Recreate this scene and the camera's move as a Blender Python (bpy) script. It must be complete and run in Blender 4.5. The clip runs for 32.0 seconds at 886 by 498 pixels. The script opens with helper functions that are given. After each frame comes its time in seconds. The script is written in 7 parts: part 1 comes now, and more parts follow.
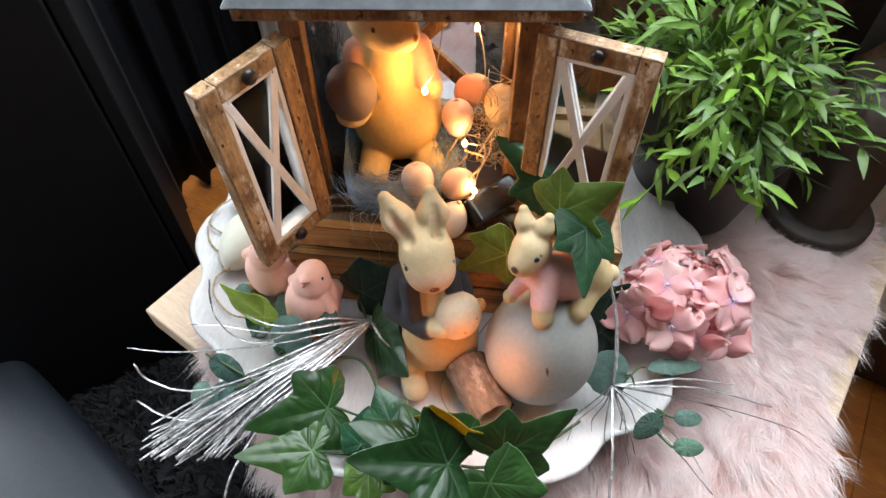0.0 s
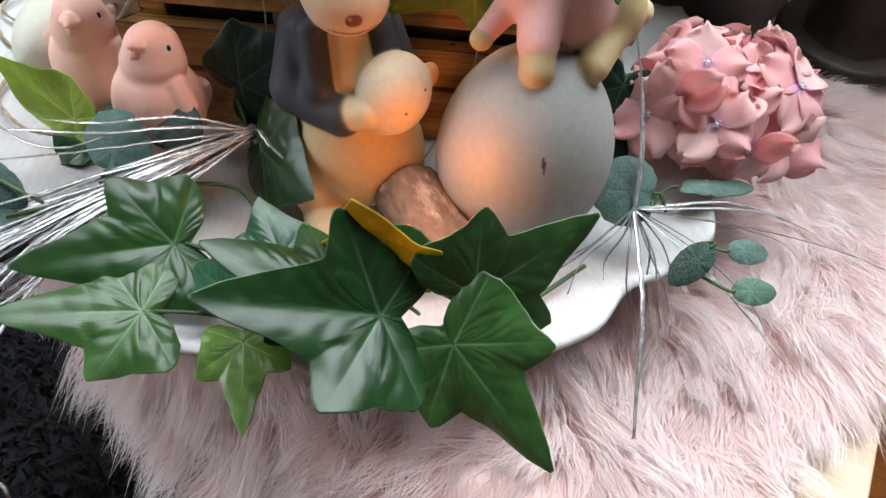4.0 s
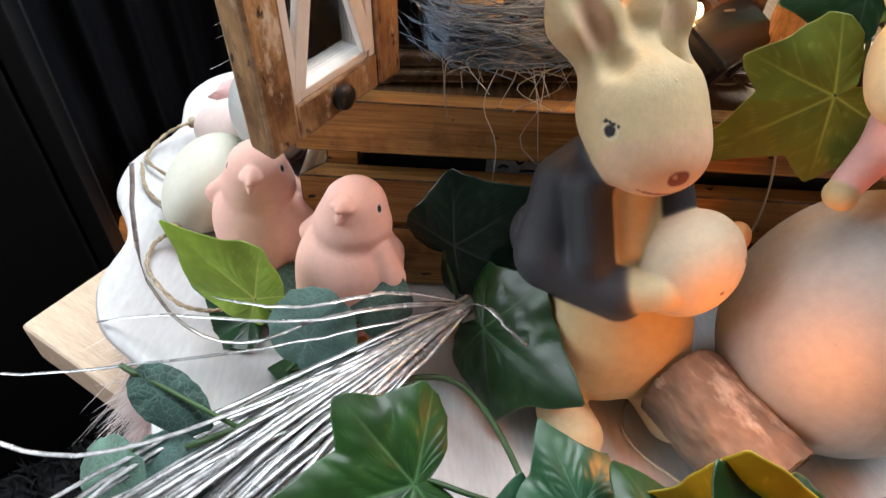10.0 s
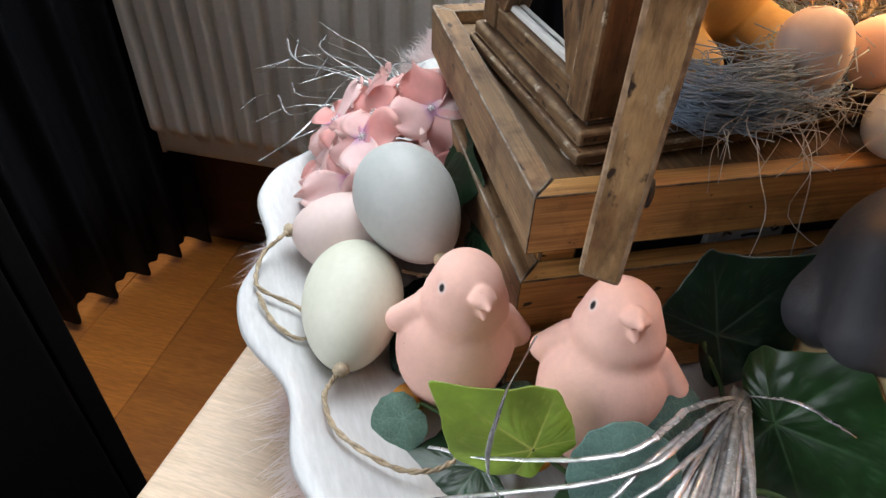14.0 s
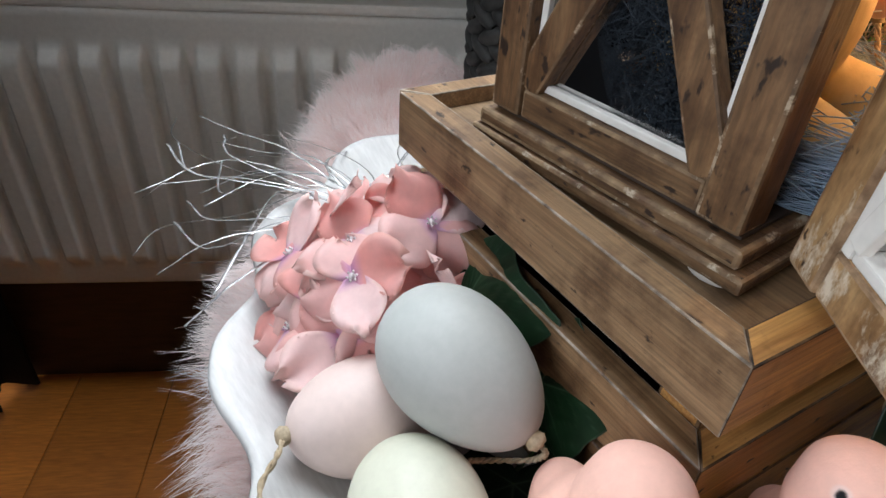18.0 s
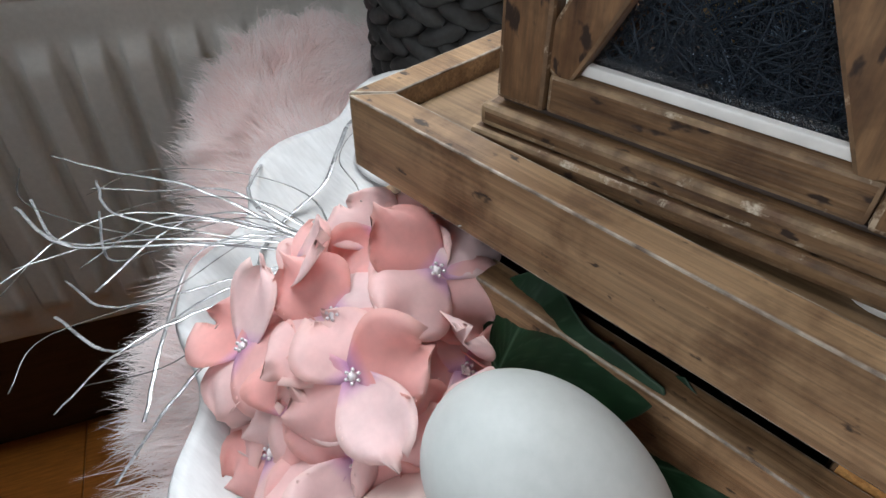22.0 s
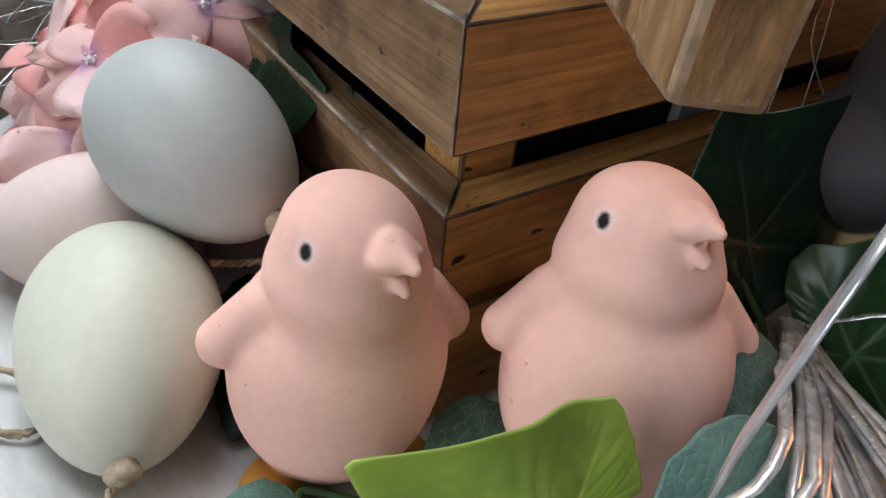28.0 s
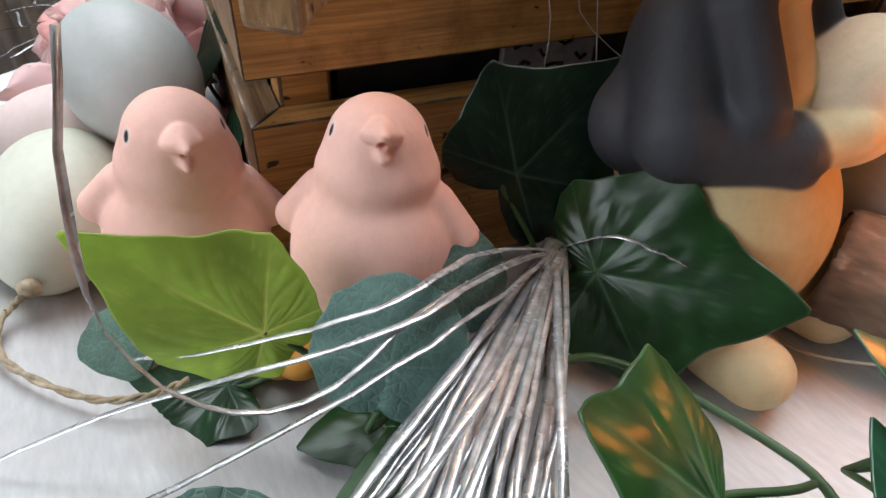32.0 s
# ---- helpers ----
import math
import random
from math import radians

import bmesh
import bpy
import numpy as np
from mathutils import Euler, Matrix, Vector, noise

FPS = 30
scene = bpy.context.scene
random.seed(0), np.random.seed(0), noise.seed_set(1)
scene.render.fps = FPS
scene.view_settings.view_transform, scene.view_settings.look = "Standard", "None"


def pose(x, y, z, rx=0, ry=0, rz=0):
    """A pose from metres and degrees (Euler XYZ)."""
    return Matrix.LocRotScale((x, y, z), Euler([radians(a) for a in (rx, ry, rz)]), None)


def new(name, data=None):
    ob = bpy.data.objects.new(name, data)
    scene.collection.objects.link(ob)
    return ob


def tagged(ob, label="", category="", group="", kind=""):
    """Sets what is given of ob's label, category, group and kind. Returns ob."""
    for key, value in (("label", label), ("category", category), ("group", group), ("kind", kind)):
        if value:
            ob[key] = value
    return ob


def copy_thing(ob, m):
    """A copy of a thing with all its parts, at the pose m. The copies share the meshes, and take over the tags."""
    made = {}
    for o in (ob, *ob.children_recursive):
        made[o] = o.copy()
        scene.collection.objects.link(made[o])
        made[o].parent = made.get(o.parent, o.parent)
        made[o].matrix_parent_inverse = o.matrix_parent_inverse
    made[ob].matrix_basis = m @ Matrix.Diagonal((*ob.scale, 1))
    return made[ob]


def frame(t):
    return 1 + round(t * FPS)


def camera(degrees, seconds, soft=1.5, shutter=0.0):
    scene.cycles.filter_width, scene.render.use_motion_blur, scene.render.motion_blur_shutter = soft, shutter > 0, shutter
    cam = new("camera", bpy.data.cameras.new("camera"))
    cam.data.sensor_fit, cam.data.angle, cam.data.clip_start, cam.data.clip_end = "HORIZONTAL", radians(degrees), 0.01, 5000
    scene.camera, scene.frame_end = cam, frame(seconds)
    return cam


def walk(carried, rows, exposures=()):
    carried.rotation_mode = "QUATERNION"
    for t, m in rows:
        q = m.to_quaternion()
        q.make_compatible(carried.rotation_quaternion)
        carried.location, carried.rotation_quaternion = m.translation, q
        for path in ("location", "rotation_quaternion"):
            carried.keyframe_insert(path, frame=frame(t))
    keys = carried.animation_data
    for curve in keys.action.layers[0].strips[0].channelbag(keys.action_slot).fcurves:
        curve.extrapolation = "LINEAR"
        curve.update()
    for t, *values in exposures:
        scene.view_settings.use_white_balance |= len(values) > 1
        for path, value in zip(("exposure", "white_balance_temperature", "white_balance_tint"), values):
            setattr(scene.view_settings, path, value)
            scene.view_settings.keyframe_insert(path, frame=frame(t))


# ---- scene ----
cam = camera(70.1, 32.0)
METRES, EYE, TILT, LEAN, TURN = 1.0, 0.925, -52.0, 0.0, 0.0
ROWS = [
    (0.0, 0.0, 0.0, 0.0, 0.0, 0.0, -0.0),
    (0.5, -0.0119, 0.0339, -0.0282, -3.11, 0.13, 0.03),
    (1.0, -0.0113, 0.0688, -0.0435, -4.09, 0.3, 0.22),
    (1.5, -0.0083, 0.0931, -0.0554, -4.76, 0.26, 0.0),
    (2.0, 0.0001, 0.1049, -0.0755, -4.99, 0.43, 0.3),
    (2.5, 0.0082, 0.1211, -0.0908, -5.43, 0.43, 0.16),
    (3.0, 0.0077, 0.1378, -0.1017, -5.81, 0.34, 0.72),
    (3.5, 0.0048, 0.1582, -0.1071, -6.3, -0.7, 0.94),
    (5.5, -0.0222, 0.1973, -0.1047, -6.34, -2.09, -0.87),
    (6.0, -0.0284, 0.209, -0.1023, -5.36, -1.39, -1.34),
    (6.5, -0.0344, 0.2222, -0.098, -4.57, -0.37, -1.18),
    (7.0, -0.0462, 0.2321, -0.095, -4.12, 2.18, -0.9),
    (7.5, -0.0483, 0.2346, -0.0894, -3.66, 4.6, 0.36),
    (8.0, -0.047, 0.2316, -0.0836, -3.36, 6.01, 1.27),
    (8.5, -0.0456, 0.232, -0.0796, -3.53, 6.92, 1.64),
    (9.0, -0.0556, 0.238, -0.0772, -3.55, 7.24, 1.25),
    (9.5, -0.0736, 0.2484, -0.0764, -3.75, 7.63, 0.94),
    (10.0, -0.085, 0.2514, -0.0694, -3.89, 7.86, 1.68),
    (10.5, -0.0971, 0.2537, -0.0543, -2.77, 8.94, 2.0),
    (11.0, -0.1105, 0.2587, -0.0542, -1.68, 8.91, 2.22),
    (11.5, -0.1323, 0.2691, -0.0568, -3.24, 8.34, 5.31),
    (12.0, -0.1458, 0.2691, -0.0493, -5.37, 8.49, 8.28),
    (12.5, -0.1607, 0.2745, -0.0493, -7.37, 8.04, 10.1),
    (13.0, -0.1721, 0.2909, -0.042, -9.51, 7.66, 11.78),
    (13.5, -0.1886, 0.2965, -0.0297, -11.68, 8.3, 13.55),
    (14.0, -0.2037, 0.3051, -0.0193, -13.39, 9.28, 12.9),
    (14.5, -0.2094, 0.3144, -0.0144, -15.7, 9.77, 13.71),
    (16.5, -0.2117, 0.3501, 0.0126, -23.23, 6.16, 17.86),
    (17.0, -0.2172, 0.357, 0.0271, -23.66, 7.09, 23.16),
    (17.5, -0.2232, 0.3696, 0.0336, -24.79, 7.52, 23.48),
    (18.0, -0.2349, 0.3849, 0.0518, -27.47, 8.54, 25.75),
    (18.5, -0.2337, 0.4065, 0.0617, -29.88, 7.61, 26.75),
    (19.0, -0.2278, 0.4226, 0.0737, -31.3, 6.86, 27.86),
    (19.5, -0.2234, 0.4329, 0.0809, -32.03, 5.63, 29.29),
    (20.0, -0.2191, 0.4405, 0.0968, -33.56, 3.39, 32.52),
    (20.5, -0.218, 0.4488, 0.1093, -35.48, 1.65, 34.78),
    (21.0, -0.2115, 0.4543, 0.1174, -37.6, -0.79, 37.92),
    (21.5, -0.2127, 0.4523, 0.1155, -39.18, -2.37, 38.17),
    (22.0, -0.2134, 0.4395, 0.1008, -37.8, -2.19, 37.82),
    (22.5, -0.2183, 0.4326, 0.0858, -35.5, -1.55, 36.23),
    (23.0, -0.2199, 0.4323, 0.0709, -35.39, -2.53, 34.86),
    (23.5, -0.2227, 0.4307, 0.0602, -34.47, -3.01, 33.26),
    (24.0, -0.2287, 0.4269, 0.0508, -31.27, -1.85, 31.71),
    (24.5, -0.2271, 0.42, 0.0385, -30.43, -2.67, 30.95),
    (25.0, -0.2238, 0.4105, 0.0268, -28.21, -2.04, 29.43),
    (25.5, -0.2214, 0.4079, 0.0139, -27.4, -1.89, 28.04),
    (27.5, -0.1952, 0.4109, -0.0164, -29.73, 4.25, 26.62),
    (28.0, -0.1879, 0.41, -0.0153, -30.18, 4.57, 26.79),
    (28.5, -0.1792, 0.4087, -0.0111, -30.49, 4.44, 27.29),
    (29.0, -0.1764, 0.4068, -0.0119, -30.47, 4.3, 27.04),
    (29.5, -0.1796, 0.4033, -0.0216, -29.93, 4.52, 25.94),
    (30.0, -0.1815, 0.3973, -0.0339, -28.33, 5.47, 24.27),
    (30.5, -0.1809, 0.3916, -0.0433, -26.54, 6.23, 23.17),
    (31.0, -0.1745, 0.3801, -0.0471, -25.18, 6.21, 22.86),
    (31.5, -0.1672, 0.3621, -0.0581, -22.05, 7.46, 22.16),
    (32.0, -0.1539, 0.352, -0.0669, -20.89, 7.47, 20.91),
]
walk(cam, [(t, pose(0, 0, EYE, TILT, LEAN, TURN) @ pose(METRES * x, METRES * y, METRES * z, 90 + pitch, roll, yaw)) for t, x, y, z, yaw, pitch, roll in ROWS],
     [(0, -0.1), (3, -0.1), (9, 0.02), (11, -0.07), (13, -0.26), (17, -0.28), (19, -0.4), (21, -0.43), (23, -0.56), (24, -0.78), (25, -0.94), (28, -0.48), (30, -0.24), (32, -0.2)])

# ---- world, light ----
world = bpy.data.worlds.new("sky")
scene.world = world
world.use_nodes = True
wn = world.node_tree
sky = wn.nodes.new("ShaderNodeTexSky")
sky.sky_type, sky.sun_disc = "NISHITA", False
sky.sun_elevation, sky.sun_rotation = radians(38), radians(20)
wn.nodes["Background"].inputs["Strength"].default_value = 0.12
wn.links.new(sky.outputs[0], wn.nodes["Background"].inputs[0])

ROOM = pose(0.010, 0.878, 0, 0, 0, -31)      # back wall's frame: x along the wall, y out of the room


def area_lamp(name, m, w, h, watts, colour):
    d = bpy.data.lights.new(name, "AREA")
    d.shape, d.size, d.size_y, d.energy, d.color = "RECTANGLE", w, h, watts, colour
    ob = new(name, d)
    ob.matrix_world = m
    return ob


area_lamp("window_light", ROOM @ pose(0.30, -0.02, 1.45, -90 + 48, 0, 0), 1.25, 1.15, 63.0, (0.86, 0.935, 1.0))
area_lamp("balcony_light", ROOM @ pose(-1.52, -1.35, 1.35, 0, 0, 22) @ pose(0, 0, 0, 0, -70, 0), 1.5, 1.5, 54.0, (0.86, 0.93, 1.0))


def bulb_light(name, x, y, z, watts, r=0.003, colour=(1.0, 0.50, 0.17)):
    d = bpy.data.lights.new(name, "POINT")
    d.energy, d.color, d.shadow_soft_size = watts, colour, r
    ob = new(name, d)
    ob.location = (x, y, z)
    return ob


# ---- materials ----
def mix_rgb(nt, a, b, fac, mode="MIX"):
    n = nt.nodes.new("ShaderNodeMix")
    n.data_type, n.blend_type = "RGBA", mode
    for sock, v in ((n.inputs[0], fac), (n.inputs[6], a), (n.inputs[7], b)):
        if hasattr(v, "is_linked"):
            nt.links.new(v, sock)
        else:
            sock.default_value = v if not isinstance(v, tuple) else (*v, 1)[:4]
    return n.outputs[2]


def ramp(nt, src, lo, hi):
    n = nt.nodes.new("ShaderNodeMapRange")
    n.inputs[1].default_value, n.inputs[2].default_value = lo, hi
    nt.links.new(src, n.inputs[0])
    return n.outputs[0]


def noise_tex(nt, vec, scale, detail=4.0, rough=0.55, stretch=None):
    if stretch:
        mp = nt.nodes.new("ShaderNodeMapping")
        mp.inputs["Scale"].default_value = stretch
        nt.links.new(vec, mp.inputs[0])
        vec = mp.outputs[0]
    n = nt.nodes.new("ShaderNodeTexNoise")
    n.inputs["Scale"].default_value, n.inputs["Detail"].default_value, n.inputs["Roughness"].default_value = scale, detail, rough
    nt.links.new(vec, n.inputs[0])
    return n.outputs[0]


def material(name, base, other=None, rough=0.5, metal=0.0, big=8.0, small=120.0, stretch=None, bump=0.1, dist=0.001,
             paint=False, spec=0.5, sheen=0.0, through_light=0.0, wear=None, wear_at=(0.55, 0.65), wear_scale=30.0, wear_stretch=None, grey=0.12, rvar=0.12, by_object=0.0, coat=0.0, sss=0.0):
    """A surface with two scales of variation. paint: the base colour comes from the mesh's own colours."""
    m = bpy.data.materials.new(name)
    m.use_nodes = True
    nt = m.node_tree
    bs = nt.nodes["Principled BSDF"]
    tc = nt.nodes.new("ShaderNodeTexCoord")
    vec = tc.outputs["Object"]
    n1 = noise_tex(nt, vec, big, 5, 0.6, stretch)
    n2 = noise_tex(nt, vec, small, 3, 0.6, stretch)
    if paint:
        at = nt.nodes.new("ShaderNodeVertexColor")
        at.layer_name = "paint"
        col = at.outputs[0]
    else:
        col = mix_rgb(nt, base, other or base, ramp(nt, n1, 0.35, 0.65))
    dark = mix_rgb(nt, (1 - grey * 2.2,) * 3, (1.0 + grey * 0.6,) * 3, ramp(nt, n2, 0.3, 0.7))
    col = mix_rgb(nt, col, dark, 1.0, "MULTIPLY")
    if by_object:
        oi = nt.nodes.new("ShaderNodeObjectInfo")
        v = mix_rgb(nt, (1 - by_object,) * 3, (1 + by_object * 0.5,) * 3, oi.outputs["Random"])
        col = mix_rgb(nt, col, v, 1.0, "MULTIPLY")
    if wear:
        n3 = noise_tex(nt, vec, wear_scale, 6, 0.7, wear_stretch or stretch)
        col = mix_rgb(nt, col, wear, ramp(nt, n3, *wear_at))
    nt.links.new(col, bs.inputs["Base Color"])
    rr = nt.nodes.new("ShaderNodeMapRange")
    rr.inputs[3].default_value, rr.inputs[4].default_value = max(0.02, rough - rvar), min(1, rough + rvar)
    nt.links.new(n1, rr.inputs[0])
    nt.links.new(rr.outputs[0], bs.inputs["Roughness"])
    bs.inputs["Metallic"].default_value = metal
    bs.inputs["Specular IOR Level"].default_value = spec
    bs.inputs["Sheen Weight"].default_value = sheen
    bs.inputs["Coat Weight"].default_value = coat
    if sss:
        bs.inputs["Subsurface Weight"].default_value = sss
        bs.inputs["Subsurface Radius"].default_value = (0.004, 0.003, 0.002)
        bs.inputs["Subsurface Scale"].default_value = 0.5
    if bump:
        b = nt.nodes.new("ShaderNodeBump")
        b.inputs["Strength"].default_value, b.inputs["Distance"].default_value = bump, dist
        nt.links.new(mix_rgb(nt, n1, n2, 0.6), b.inputs["Height"])
        nt.links.new(b.outputs[0], bs.inputs["Normal"])
    if through_light:
        tr = nt.nodes.new("ShaderNodeBsdfTranslucent")
        nt.links.new(col, tr.inputs[0])
        ms = nt.nodes.new("ShaderNodeMixShader")
        ms.inputs[0].default_value = through_light
        nt.links.new(bs.outputs[0], ms.inputs[1])
        nt.links.new(tr.outputs[0], ms.inputs[2])
        nt.links.new(ms.outputs[0], nt.nodes["Material Output"].inputs[0])
    return m


def wood_material(name, light, dark, scorch, run, rough=0.55, blot=(0.48, 0.68), speck=(0.66, 0.71), chalk=None, chalk_at=(0.60, 0.66), bump=0.5, figure_at=(7.0, 170.0), fibre=(26.0, 950.0)):
    """Old timber: long figure and fine fibres along run, soft stains, dark specks, and rubbed chalky paint where it has some."""
    m = bpy.data.materials.new(name)
    m.use_nodes = True
    nt = m.node_tree
    bs = nt.nodes["Principled BSDF"]
    vec = nt.nodes.new("ShaderNodeTexCoord").outputs["Object"]
    wide = noise_tex(nt, vec, 1.0, 6, 0.62, tuple(figure_at[0] if k else figure_at[1] for k in run))
    fine = noise_tex(nt, vec, 1.0, 4, 0.6, tuple(fibre[0] if k else fibre[1] for k in run))
    stain = noise_tex(nt, vec, 38.0, 5, 0.65)
    dots = noise_tex(nt, vec, 210.0, 3, 0.55, tuple(0.5 if k else 1.0 for k in run))
    col = mix_rgb(nt, dark, light, ramp(nt, wide, 0.36, 0.62))
    col = mix_rgb(nt, col, mix_rgb(nt, (0.62,) * 3, (1.12,) * 3, ramp(nt, fine, 0.32, 0.66)), 1.0, "MULTIPLY")
    col = mix_rgb(nt, col, mix_rgb(nt, (1.0,) * 3, (0.42, 0.36, 0.32), ramp(nt, stain, *blot)), 1.0, "MULTIPLY")
    if chalk:
        flakes = noise_tex(nt, vec, 85.0, 7, 0.72, tuple(0.45 if k else 1.0 for k in run))
        col = mix_rgb(nt, col, chalk, ramp(nt, flakes, *chalk_at))
    col = mix_rgb(nt, col, scorch, ramp(nt, dots, *speck))
    nt.links.new(col, bs.inputs["Base Color"])
    rr = nt.nodes.new("ShaderNodeMapRange")
    rr.inputs[3].default_value, rr.inputs[4].default_value = rough - 0.12, rough + 0.15
    nt.links.new(wide, rr.inputs[0])
    nt.links.new(rr.outputs[0], bs.inputs["Roughness"])
    bs.inputs["Specular IOR Level"].default_value = 0.4
    b = nt.nodes.new("ShaderNodeBump")
    b.inputs["Strength"].default_value, b.inputs["Distance"].default_value = bump, 0.0008
    nt.links.new(mix_rgb(nt, fine, stain, 0.4), b.inputs["Height"])
    nt.links.new(b.outputs[0], bs.inputs["Normal"])
    return m


def glass_material(name):
    m = bpy.data.materials.new(name)
    m.use_nodes = True
    nt = m.node_tree
    gl, tr, ms = (nt.nodes.new("ShaderNodeBsdf" + k) for k in ("Glossy", "Transparent", "Glossy"))
    gl.inputs["Roughness"].default_value = 0.03
    fr = nt.nodes.new("ShaderNodeFresnel")
    fr.inputs[0].default_value = 1.5
    mx = nt.nodes.new("ShaderNodeMixShader")
    nt.links.new(fr.outputs[0], mx.inputs[0])
    nt.links.new(tr.outputs[0], mx.inputs[1])
    nt.links.new(gl.outputs[0], mx.inputs[2])
    nt.links.new(mx.outputs[0], nt.nodes["Material Output"].inputs[0])
    nt.nodes.remove(ms)
    return m


def glow_material(name, colour, strength):
    m = bpy.data.materials.new(name)
    m.use_nodes = True
    b = m.node_tree.nodes["Principled BSDF"]
    b.inputs["Emission Color"].default_value = (*colour, 1)
    b.inputs["Emission Strength"].default_value = strength
    return m


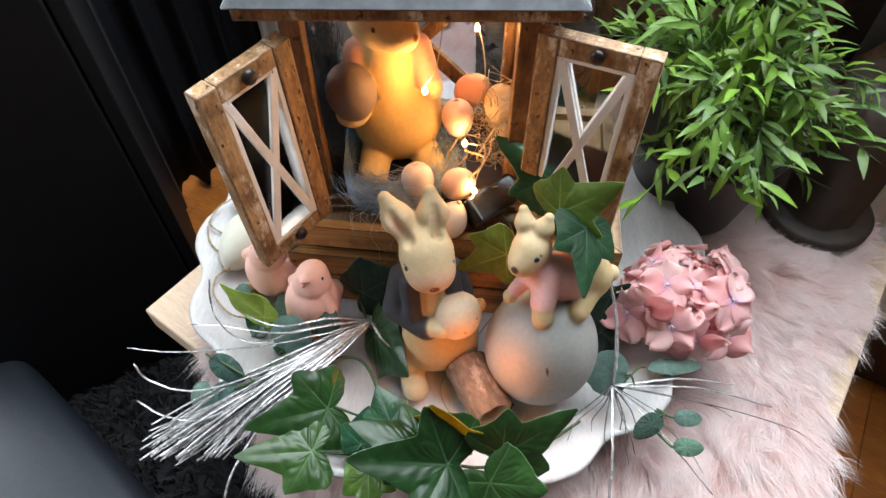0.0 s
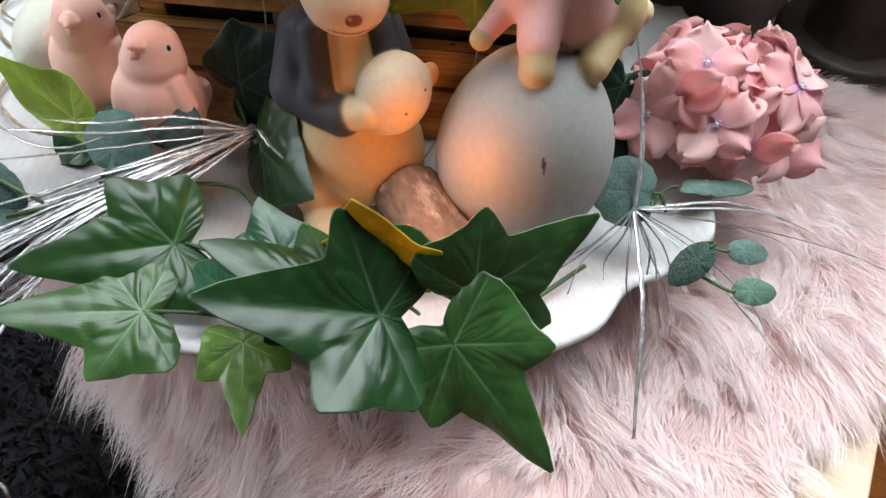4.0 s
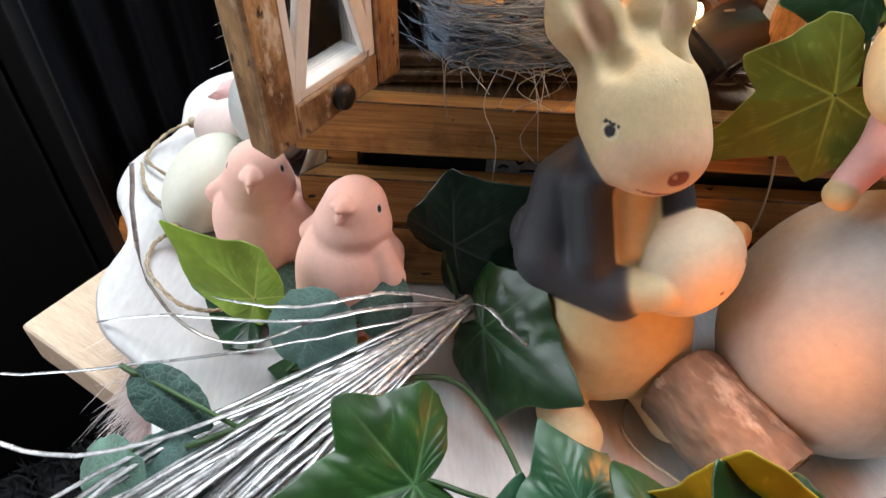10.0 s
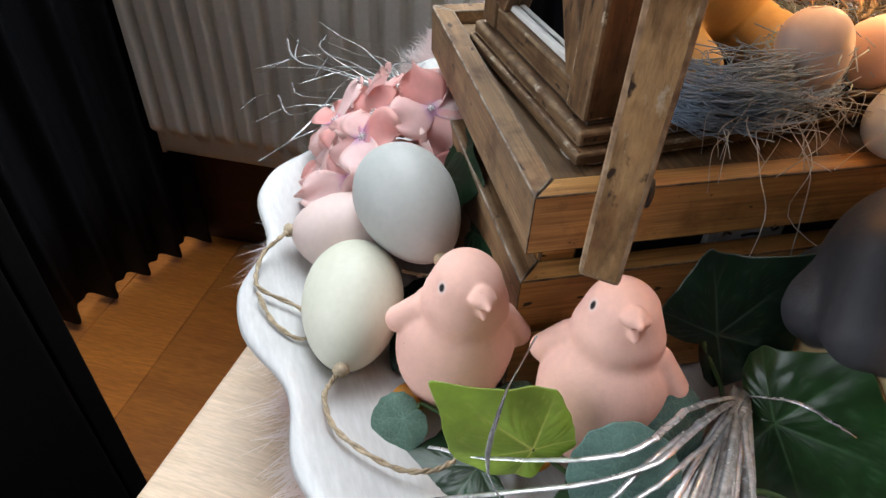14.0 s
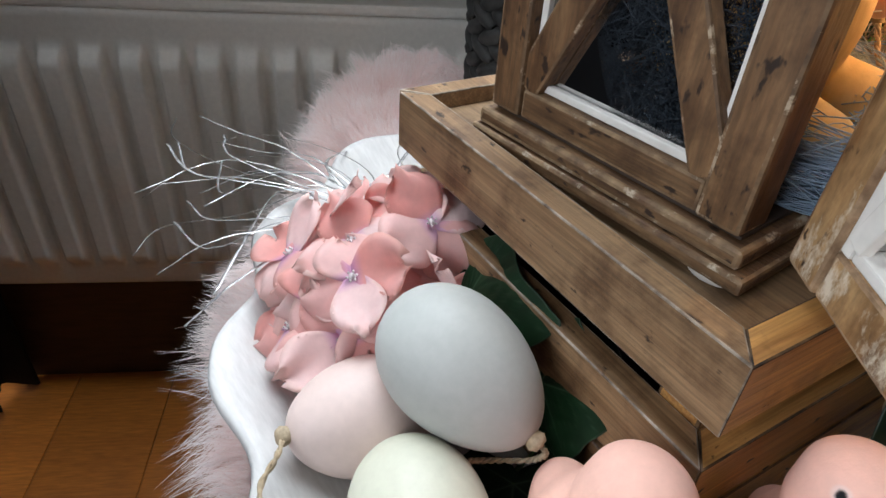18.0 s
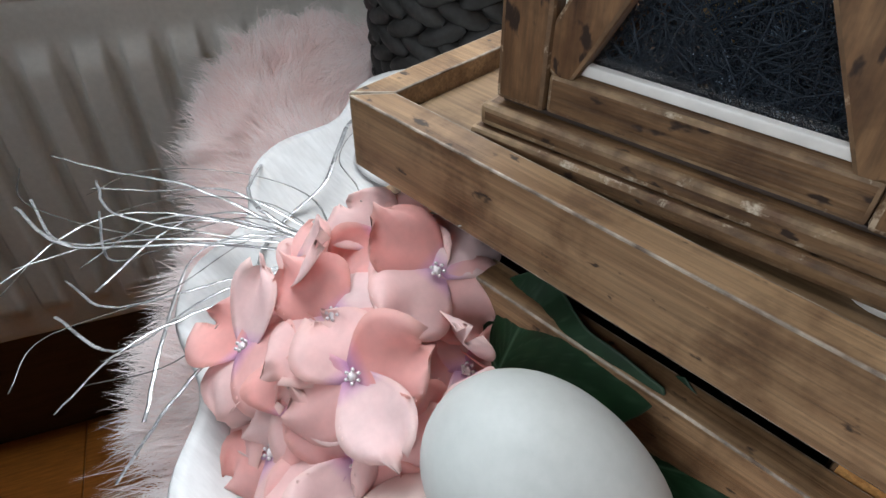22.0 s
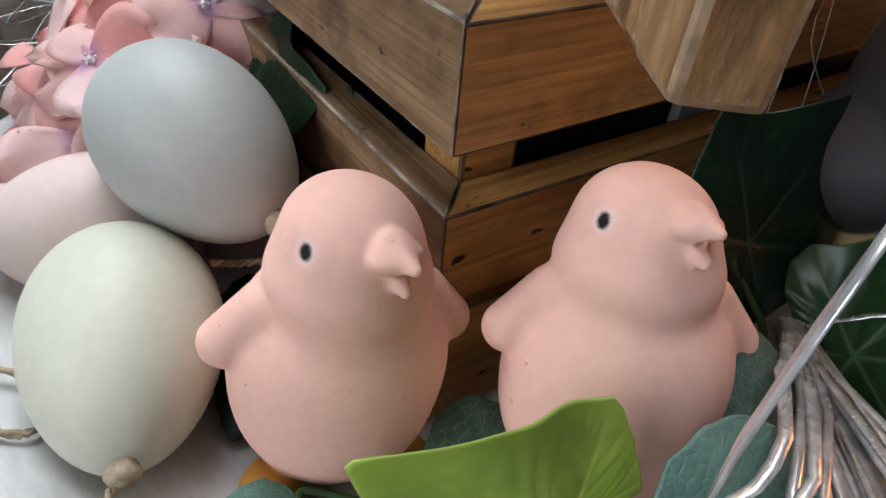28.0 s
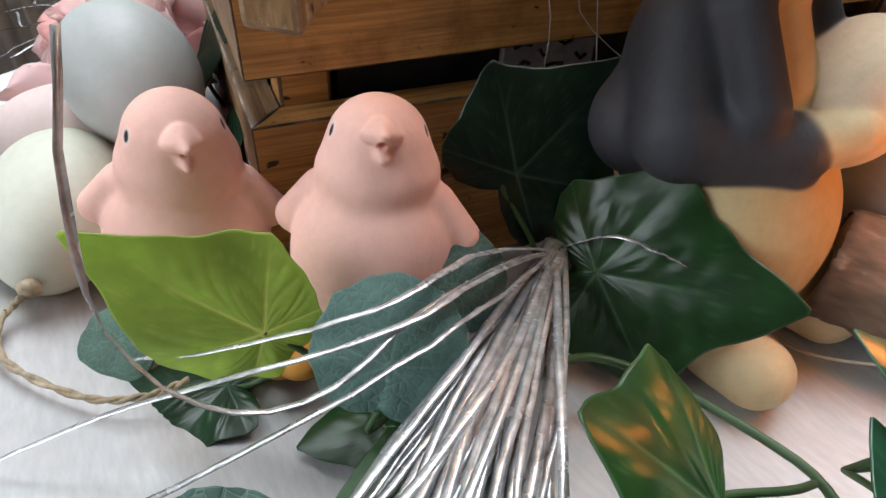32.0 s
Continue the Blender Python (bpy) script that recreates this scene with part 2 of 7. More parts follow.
M = {
    # Room plaster, mostly unseen, darkened to cut the light it bounces back.
    "wall": material("wall_plaster", (0.16, 0.15, 0.138), (0.14, 0.132, 0.12), 0.85, big=2, small=60, bump=0.15, grey=0.04),
    "ceiling": material("ceiling_plaster", (0.19, 0.185, 0.18), (0.17, 0.165, 0.16), 0.9, big=2, small=60, bump=0.1, grey=0.03),
    "floor": material("floor_boards", (0.60, 0.200, 0.034), (0.47, 0.145, 0.023), 0.42, big=3, small=40, stretch=(1, 9, 1), bump=0.08, grey=0.15, by_object=0.25),
    "joint": material("floor_joint", (0.05, 0.025, 0.012), None, 0.8, bump=0),
    "radiator": material("radiator_enamel", (0.84, 0.82, 0.765), (0.80, 0.78, 0.725), 0.38, big=5, small=200, bump=0.03, grey=0.03),
    "curtain": material("curtain_cloth", (0.014, 0.015, 0.020), (0.009, 0.010, 0.013), 0.9, big=6, small=400, bump=0.3, spec=0.15),
    "cabinet": material("cabinet_lacquer", (0.006, 0.006, 0.007), (0.004, 0.004, 0.005), 0.6, big=4, small=100, bump=0.03, spec=0.2),
    "cabinet_edge": material("cabinet_edge_strip", (0.032, 0.032, 0.036), (0.026, 0.026, 0.03), 0.6, big=4, small=100, bump=0.05),
    "leatherette": material("armchair_leatherette", (0.020, 0.025, 0.034), (0.016, 0.020, 0.028), 0.45, big=10, small=300, bump=0.15),
    "rug": material("rug_pile", (0.018, 0.019, 0.022), (0.03, 0.03, 0.034), 0.95, big=20, small=300, bump=0.5, dist=0.004),
    "table": material("beech_top", (0.72, 0.545, 0.395), (0.65, 0.475, 0.33), 0.5, big=6, small=60, stretch=(2, 22, 2), bump=0.06, grey=0.10),
    "fur_base": material("fur_backing", (0.88, 0.70, 0.67), (0.82, 0.61, 0.57), 0.95, big=12, small=150, bump=0.4, sheen=0.3),
    "fur": material("fur_strands", (1, 1, 1), None, 0.8, paint=True, big=14, small=60, bump=0, spec=0.15, sheen=0.2, through_light=0.50, grey=0.03),
    "tray": material("white_wash_tray", (0.60, 0.595, 0.59), (0.53, 0.52, 0.515), 0.6, big=7, small=60, stretch=(10, 2, 2), bump=0.2, dist=0.0006, grey=0.055, wear=(0.30, 0.25, 0.21), wear_at=(0.72, 0.76), wear_scale=30),
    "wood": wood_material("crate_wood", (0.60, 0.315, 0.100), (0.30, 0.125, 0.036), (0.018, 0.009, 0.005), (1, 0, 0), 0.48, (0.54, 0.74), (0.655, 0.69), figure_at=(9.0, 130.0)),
    # Greyer, darker copy of the crate wood, for side and back slats.
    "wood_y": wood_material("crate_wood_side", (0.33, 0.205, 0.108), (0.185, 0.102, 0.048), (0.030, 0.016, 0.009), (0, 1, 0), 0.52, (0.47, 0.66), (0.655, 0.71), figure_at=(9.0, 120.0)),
    "lid": wood_material("hardboard_lid", (0.235, 0.145, 0.074), (0.185, 0.110, 0.055), (0.08, 0.045, 0.024), (0, 1, 0), 0.65, (0.52, 0.75), (0.70, 0.75), bump=0.3),
    "worn": wood_material("worn_white_wood", (0.46, 0.275, 0.125), (0.21, 0.098, 0.036), (0.030, 0.014, 0.007), (0, 0, 1), 0.6, (0.48, 0.68), (0.635, 0.69), (0.64, 0.54, 0.42), (0.555, 0.66), 0.8, (26.0, 70.0), (110.0, 420.0)),
    "brownwood_y": wood_material("lantern_wood_side", (0.205, 0.115, 0.054), (0.095, 0.046, 0.020), (0.022, 0.010, 0.005), (0, 1, 0), 0.55, (0.46, 0.66), (0.61, 0.67), bump=0.7, figure_at=(12.0, 110.0)),
    "brownwood": wood_material("lantern_wood", (0.235, 0.130, 0.060), (0.115, 0.055, 0.023), (0.022, 0.010, 0.005), (0, 0, 1), 0.55, (0.46, 0.66), (0.62, 0.68), bump=0.7, figure_at=(16.0, 90.0), fibre=(70.0, 500.0)),
    "white": material("chalk_white_paint", (0.80, 0.77, 0.73), (0.74, 0.70, 0.65), 0.6, big=25, small=120, bump=0.2, grey=0.06, wear=(0.38, 0.25, 0.15), wear_at=(0.70, 0.76), wear_scale=40),
    "black": material("black_plastic", (0.012, 0.012, 0.012), (0.016, 0.016, 0.016), 0.25, bump=0.03),
    "lining": material("crate_lining", (0.012, 0.012, 0.015), (0.03, 0.03, 0.035), 0.5, big=40, small=150, bump=0.2),
    # The card is white; shade inside the crate is put into this grey.
    "card": material("printed_card_paper", (0.42, 0.42, 0.44), (0.36, 0.36, 0.38), 0.7, big=40, small=200, bump=0.1),
    "knob": material("dark_metal_knob", (0.03, 0.027, 0.025), (0.05, 0.04, 0.035), 0.35, metal=0.6, big=60, bump=0.1),
    "zinc": material("zinc_roof", (0.42, 0.44, 0.47), (0.32, 0.34, 0.37), 0.45, metal=0.7, big=15, small=100, bump=0.1),
    "glass": glass_material("clear_glass"),
    "paint": material("painted_terracotta", (1, 1, 1), None, 0.62, paint=True, big=40, small=260, bump=0.16, dist=0.0006, grey=0.045, spec=0.35),
    "chick": material("pink_terracotta", (0.80, 0.43, 0.33), (0.74, 0.385, 0.295), 0.8, paint=True, big=55, small=330, bump=0.35, dist=0.0006, grey=0.025, spec=0.25),
    "egg": material("matt_egg_shell", (1, 1, 1), None, 0.5, paint=True, big=25, small=300, bump=0.03, grey=0.025, spec=0.4, sss=0.0),
    "ivy": material("ivy_leaf_vinyl", (1, 1, 1), None, 0.31, paint=True, big=30, small=90, bump=0.25, dist=0.0008, grey=0.20, spec=0.38, through_light=0.05, rvar=0.09),
    # Rougher ivy copy that keeps the bulb's glints off a few leaves.
    "ivy_dull": material("ivy_leaf_matte", (1, 1, 1), None, 0.5, paint=True, big=30, small=90, bump=0.25, dist=0.0008, grey=0.2, spec=0.25, through_light=0.05, rvar=0.08),
    "ivy_back": material("ivy_leaf_underside", (1, 1, 1), None, 0.5, paint=True, big=30, small=90, bump=0.2, dist=0.0006, grey=0.10, spec=0.3, through_light=0.38),
    "ivy_lit_through": material("ivy_leaf_lit_through", (1, 1, 1), None, 0.5, paint=True, big=30, small=90, bump=0.2, dist=0.0006, grey=0.10, spec=0.3, through_light=0.65),
    "eucalyptus": material("eucalyptus_cloth", (1, 1, 1), None, 0.6, paint=True, big=40, small=160, bump=0.2, grey=0.10, spec=0.3, through_light=0.1),
    "petal": material("hydrangea_cloth", (1, 1, 1), None, 0.75, paint=True, big=50, small=250, bump=0.12, grey=0.03, spec=0.15, sheen=0.2, through_light=0.55),
    "silver": material("silver_tinsel", (0.95, 0.95, 0.97), (0.70, 0.69, 0.69), 0.26, by_object=0.30, metal=0.62, big=60, small=200, bump=0.3, grey=0.25),
    # Darker copy of the tinsel, for the thin wisps.
    "silver_dull": material("dark_tinsel", (0.34, 0.33, 0.31), (0.12, 0.12, 0.115), 0.35, by_object=0.5, metal=0.6, big=60, small=200, bump=0.3, grey=0.25),
    "twine": material("jute_twine", (0.50, 0.40, 0.28), (0.40, 0.30, 0.19), 0.9, big=80, small=400, bump=0.5, grey=0.2),
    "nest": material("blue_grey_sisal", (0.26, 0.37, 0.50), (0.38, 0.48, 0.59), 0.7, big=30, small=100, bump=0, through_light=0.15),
    # Same sisal, near black: the lantern's dim inside is put into its colour.
    "nest_shaded": material("shaded_sisal", (0.010, 0.016, 0.025), (0.035, 0.05, 0.07), 0.7, big=30, small=100, bump=0),
    "nest_pale": material("pale_sisal", (0.62, 0.60, 0.56), (0.5, 0.48, 0.44), 0.7, big=30, small=100, bump=0, through_light=0.15),
    "bark": material("log_bark", (0.23, 0.155, 0.105), (0.12, 0.075, 0.05), 0.85, big=30, small=90, stretch=(1, 1, 0.5), bump=0.9, dist=0.003, grey=0.25, wear=(0.40, 0.33, 0.27), wear_at=(0.56, 0.7), wear_scale=45),
    "cutwood": material("log_cut_wood", (0.45, 0.25, 0.13), (0.35, 0.17, 0.08), 0.75, big=40, small=120, bump=0.3, grey=0.15),
    "grass_leaf": material("plant_leaf", (1, 1, 1), None, 0.4, paint=True, big=20, small=90, bump=0.05, grey=0.1, spec=0.4, through_light=0.2),
    "pot": material("dark_pot", (0.028, 0.022, 0.022), (0.04, 0.03, 0.03), 0.4, big=8, small=80, bump=0.08),
    "bark_dark": material("dark_wood_planter", (0.03, 0.018, 0.012), (0.05, 0.028, 0.018), 0.6, big=18, small=80, bump=0.5, grey=0.2),
    "soil": material("potting_soil", (0.03, 0.022, 0.016), (0.05, 0.035, 0.025), 0.95, big=60, small=300, bump=0.9, dist=0.003),
    # Seagrass taken near black: shade behind the crate is put into its colour.
    "woven": material("woven_seagrass", (0.014, 0.0135, 0.013), (0.034, 0.033, 0.031), 0.65, big=60, small=200, bump=0.4, grey=0.25, by_object=0.3),
    "brush": material("bottle_brush_fibre", (0.52, 0.40, 0.26), (0.42, 0.31, 0.19), 0.8, big=30, small=100, bump=0, through_light=0.2),
    "wire": material("fairy_light_wire", (0.45, 0.38, 0.28), None, 0.4, metal=0.6, bump=0),
    "bulb": glow_material("warm_bulb", (1.0, 0.62, 0.25), 25.0),
    "skirting": material("skirting_with_shade", (0.07, 0.035, 0.018), (0.05, 0.025, 0.013), 0.5, stretch=(3, 1, 20), bump=0.1),
    "frost": material("window_paint", (0.8, 0.8, 0.79), None, 0.4, bump=0.05),
}

EDGES = {      # worn or scorched arrises of the wooden pieces
    "crate_wood": material("scorched_edge", (0.015, 0.009, 0.006), (0.20, 0.11, 0.05), 0.7, big=90, small=200, bump=0.5, grey=0.2),
    "crate_wood_side": material("scorched_side_edge", (0.09, 0.055, 0.035), (0.46, 0.39, 0.31), 0.7, big=90, small=200, bump=0.5, grey=0.2),
    "lantern_wood_side": material("chipped_plinth_edge", (0.12, 0.06, 0.028), (0.30, 0.20, 0.11), 0.7, big=70, small=200, bump=0.5, grey=0.2, wear=(0.50, 0.41, 0.31), wear_at=(0.58, 0.67), wear_scale=110),
    "lantern_wood": material("chipped_edge", (0.10, 0.052, 0.024), (0.22, 0.13, 0.065), 0.7, big=70, small=200, bump=0.5, grey=0.2, wear=(0.42, 0.32, 0.22), wear_at=(0.56, 0.64), wear_scale=120),
    "worn_white_wood": material("rubbed_brown_edge", (0.20, 0.095, 0.04), (0.42, 0.28, 0.17), 0.7, big=50, small=200, bump=0.5, grey=0.2),
}


def add_net(m, scale, colour, amount, width=0.035, rise=0.25):
    """A fine net of veins laid over a leaf's colour."""
    nt = m.node_tree
    bs = nt.nodes["Principled BSDF"]
    src = bs.inputs["Base Color"].links[0].from_socket
    tc = nt.nodes.new("ShaderNodeTexCoord")
    vo = nt.nodes.new("ShaderNodeTexVoronoi")
    vo.feature = "DISTANCE_TO_EDGE"
    vo.inputs["Scale"].default_value = scale
    nt.links.new(tc.outputs["Object"], vo.inputs["Vector"])
    line = ramp(nt, vo.outputs["Distance"], width, 0.0)
    k = nt.nodes.new("ShaderNodeMath")
    k.operation = "MULTIPLY"
    k.inputs[1].default_value = amount
    nt.links.new(line, k.inputs[0])
    nt.links.new(mix_rgb(nt, src, colour, k.outputs[0]), bs.inputs["Base Color"])
    b = nt.nodes.new("ShaderNodeBump")
    b.inputs["Strength"].default_value, b.inputs["Distance"].default_value = rise, 0.0004
    nt.links.new(ramp(nt, vo.outputs["Distance"], 0.0, width * 4), b.inputs["Height"])
    old = bs.inputs["Normal"].links[0].from_socket
    nt.links.new(old, b.inputs["Normal"])
    nt.links.new(b.outputs[0], bs.inputs["Normal"])


def add_pimples(m, scale, size, rise, brush):
    """Sparse grains in the slip and soft brush marks."""
    nt = m.node_tree
    bs = nt.nodes["Principled BSDF"]
    vec = nt.nodes.new("ShaderNodeTexCoord").outputs["Object"]
    vo = nt.nodes.new("ShaderNodeTexVoronoi")
    vo.inputs["Scale"].default_value = scale
    nt.links.new(vec, vo.inputs["Vector"])
    sep = nt.nodes.new("ShaderNodeSeparateColor")
    nt.links.new(vo.outputs["Color"], sep.inputs[0])
    lump = mix_rgb(nt, (0, 0, 0), mix_rgb(nt, (0, 0, 0), (1, 1, 1), ramp(nt, vo.outputs["Distance"], size, 0.0)), ramp(nt, sep.outputs[0], 0.80, 0.81))
    wipe = noise_tex(nt, vec, 1.0, 4, 0.65, (420, 420, 70))
    b = nt.nodes.new("ShaderNodeBump")
    b.inputs["Strength"].default_value, b.inputs["Distance"].default_value = 1.0, rise
    nt.links.new(mix_rgb(nt, lump, mix_rgb(nt, (0, 0, 0), (1, 1, 1), ramp(nt, wipe, 0.3, 0.8)), brush), b.inputs["Height"])
    nt.links.new(bs.inputs["Normal"].links[0].from_socket, b.inputs["Normal"])
    nt.links.new(b.outputs[0], bs.inputs["Normal"])


add_pimples(M["chick"], 190, 0.12, 0.0006, 0.12)
add_pimples(M["paint"], 130, 0.10, 0.0005, 0.25)
add_net(M["eucalyptus"], 480, (0.24, 0.34, 0.28), 0.38, 0.05, 0.35)


# ---- mesh tools ----
def from_arrays(name, verts, faces, smooth=True, paint=None):
    me = bpy.data.meshes.new(name)
    me.from_pydata([tuple(v) for v in verts], [], [tuple(int(i) for i in f) for f in faces])
    if paint is not None:
        at = me.color_attributes.new("paint", "FLOAT_COLOR", "POINT")
        at.data.foreach_set("color", np.concatenate([paint, np.ones((len(paint), 1))], 1).astype(np.float32).ravel())
    if smooth:
        me.polygons.foreach_set("use_smooth", [True] * len(me.polygons))
    me.update()
    return me


def as_mesh(name, bm, smooth=False):
    me = bpy.data.meshes.new(name)
    bm.normal_update()
    bm.to_mesh(me)
    bm.free()
    if smooth:
        me.polygons.foreach_set("use_smooth", [True] * len(me.polygons))
    return me


def thing(name, m, label, category, group="", kind=""):
    ob = new(name)
    ob.empty_display_size = 0.02
    ob.matrix_world = m
    return tagged(ob, label, category, group, kind)


def part(name, shape, mat, parent=None, label="", m=None, smooth=False):
    me = shape if isinstance(shape, bpy.types.Mesh) else as_mesh(name, shape, smooth)
    if mat is not None and not me.materials:
        me.materials.append(mat)
        if mat.name in EDGES:
            me.materials.append(EDGES[mat.name])
    ob = new(name, me)
    if parent is not None:
        ob.parent = parent
    if m is not None:
        ob.matrix_local = m
    return tagged(ob, label)


def single(name, shape, mat, m, label, category, group="", kind="", smooth=False):
    ob = part(name, shape, mat, None, "", None, smooth)
    ob.matrix_world = m
    return tagged(ob, label, category, group, kind)


def box(x0, x1, y0, y1, z0, z1, bevel=0.0015, seg=2, wob=0.0, bm=None):
    bm = bm or bmesh.new()
    got = bmesh.ops.create_cube(bm, size=1)["verts"]
    for v in got:
        v.co = Vector(((x0 + x1) / 2 + v.co.x * (x1 - x0), (y0 + y1) / 2 + v.co.y * (y1 - y0), (z0 + z1) / 2 + v.co.z * (z1 - z0)))
        if wob:
            v.co += Vector((random.uniform(-wob, wob), random.uniform(-wob, wob), random.uniform(-wob, wob)))
    if bevel:
        es = {e for v in got for e in v.link_edges}
        for f in bmesh.ops.bevel(bm, geom=list(es), offset=bevel, segments=seg, affect="EDGES", profile=0.6)["faces"]:
            f.material_index = 1
    return bm


def bar(a, b, w, t, up=(0, 0, 1), bevel=0.001):
    """A bar from a to b, w wide and t thick along up."""
    a, b = Vector(a), Vector(b)
    d = (b - a).normalized()
    u = Vector(up)
    u = (u - d * u.dot(d)).normalized()
    s = d.cross(u)
    bm = box(-w / 2, w / 2, 0, (b - a).length, -t / 2, t / 2, bevel)
    bm.transform(Matrix.Translation(a) @ Matrix((s, d, u)).transposed().to_4x4())
    return bm


def lathe(profile, n=40, wave=None):
    """A turned form from (radius, height) pairs; closed where the radius is 0."""
    verts, faces = [], []
    rings = []
    for r, z in profile:
        if r < 1e-6:
            rings.append([len(verts)])
            verts.append((0, 0, z))
        else:
            rings.append(list(range(len(verts), len(verts) + n)))
            for i in range(n):
                a = 2 * math.pi * i / n
                verts.append((r * math.cos(a), r * math.sin(a), z))
    for p, q in zip(rings, rings[1:]):
        for i in range(n):
            j = (i + 1) % n
            if len(p) == 1 and len(q) > 1:
                faces.append((p[0], q[j], q[i])[::-1])
            elif len(q) == 1 and len(p) > 1:
                faces.append((p[i], p[j], q[0]))
            elif len(p) > 1:
                faces.append((p[i], p[j], q[j], q[i]))
    return verts, faces


def spline(pts, n):
    """A smooth curve through the points, as n + 1 points."""
    p = np.array(pts, float)
    p = np.concatenate([[2 * p[0] - p[1]], p, [2 * p[-1] - p[-2]]])
    out = []
    k = len(p) - 3
    for i in range(n + 1):
        u = i / n * k
        s = min(int(u), k - 1)
        f = u - s
        a, b, c, d = p[s], p[s + 1], p[s + 2], p[s + 3]
        out.append(0.5 * (2 * b + (c - a) * f + (2 * a - 5 * b + 4 * c - d) * f * f + (3 * b - a - 3 * c + d) * f ** 3))
    return np.array(out)


def tube_arrays(path, radius, sides=6, flat=1.0, taper=0.0):
    path = np.asarray(path, float)
    n = len(path)
    tang = np.gradient(path, axis=0)
    tang /= np.linalg.norm(tang, axis=1)[:, None] + 1e-12
    up = np.array([0.13, 0.21, 0.97])
    verts, faces = [], []
    for i in range(n):
        s = np.cross(tang[i], up)
        s /= np.linalg.norm(s) + 1e-9
        u = np.cross(s, tang[i])
        r = radius * (1 - taper * i / (n - 1))
        for k in range(sides):
            a = 2 * math.pi * k / sides
            verts.append(path[i] + r * (s * math.cos(a) + u * math.sin(a) * flat))
    for i in range(n - 1):
        for k in range(sides):
            k2 = (k + 1) % sides
            faces.append((i * sides + k, i * sides + k2, (i + 1) * sides + k2, (i + 1) * sides + k))
    faces.append(tuple(range(sides))[::-1])
    faces.append(tuple(range((n - 1) * sides, n * sides)))
    return verts, faces


def tube(name, path, radius, sides=6, flat=1.0, taper=0.0):
    return from_arrays(name, *tube_arrays(path, radius, sides, flat, taper))


def join_arrays(chunks):
    verts, faces, off = [], [], 0
    for v, f in chunks:
        verts.extend(v)
        faces.extend(tuple(i + off for i in q) for q in f)
        off += len(v)
    return verts, faces


# ---- rounded figures: soft unions of ellipsoids and capsules ----
def ell(c, r, rot=(0, 0, 0), col=(1, 1, 1), k=0.004):
    R = np.array(Euler([radians(a) for a in rot]).to_matrix())
    return ("e", np.array(c, float), np.array(r, float), R, np.array(col), k)


def cap(a, b, r0, r1, col=(1, 1, 1), k=0.004):
    return ("c", np.array(a, float), np.array(b, float), (r0, r1), np.array(col), k)


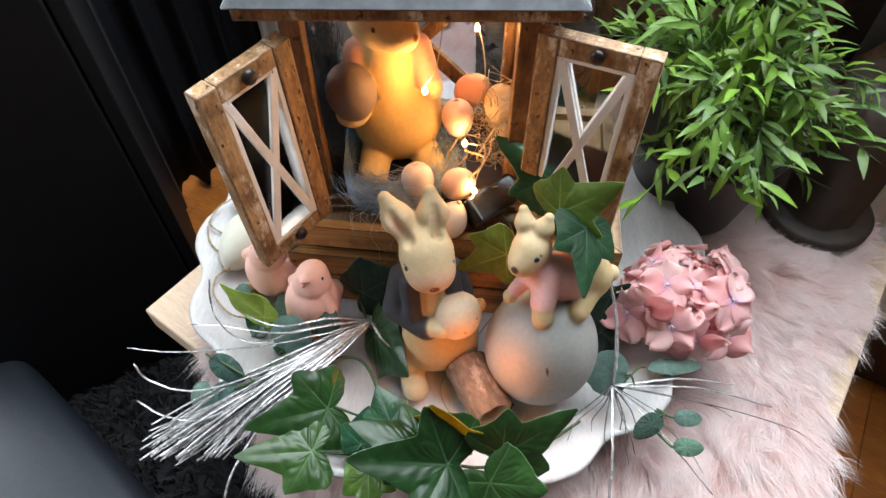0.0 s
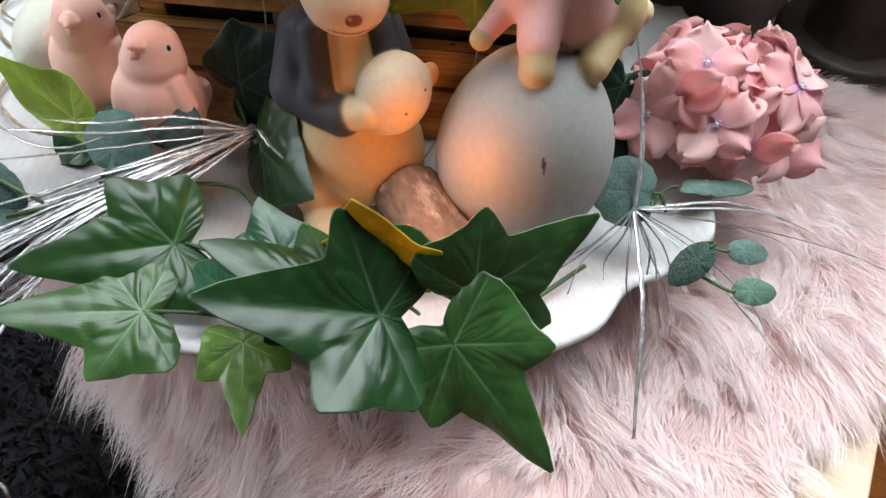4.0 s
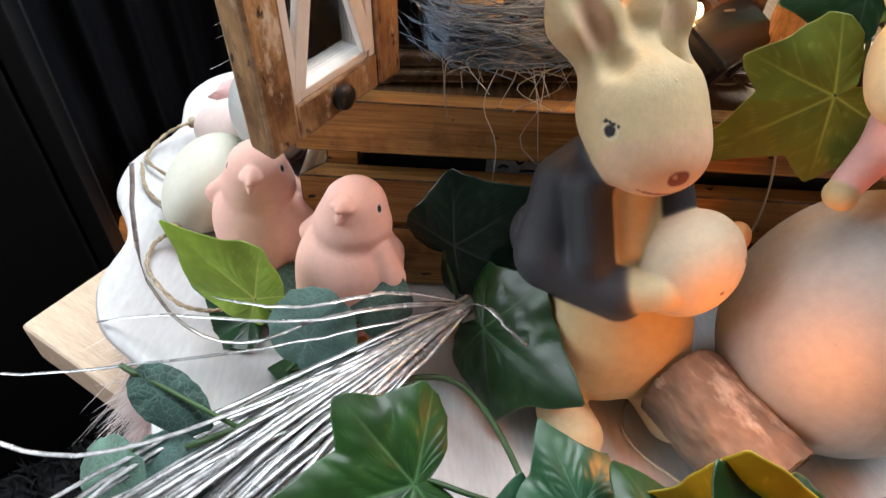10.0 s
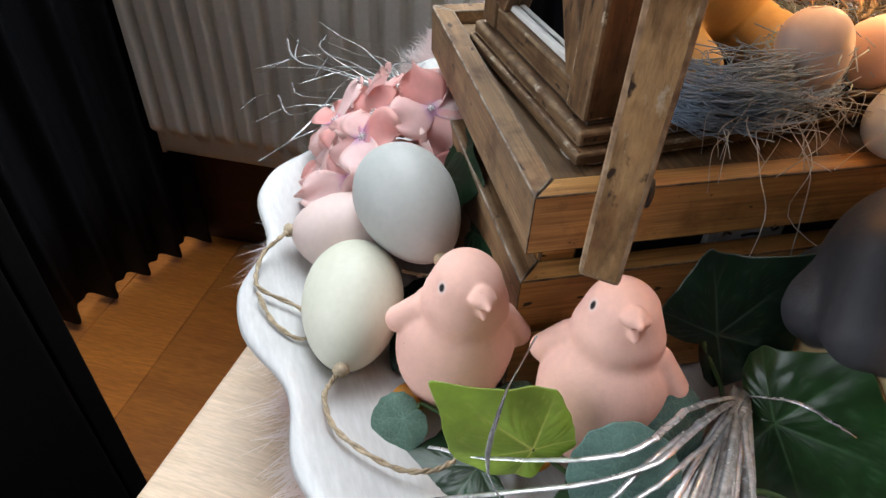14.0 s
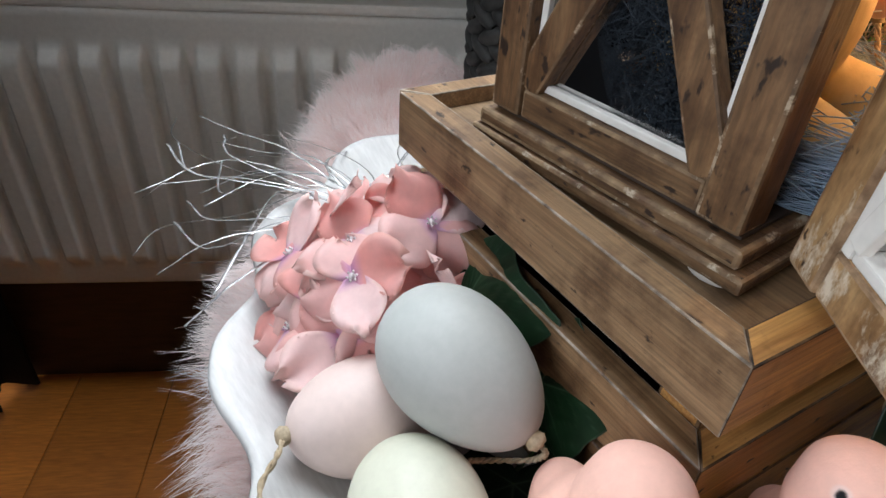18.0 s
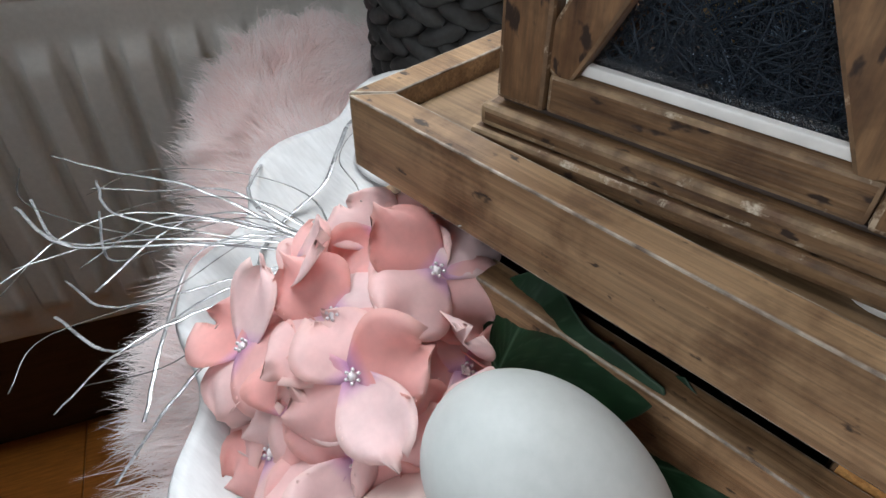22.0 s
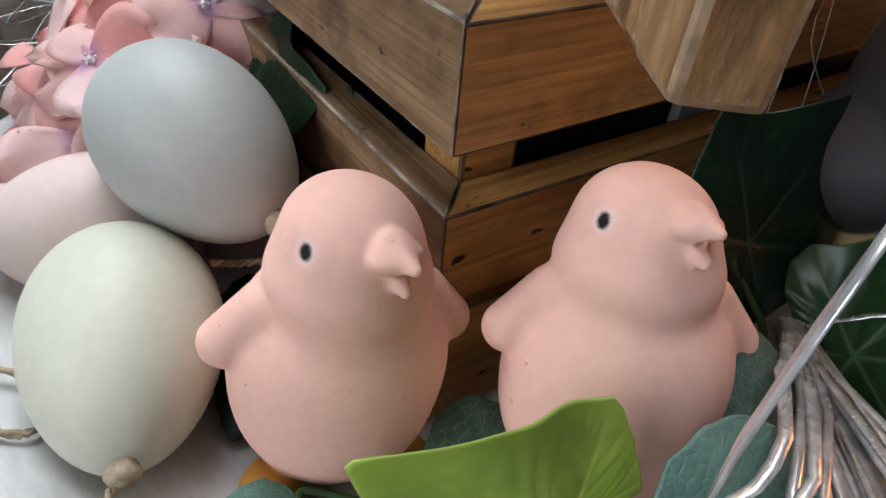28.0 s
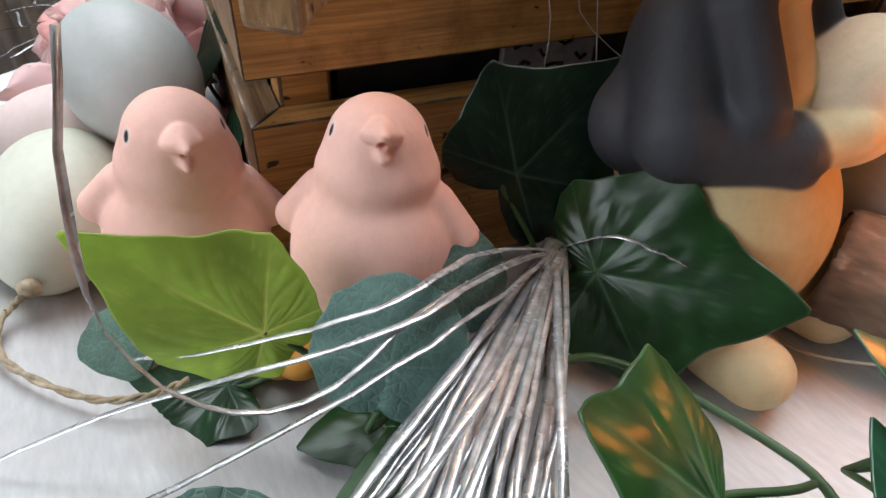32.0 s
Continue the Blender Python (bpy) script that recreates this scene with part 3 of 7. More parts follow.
def figure(name, prims, step, cuts=(), spots=()):
    """One mesh from a soft union; each piece brings its own paint. spots: (centre, radius, colour)."""
    lo = np.min([np.minimum(p[1], p[2]) - np.max(p[3]) if p[0] == "c" else p[1] - np.max(p[2]) for p in prims], axis=0) - 3 * step
    hi = np.max([np.maximum(p[1], p[2]) + np.max(p[3]) if p[0] == "c" else p[1] + np.max(p[2]) for p in prims], axis=0) + 3 * step
    n = np.ceil((hi - lo) / step).astype(int) + 1
    ax = [lo[i] + step * np.arange(n[i]) for i in range(3)]

    def dist(p, X):
        if p[0] == "e":
            q = (X - p[1]) @ p[3]
            k0 = np.linalg.norm(q / p[2], axis=-1)
            k1 = np.linalg.norm(q / p[2] ** 2, axis=-1)
            return k0 * (k0 - 1) / np.maximum(k1, 1e-9)
        ba = p[2] - p[1]
        h = np.clip(((X - p[1]) @ ba) / (ba @ ba), 0, 1)
        return np.linalg.norm(X - p[1] - h[..., None] * ba, axis=-1) - (p[3][0] + (p[3][1] - p[3][0]) * h)

    def field(X):
        d = dist(prims[0], X)
        for p in prims[1:]:
            e, k = dist(p, X), p[-1]
            h = np.maximum(k - np.abs(d - e), 0) / k
            d = np.minimum(d, e) - h * h * k * 0.25
        for p in cuts:
            e, k = -dist(p, X), p[-1]
            h = np.maximum(k - np.abs(d - e), 0) / k
            d = np.maximum(d, e) + h * h * k * 0.25
        return d

    G = np.stack(np.meshgrid(*ax, indexing="ij"), -1)
    D = field(G)
    S = D < 0
    cells = np.zeros(n - 1)
    acc = np.zeros((*(n - 1), 3))
    for axis in range(3):
        for du in (0, 1):
            for dv in (0, 1):
                sl0, sl1 = [slice(0, m - 1) for m in n], [slice(0, m - 1) for m in n]
                o = [i for i in range(3) if i != axis]
                for s in (sl0, sl1):
                    s[o[0]], s[o[1]] = slice(du, n[o[0]] - 1 + du), slice(dv, n[o[1]] - 1 + dv)
                sl1[axis] = slice(1, n[axis])
                a, b = D[tuple(sl0)], D[tuple(sl1)]
                hit = (a < 0) != (b < 0)
                f = np.where(hit, a / np.where(hit, a - b, 1), 0)
                P = np.zeros((*(n - 1), 3))
                P[..., axis], P[..., o[0]], P[..., o[1]] = f, du, dv
                acc += np.where(hit[..., None], P, 0)
                cells += hit
    on = cells > 0
    idx = -np.ones(n - 1, int)
    idx[on] = np.arange(on.sum())
    where = np.argwhere(on)
    verts = lo + step * (where + acc[on] / cells[on][:, None])
    faces = []
    for axis in range(3):
        o = [(axis + 1) % 3, (axis + 2) % 3]
        sl = [slice(1, m - 1) for m in n]
        sl[axis] = slice(0, n[axis] - 1)
        sl2 = list(sl)
        sl2[axis] = slice(1, n[axis])
        a, b = S[tuple(sl)], S[tuple(sl2)]
        for flip in (False, True):
            at = np.argwhere((a & ~b) if not flip else (~a & b))
            at[:, o[0]] += 1
            at[:, o[1]] += 1
            q = []
            for du, dv in ((1, 1), (0, 1), (0, 0), (1, 0)):
                c = at.copy()
                c[:, o[0]] -= du
                c[:, o[1]] -= dv
                q.append(idx[c[:, 0], c[:, 1], c[:, 2]])
            q = np.stack(q if not flip else q[::-1], 1)
            faces.append(q)
    faces = np.concatenate(faces)
    faces = faces[(faces >= 0).all(1)]
    ds = np.stack([dist(p, verts) for p in prims], 1)
    w = np.exp(-np.maximum(ds, 0) / 0.0003) + 1e-9
    col = (w[:, :, None] * np.stack([p[-2] for p in prims])[None]).sum(1) / w.sum(1)[:, None]
    for c, r, cc in spots:
        f = np.clip((r - np.linalg.norm(verts - np.array(c), axis=1)) / (0.25 * r) + 0.5, 0, 1)[:, None]
        col = col * (1 - f) + f * np.array(cc)
    return from_arrays(name, verts, faces, True, col)


def egg_arrays(w, h, n=40, m=26, skew=0.16):
    prof = []
    for i in range(m + 1):
        a = math.pi * i / m
        z = -math.cos(a)
        prof.append((w / 2 * math.sin(a) * (1 - skew * z), h / 2 * z))
    prof[0], prof[-1] = (0, -h / 2), (0, h / 2)
    return lathe(prof, n)


def egg_mesh(name, w, h, colour, tint=None, skew=0.16):
    v, f = egg_arrays(w, h, skew=skew)
    z = np.array(v)[:, 2] / h + 0.5
    c = np.outer(1 - z, tint or colour) + np.outer(z, colour)
    return from_arrays(name, v, f, True, c)


# ---- room ----
def wall_with_window(x0, x1, z1, wx0, wx1, wz0, wz1, t=0.2):
    bm = bmesh.new()
    for a in ((x0, wx0, 0, z1), (wx1, x1, 0, z1), (wx0, wx1, 0, wz0), (wx0, wx1, wz1, z1)):
        box(a[0], a[1], 0, t, a[2], a[3], 0, bm=bm)
    return bm


def build_window(name, m, w, z0, z1):
    win = thing(name, m, "white painted window frame with clear panes", "window", kind="structure")
    part("window_frame", join_bars([((-w / 2, z0), (-w / 2, z1)), ((w / 2, z0), (w / 2, z1)), ((-w / 2, z0), (w / 2, z0)), ((-w / 2, z1), (w / 2, z1)), ((0, z0), (0, z1))], 0.06), M["frost"], win)
    part("window_sill", box(-w / 2, w / 2, -0.16, 0.02, z0 - 0.05, z0 - 0.015, 0.006), M["frost"], win)
    for s in (-1, 1):
        p = part("pane", box(min(0, s * w / 2), max(0, s * w / 2), 0.098, 0.102, z0, z1, 0), M["glass"], win)
        p.visible_shadow = False
    return win


def join_bars(lines, wid):
    bm = bmesh.new()
    for (xa, za), (xb, zb) in lines:
        box(min(xa, xb) - wid / 2, max(xa, xb) + wid / 2, 0.07, 0.13, min(za, zb) - wid / 2, max(za, zb) + wid / 2, 0.004, bm=bm)
    return bm


RX0, RX1, RY0, RH = -1.6, 2.3, -3.0, 2.5
single("wall_north", wall_with_window(RX0 - 0.2, RX1 + 0.2, RH, -0.32, 0.92, 0.86, 2.05), M["wall"], ROOM, "plaster wall with a window above the radiator, darkened to cut bounced light", "wall", kind="structure")
single("wall_west", wall_with_window(-3.0, 0.0, RH, -2.15, -0.6, 0.6, 2.1), M["wall"], ROOM @ pose(RX0, 0, 0, 0, 0, 90), "plaster wall with a wide window, darkened to cut bounced light", "wall", kind="structure")
single("wall_south", box(RX0 - 0.2, RX1 + 0.2, RY0 - 0.2, RY0, 0, RH, 0), M["wall"], ROOM, "plain plaster wall, darkened to cut bounced light", "wall", kind="structure")
single("wall_east", box(RX1, RX1 + 0.2, RY0, 0, 0, RH, 0), M["wall"], ROOM, "plain plaster wall, darkened to cut bounced light", "wall", kind="structure")
single("ceiling", box(RX0 - 0.2, RX1 + 0.2, RY0 - 0.2, 0.2, RH, RH + 0.1, 0), M["ceiling"], ROOM, "plaster ceiling, darkened to cut bounced light", "ceiling", kind="structure")
build_window("window_1", ROOM @ pose(0.30, 0, 0), 1.24, 0.86, 2.05)
build_window("window_2", ROOM @ pose(RX0, -1.375, 0, 0, 0, 90), 1.55, 0.6, 2.1)
floor = single("floor", box(RX0 - 0.2, RX1 + 0.2, RY0 - 0.2, 0.2, -0.1, -0.004, 0), M["joint"], ROOM, "varnished orange-brown wooden plank floor", "floor", kind="structure")
# Tall and dark: shade below the radiator is put into height and colour.
single("baseboard", box(RX0, RX1, -0.018, -0.002, 0, 0.19, 0.003), M["skirting"], ROOM, "wooden baseboard made tall and dark for the shade under the radiator", "baseboard", kind="structure")


def build_planks():
    w = 0.12
    x = RX0
    while x < RX1:
        y = RY0 + random.uniform(-2.0, 0)
        while y < 0:
            ln = 2.4
            y0, y1 = max(y, RY0), min(y + ln, 0)
            if y1 - y0 > 0.05:
                part("plank", box(x + 0.0004, min(x + w, RX1) - 0.0004, y0 + 0.0004, y1 - 0.0004, -0.012, 0.0, 0.0008, 1), M["floor"], floor)
            y += ln
        x += w


def build_radiator():
    rad = thing("radiator", ROOM @ pose(0.31, -0.065, 0.188), "cream enamelled steel panel radiator on the wall below the window", "radiator")
    w, h, pitch = 1.3, 0.305, 0.0333
    nx, nz = 39 * 16, 46
    verts, faces = [], []
    for j in range(nz + 1):
        z = h * j / nz
        for i in range(nx + 1):
            x = -w / 2 + w * i / nx
            u = (x / pitch) % 1.0
            prof = min(1.0, max(0.0, (0.35 - abs(u - 0.5)) / 0.075))
            inner = min(1.0, max(0.0, (z - 0.032) / 0.012)) * min(1.0, max(0.0, (h - 0.036 - z) / 0.012))
            edge = min(1.0, z / 0.006, (h - z) / 0.006)
            y = -0.0135 * prof * inner + 0.006 * (1 - edge)
            verts.append((x, y, z))
    for j in range(nz):
        for i in range(nx):
            a = j * (nx + 1) + i
            faces.append((a, a + 1, a + nx + 2, a + nx + 1))
    part("front_panel", from_arrays("front_panel", verts, faces), M["radiator"], rad)
    part("back_panel", box(-w / 2, w / 2, 0.008, 0.05, 0.004, h - 0.006, 0.003), M["radiator"], rad)
    part("top_grille", box(-w / 2 - 0.004, w / 2 + 0.004, -0.002, 0.054, h - 0.004, h + 0.006, 0.003), M["radiator"], rad)
    for s in (-1, 1):
        part("side_cover", box(s * w / 2 - 0.003, s * w / 2 + 0.003, 0.0, 0.052, 0.0, h, 0.001), M["radiator"], rad)
        part("bracket", box(s * 0.5 - 0.015, s * 0.5 + 0.015, 0.05, 0.0645, 0.05, h - 0.05, 0.001), M["radiator"], rad)


def build_curtain():
    a, b = np.array((-0.27, 1.045)), np.array((-0.84, 0.64))
    d = (b - a) / np.linalg.norm(b - a)
    n = np.array((d[1], -d[0]))
    cols, rows = 190, 14
    verts, faces = [], []
    for side in (0, 1):
        for j in range(rows + 1):
            z = 0.015 + 2.25 * j / rows
            for i in range(cols + 1):
                u = i / cols
                ph = u * 2 * math.pi * 13 + 0.7 * math.sin(u * 9) + 0.25 * math.sin(j * 0.5 + u * 7)
                off = 0.022 * math.sin(ph) * (0.75 + 0.25 * math.cos(u * 17)) + 0.008 * math.sin(2 * ph + 1)
                p = a + (b - a) * u + n * (off + side * 0.003)
                verts.append((p[0], p[1], z))
    k = cols + 1
    for j in range(rows):
        for i in range(cols):
            q = j * k + i
            faces.append((q, q + 1, q + k + 1, q + k))
            o = (rows + 1) * k
            faces.append((o + q + k, o + q + k + 1, o + q + 1, o + q))
    o = (rows + 1) * k
    for i in range(cols):
        faces.append((i + 1, i, o + i, o + i + 1))
    single("curtain", from_arrays("curtain", verts, faces), M["curtain"], pose(0, 0, 0), "floor-length pleated black curtain beside the radiator", "curtain")


def build_cabinet():
    cab = thing("black_cabinet", pose(-0.510, 0.818, 0, 0, 0, -62), "low black lacquered cabinet with a dark grey edge", "cabinet")
    part("body", box(0.004, 0.33, -0.34, -0.006, 0.03, 0.64, 0.003), M["cabinet"], cab)
    part("door", box(0.034, 0.325, -0.0035, 0.012, 0.05, 0.62, 0.002), M["cabinet"], cab)
    part("edge_strip", box(0.0, 0.032, -0.004, 0.014, 0.03, 0.64, 0.002), M["cabinet_edge"], cab, "dark grey edge strip")
    part("plinth", box(0.01, 0.32, -0.32, -0.012, 0, 0.03, 0.001), M["cabinet"], cab)


def build_ottoman():
    ot = thing("low_ottoman", pose(-0.485, 0.342, 0, 0, 0, -39), "low ottoman in smooth dark blue-grey leatherette", "ottoman")
    part("cushion", box(-0.38, 0.45, -0.55, 0.0, 0.062, 0.165, 0.035, 6), M["leatherette"], ot, smooth=True)
    part("base", box(-0.36, 0.43, -0.53, -0.02, 0.016, 0.061, 0.004), M["cabinet"], ot)


TU, TV = Vector((0.588, 0.809, 0)), Vector((0.809, -0.588, 0))
TC = Vector((-0.282, 0.322, 0.42))


def build_table():
    t = thing("side_table", Matrix(((TV.x, TU.x, 0, TC.x), (TV.y, TU.y, 0, TC.y), (0, 0, 1, 0), (0, 0, 0, 1))), "square side table with a pale beech top", "side table")
    L, W, H = 0.56, 0.50, 0.42
    part("tabletop", box(0, L, 0, W, H - 0.028, H, 0.003, 3), M["table"], t)
    for x in (0.05, L - 0.05):
        for y in (0.05, W - 0.05):
            part("leg", box(x - 0.022, x + 0.022, y - 0.022, y + 0.022, 0, H - 0.028, 0.003), M["table"], t)
    for y in (0.05, W - 0.05):
        part("apron", box(0.072, L - 0.072, y - 0.009, y + 0.009, H - 0.09, H - 0.0285, 0.001), M["table"], t)
    for x in (0.05, L - 0.05):
        part("apron", box(x - 0.009, x + 0.009, 0.072, W - 0.072, H - 0.09, H - 0.0285, 0.001), M["table"], t)


def fur_height(x, y):
    """Top of the fur's backing: flat on the table, falling off past its edge."""
    p = Vector((x, y, 0)) - Vector((TC.x, TC.y, 0))
    a, b = p.dot(TV), p.dot(TU)
    out = max(0.0 - a, a - 0.56, 0.0 - b, b - 0.50, 0.0)
    z = 0.424 + 0.006 * noise.noise((x * 14, y * 14, 0.3)) + 0.004 + 0.042 * max(0.0, 1 - math.hypot(x - 0.05, y - 0.67) / 0.14)
    return z - 1.1 * out if out > 0 else z


def fur_edge(a):
    return 1.0 - 0.10 * math.exp(-(((a % (2 * math.pi)) - 2.95) / 0.42) ** 2) - 0.20 * math.exp(-(((a % (2 * math.pi)) - 2.4) / 0.38) ** 2) - 0.04 * math.exp(-(((a % (2 * math.pi)) - 3.45) / 0.20) ** 2) - 0.10 * math.exp(-(((a + 2.0) % (2 * math.pi) - 1.6) / 0.65) ** 2) + 0.05 * math.sin(3 * a + 0.6) + 0.035 * math.sin(7 * a + 1.9) + 0.02 * math.sin(13 * a)


FUR_C, FUR_RX, FUR_RY = (0.092, 0.398), 0.325, 0.312


def fur_point(a, r):
    k = fur_edge(a) * r
    x = FUR_C[0] + FUR_RX * k * math.cos(a)
    y = FUR_C[1] + FUR_RY * k * math.sin(a)
    return x, y


def build_fur():
    fur = thing("fur_throw", pose(0, 0, 0), "fluffy pale pink faux-fur throw spread over the table", "throw")
    n, m = 120, 26
    verts, faces = [(FUR_C[0], FUR_C[1], 0.43)], []
    for j in range(1, m + 1):
        for i in range(n):
            x, y = fur_point(2 * math.pi * i / n, j / m)
            verts.append((x, y, fur_height(x, y)))
    for i in range(n):
        faces.append((0, 1 + i, 1 + (i + 1) % n))
    for j in range(m - 1):
        for i in range(n):
            a, b = 1 + j * n + i, 1 + j * n + (i + 1) % n
            faces.append((a, a + n, b + n, b))
    part("backing", from_arrays("backing", verts, faces), M["fur_base"], fur)
    # the pile: tufts that lean with a slow swirl, their strands drawn together at the tips
    G, x0, y0, step = 150, -0.30, 0.02, 0.0056
    grid = np.zeros((G, G, 2))
    for i in range(G):
        for j in range(G):
            gx, gy = x0 + step * i, y0 + step * j
            grid[i, j] = (fur_height(gx, gy), 1.9 * noise.noise((gx * 8, gy * 8, 1.7)) + 1.2 * noise.noise((gx * 22, gy * 22, 4.7)))

    def rim_of(a):
        b = a % (2 * math.pi)
        return 1.0 - 0.10 * np.exp(-((b - 2.95) / 0.42) ** 2) - 0.20 * np.exp(-((b - 2.4) / 0.38) ** 2) - 0.04 * np.exp(-((b - 3.45) / 0.20) ** 2) - 0.10 * np.exp(-(((a + 2.0) % (2 * math.pi) - 1.6) / 0.65) ** 2) + 0.05 * np.sin(3 * a + 0.6) + 0.035 * np.sin(7 * a + 1.9) + 0.02 * np.sin(13 * a)

    def at(x, y):
        return grid[np.clip(((x - x0) / step + 0.5).astype(int), 0, G - 1), np.clip(((y - y0) / step + 0.5).astype(int), 0, G - 1)]

    rng = np.random.default_rng(5)
    T, extra = 9000, 2400
    ta, tr = rng.uniform(0, 2 * math.pi, T), np.sqrt(rng.uniform(0, 1, T))
    edge = np.arange(T) % 4 == 0
    tr[edge] = rng.uniform(0.90, 1.0, edge.sum())
    ta[-extra:], tr[-extra:] = rng.uniform(0.9, 2.7, extra), rng.uniform(0.62, 1.0, extra)
    tx, ty = FUR_C[0] + FUR_RX * tr * rim_of(ta) * np.cos(ta), FUR_C[1] + FUR_RY * tr * rim_of(ta) * np.sin(ta)
    back = np.arange(T) >= T - extra
    keep = (tx - 0.005) ** 2 + (ty - 0.352) ** 2 > 0.180 ** 2
    ta, tr, tx, ty, back = ta[keep], tr[keep], tx[keep], ty[keep], back[keep]
    T = len(tx)
    got = at(tx, ty)
    inner = tr < 0.88
    lean = ta + got[:, 1] * np.where(inner, 1.25, 0.6) + rng.normal(0, 0.40, T)
    ln = rng.uniform(0.024, 0.046, T) * np.where(back, 1.05, 1.0)
    up = np.where(inner, rng.uniform(0.35, 0.85, T), rng.uniform(-0.15, 0.5, T))
    up = np.where(back, rng.uniform(0.35, 1.3, T), up)
    d = np.stack([np.cos(lean), np.sin(lean), up], 1)
    d /= np.linalg.norm(d, axis=1)[:, None]
    tip = np.stack([tx, ty, got[:, 0]], 1) + d * ln[:, None]
    tip[:, 2] -= 0.30 * ln
    N = 230000
    who = rng.integers(0, T, N)
    p = np.stack([tx[who] + rng.normal(0, 0.0050, N), ty[who] + rng.normal(0, 0.0050, N), np.zeros(N)], 1)
    p[:, 2] = at(p[:, 0], p[:, 1])[:, 0]
    n = N
    dd, ll = d[who] + rng.normal(0, 0.13, (N, 3)), ln[who] * rng.uniform(0.6, 1.1, N)
    own = p + dd * ll[:, None]
    own[:, 2] -= 0.30 * ll
    pull = rng.uniform(0.25, 0.80, N)[:, None]
    e = own * (1 - pull) + (tip[who] + rng.normal(0, 0.0012, (N, 3))) * pull
    sd = np.stack([-dd[:, 1], dd[:, 0], 0.25 * rng.normal(0, 1, N)], 1)
    sd /= np.linalg.norm(sd, axis=1)[:, None]
    w = rng.uniform(0.00016, 0.00038, n)[:, None]
    q = p * 0.45 + e * 0.55 + np.array((0, 0, 1)) * (0.16 * ll)[:, None] + sd * (rng.uniform(-0.10, 0.10, n) * ll)[:, None]
    verts = np.stack([p - sd * w, p + sd * w, q + sd * w * 0.8, q - sd * w * 0.8, e], 1).reshape(-1, 3)
    base = np.arange(n)[:, None] * 5
    loops = np.concatenate([base + np.array([[0, 1, 2]]), base + np.array([[0, 2, 3]]), base + np.array([[3, 2, 4]])], 1).ravel()
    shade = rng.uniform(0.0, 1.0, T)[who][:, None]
    # Pink roots and white tips; roots also darkened for shadow between tufts.
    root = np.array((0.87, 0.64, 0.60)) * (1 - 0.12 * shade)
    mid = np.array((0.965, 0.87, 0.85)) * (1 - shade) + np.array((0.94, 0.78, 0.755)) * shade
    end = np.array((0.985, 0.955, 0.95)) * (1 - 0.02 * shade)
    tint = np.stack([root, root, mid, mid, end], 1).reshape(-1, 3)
    me = bpy.data.meshes.new("fur")
    me.vertices.add(len(verts))
    me.vertices.foreach_set("co", verts.astype(np.float32).ravel())
    me.loops.add(len(loops))
    me.loops.foreach_set("vertex_index", loops.astype(np.int32))
    me.polygons.add(len(loops) // 3)
    me.polygons.foreach_set("loop_start", np.arange(0, len(loops), 3, dtype=np.int32))
    cl = me.color_attributes.new("paint", "FLOAT_COLOR", "POINT")
    cl.data.foreach_set("color", np.concatenate([tint, np.ones((len(tint), 1))], 1).astype(np.float32).ravel())
    me.update(calc_edges=True)
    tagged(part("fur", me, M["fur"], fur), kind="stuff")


def build_rug():
    rug = thing("shag_rug", pose(-0.35, 0.12, 0.0), "black long-pile shag rug on the wooden floor", "rug")
    part("backing", box(-0.42, 0.75, -0.55, 0.40, 0.001, 0.014, 0.005), M["rug"], rug)
    rng = np.random.default_rng(9)
    v, f = [], []
    for s in range(26000):
        x, y = rng.uniform(-0.42, 0.75), rng.uniform(-0.55, 0.40)
        if x > 0.45 or (y < -0.30):
            continue
        d = rng.normal(0, 0.5, 3)
        d[2] = 1
        d /= np.linalg.norm(d)
        ln, w = rng.uniform(0.02, 0.035), rng.uniform(0.0012, 0.0022)
        sd = np.array((d[1], -d[0], 0.1))
        sd /= np.linalg.norm(sd)
        p = np.array((x, y, 0.013))
        q = p + d * ln * 0.6
        e = p + d * ln + rng.normal(0, 0.006, 3)
        k = len(v)
        v += [p - sd * w, p + sd * w, q + sd * w, q - sd * w, e + sd * w * 0.5]
        f += [(k, k + 1, k + 2, k + 3), (k + 3, k + 2, k + 4)]
    tagged(part("shag", from_arrays("shag", v, f), M["rug"], rug), kind="stuff")


TRAY = (0.005, 0.352)


def tray_edge(a):
    c = math.cos(16 * a + 0.5)
    return 0.2195 + 0.0052 * (1 - 2 * ((1 - c) / 2) ** 1.6)


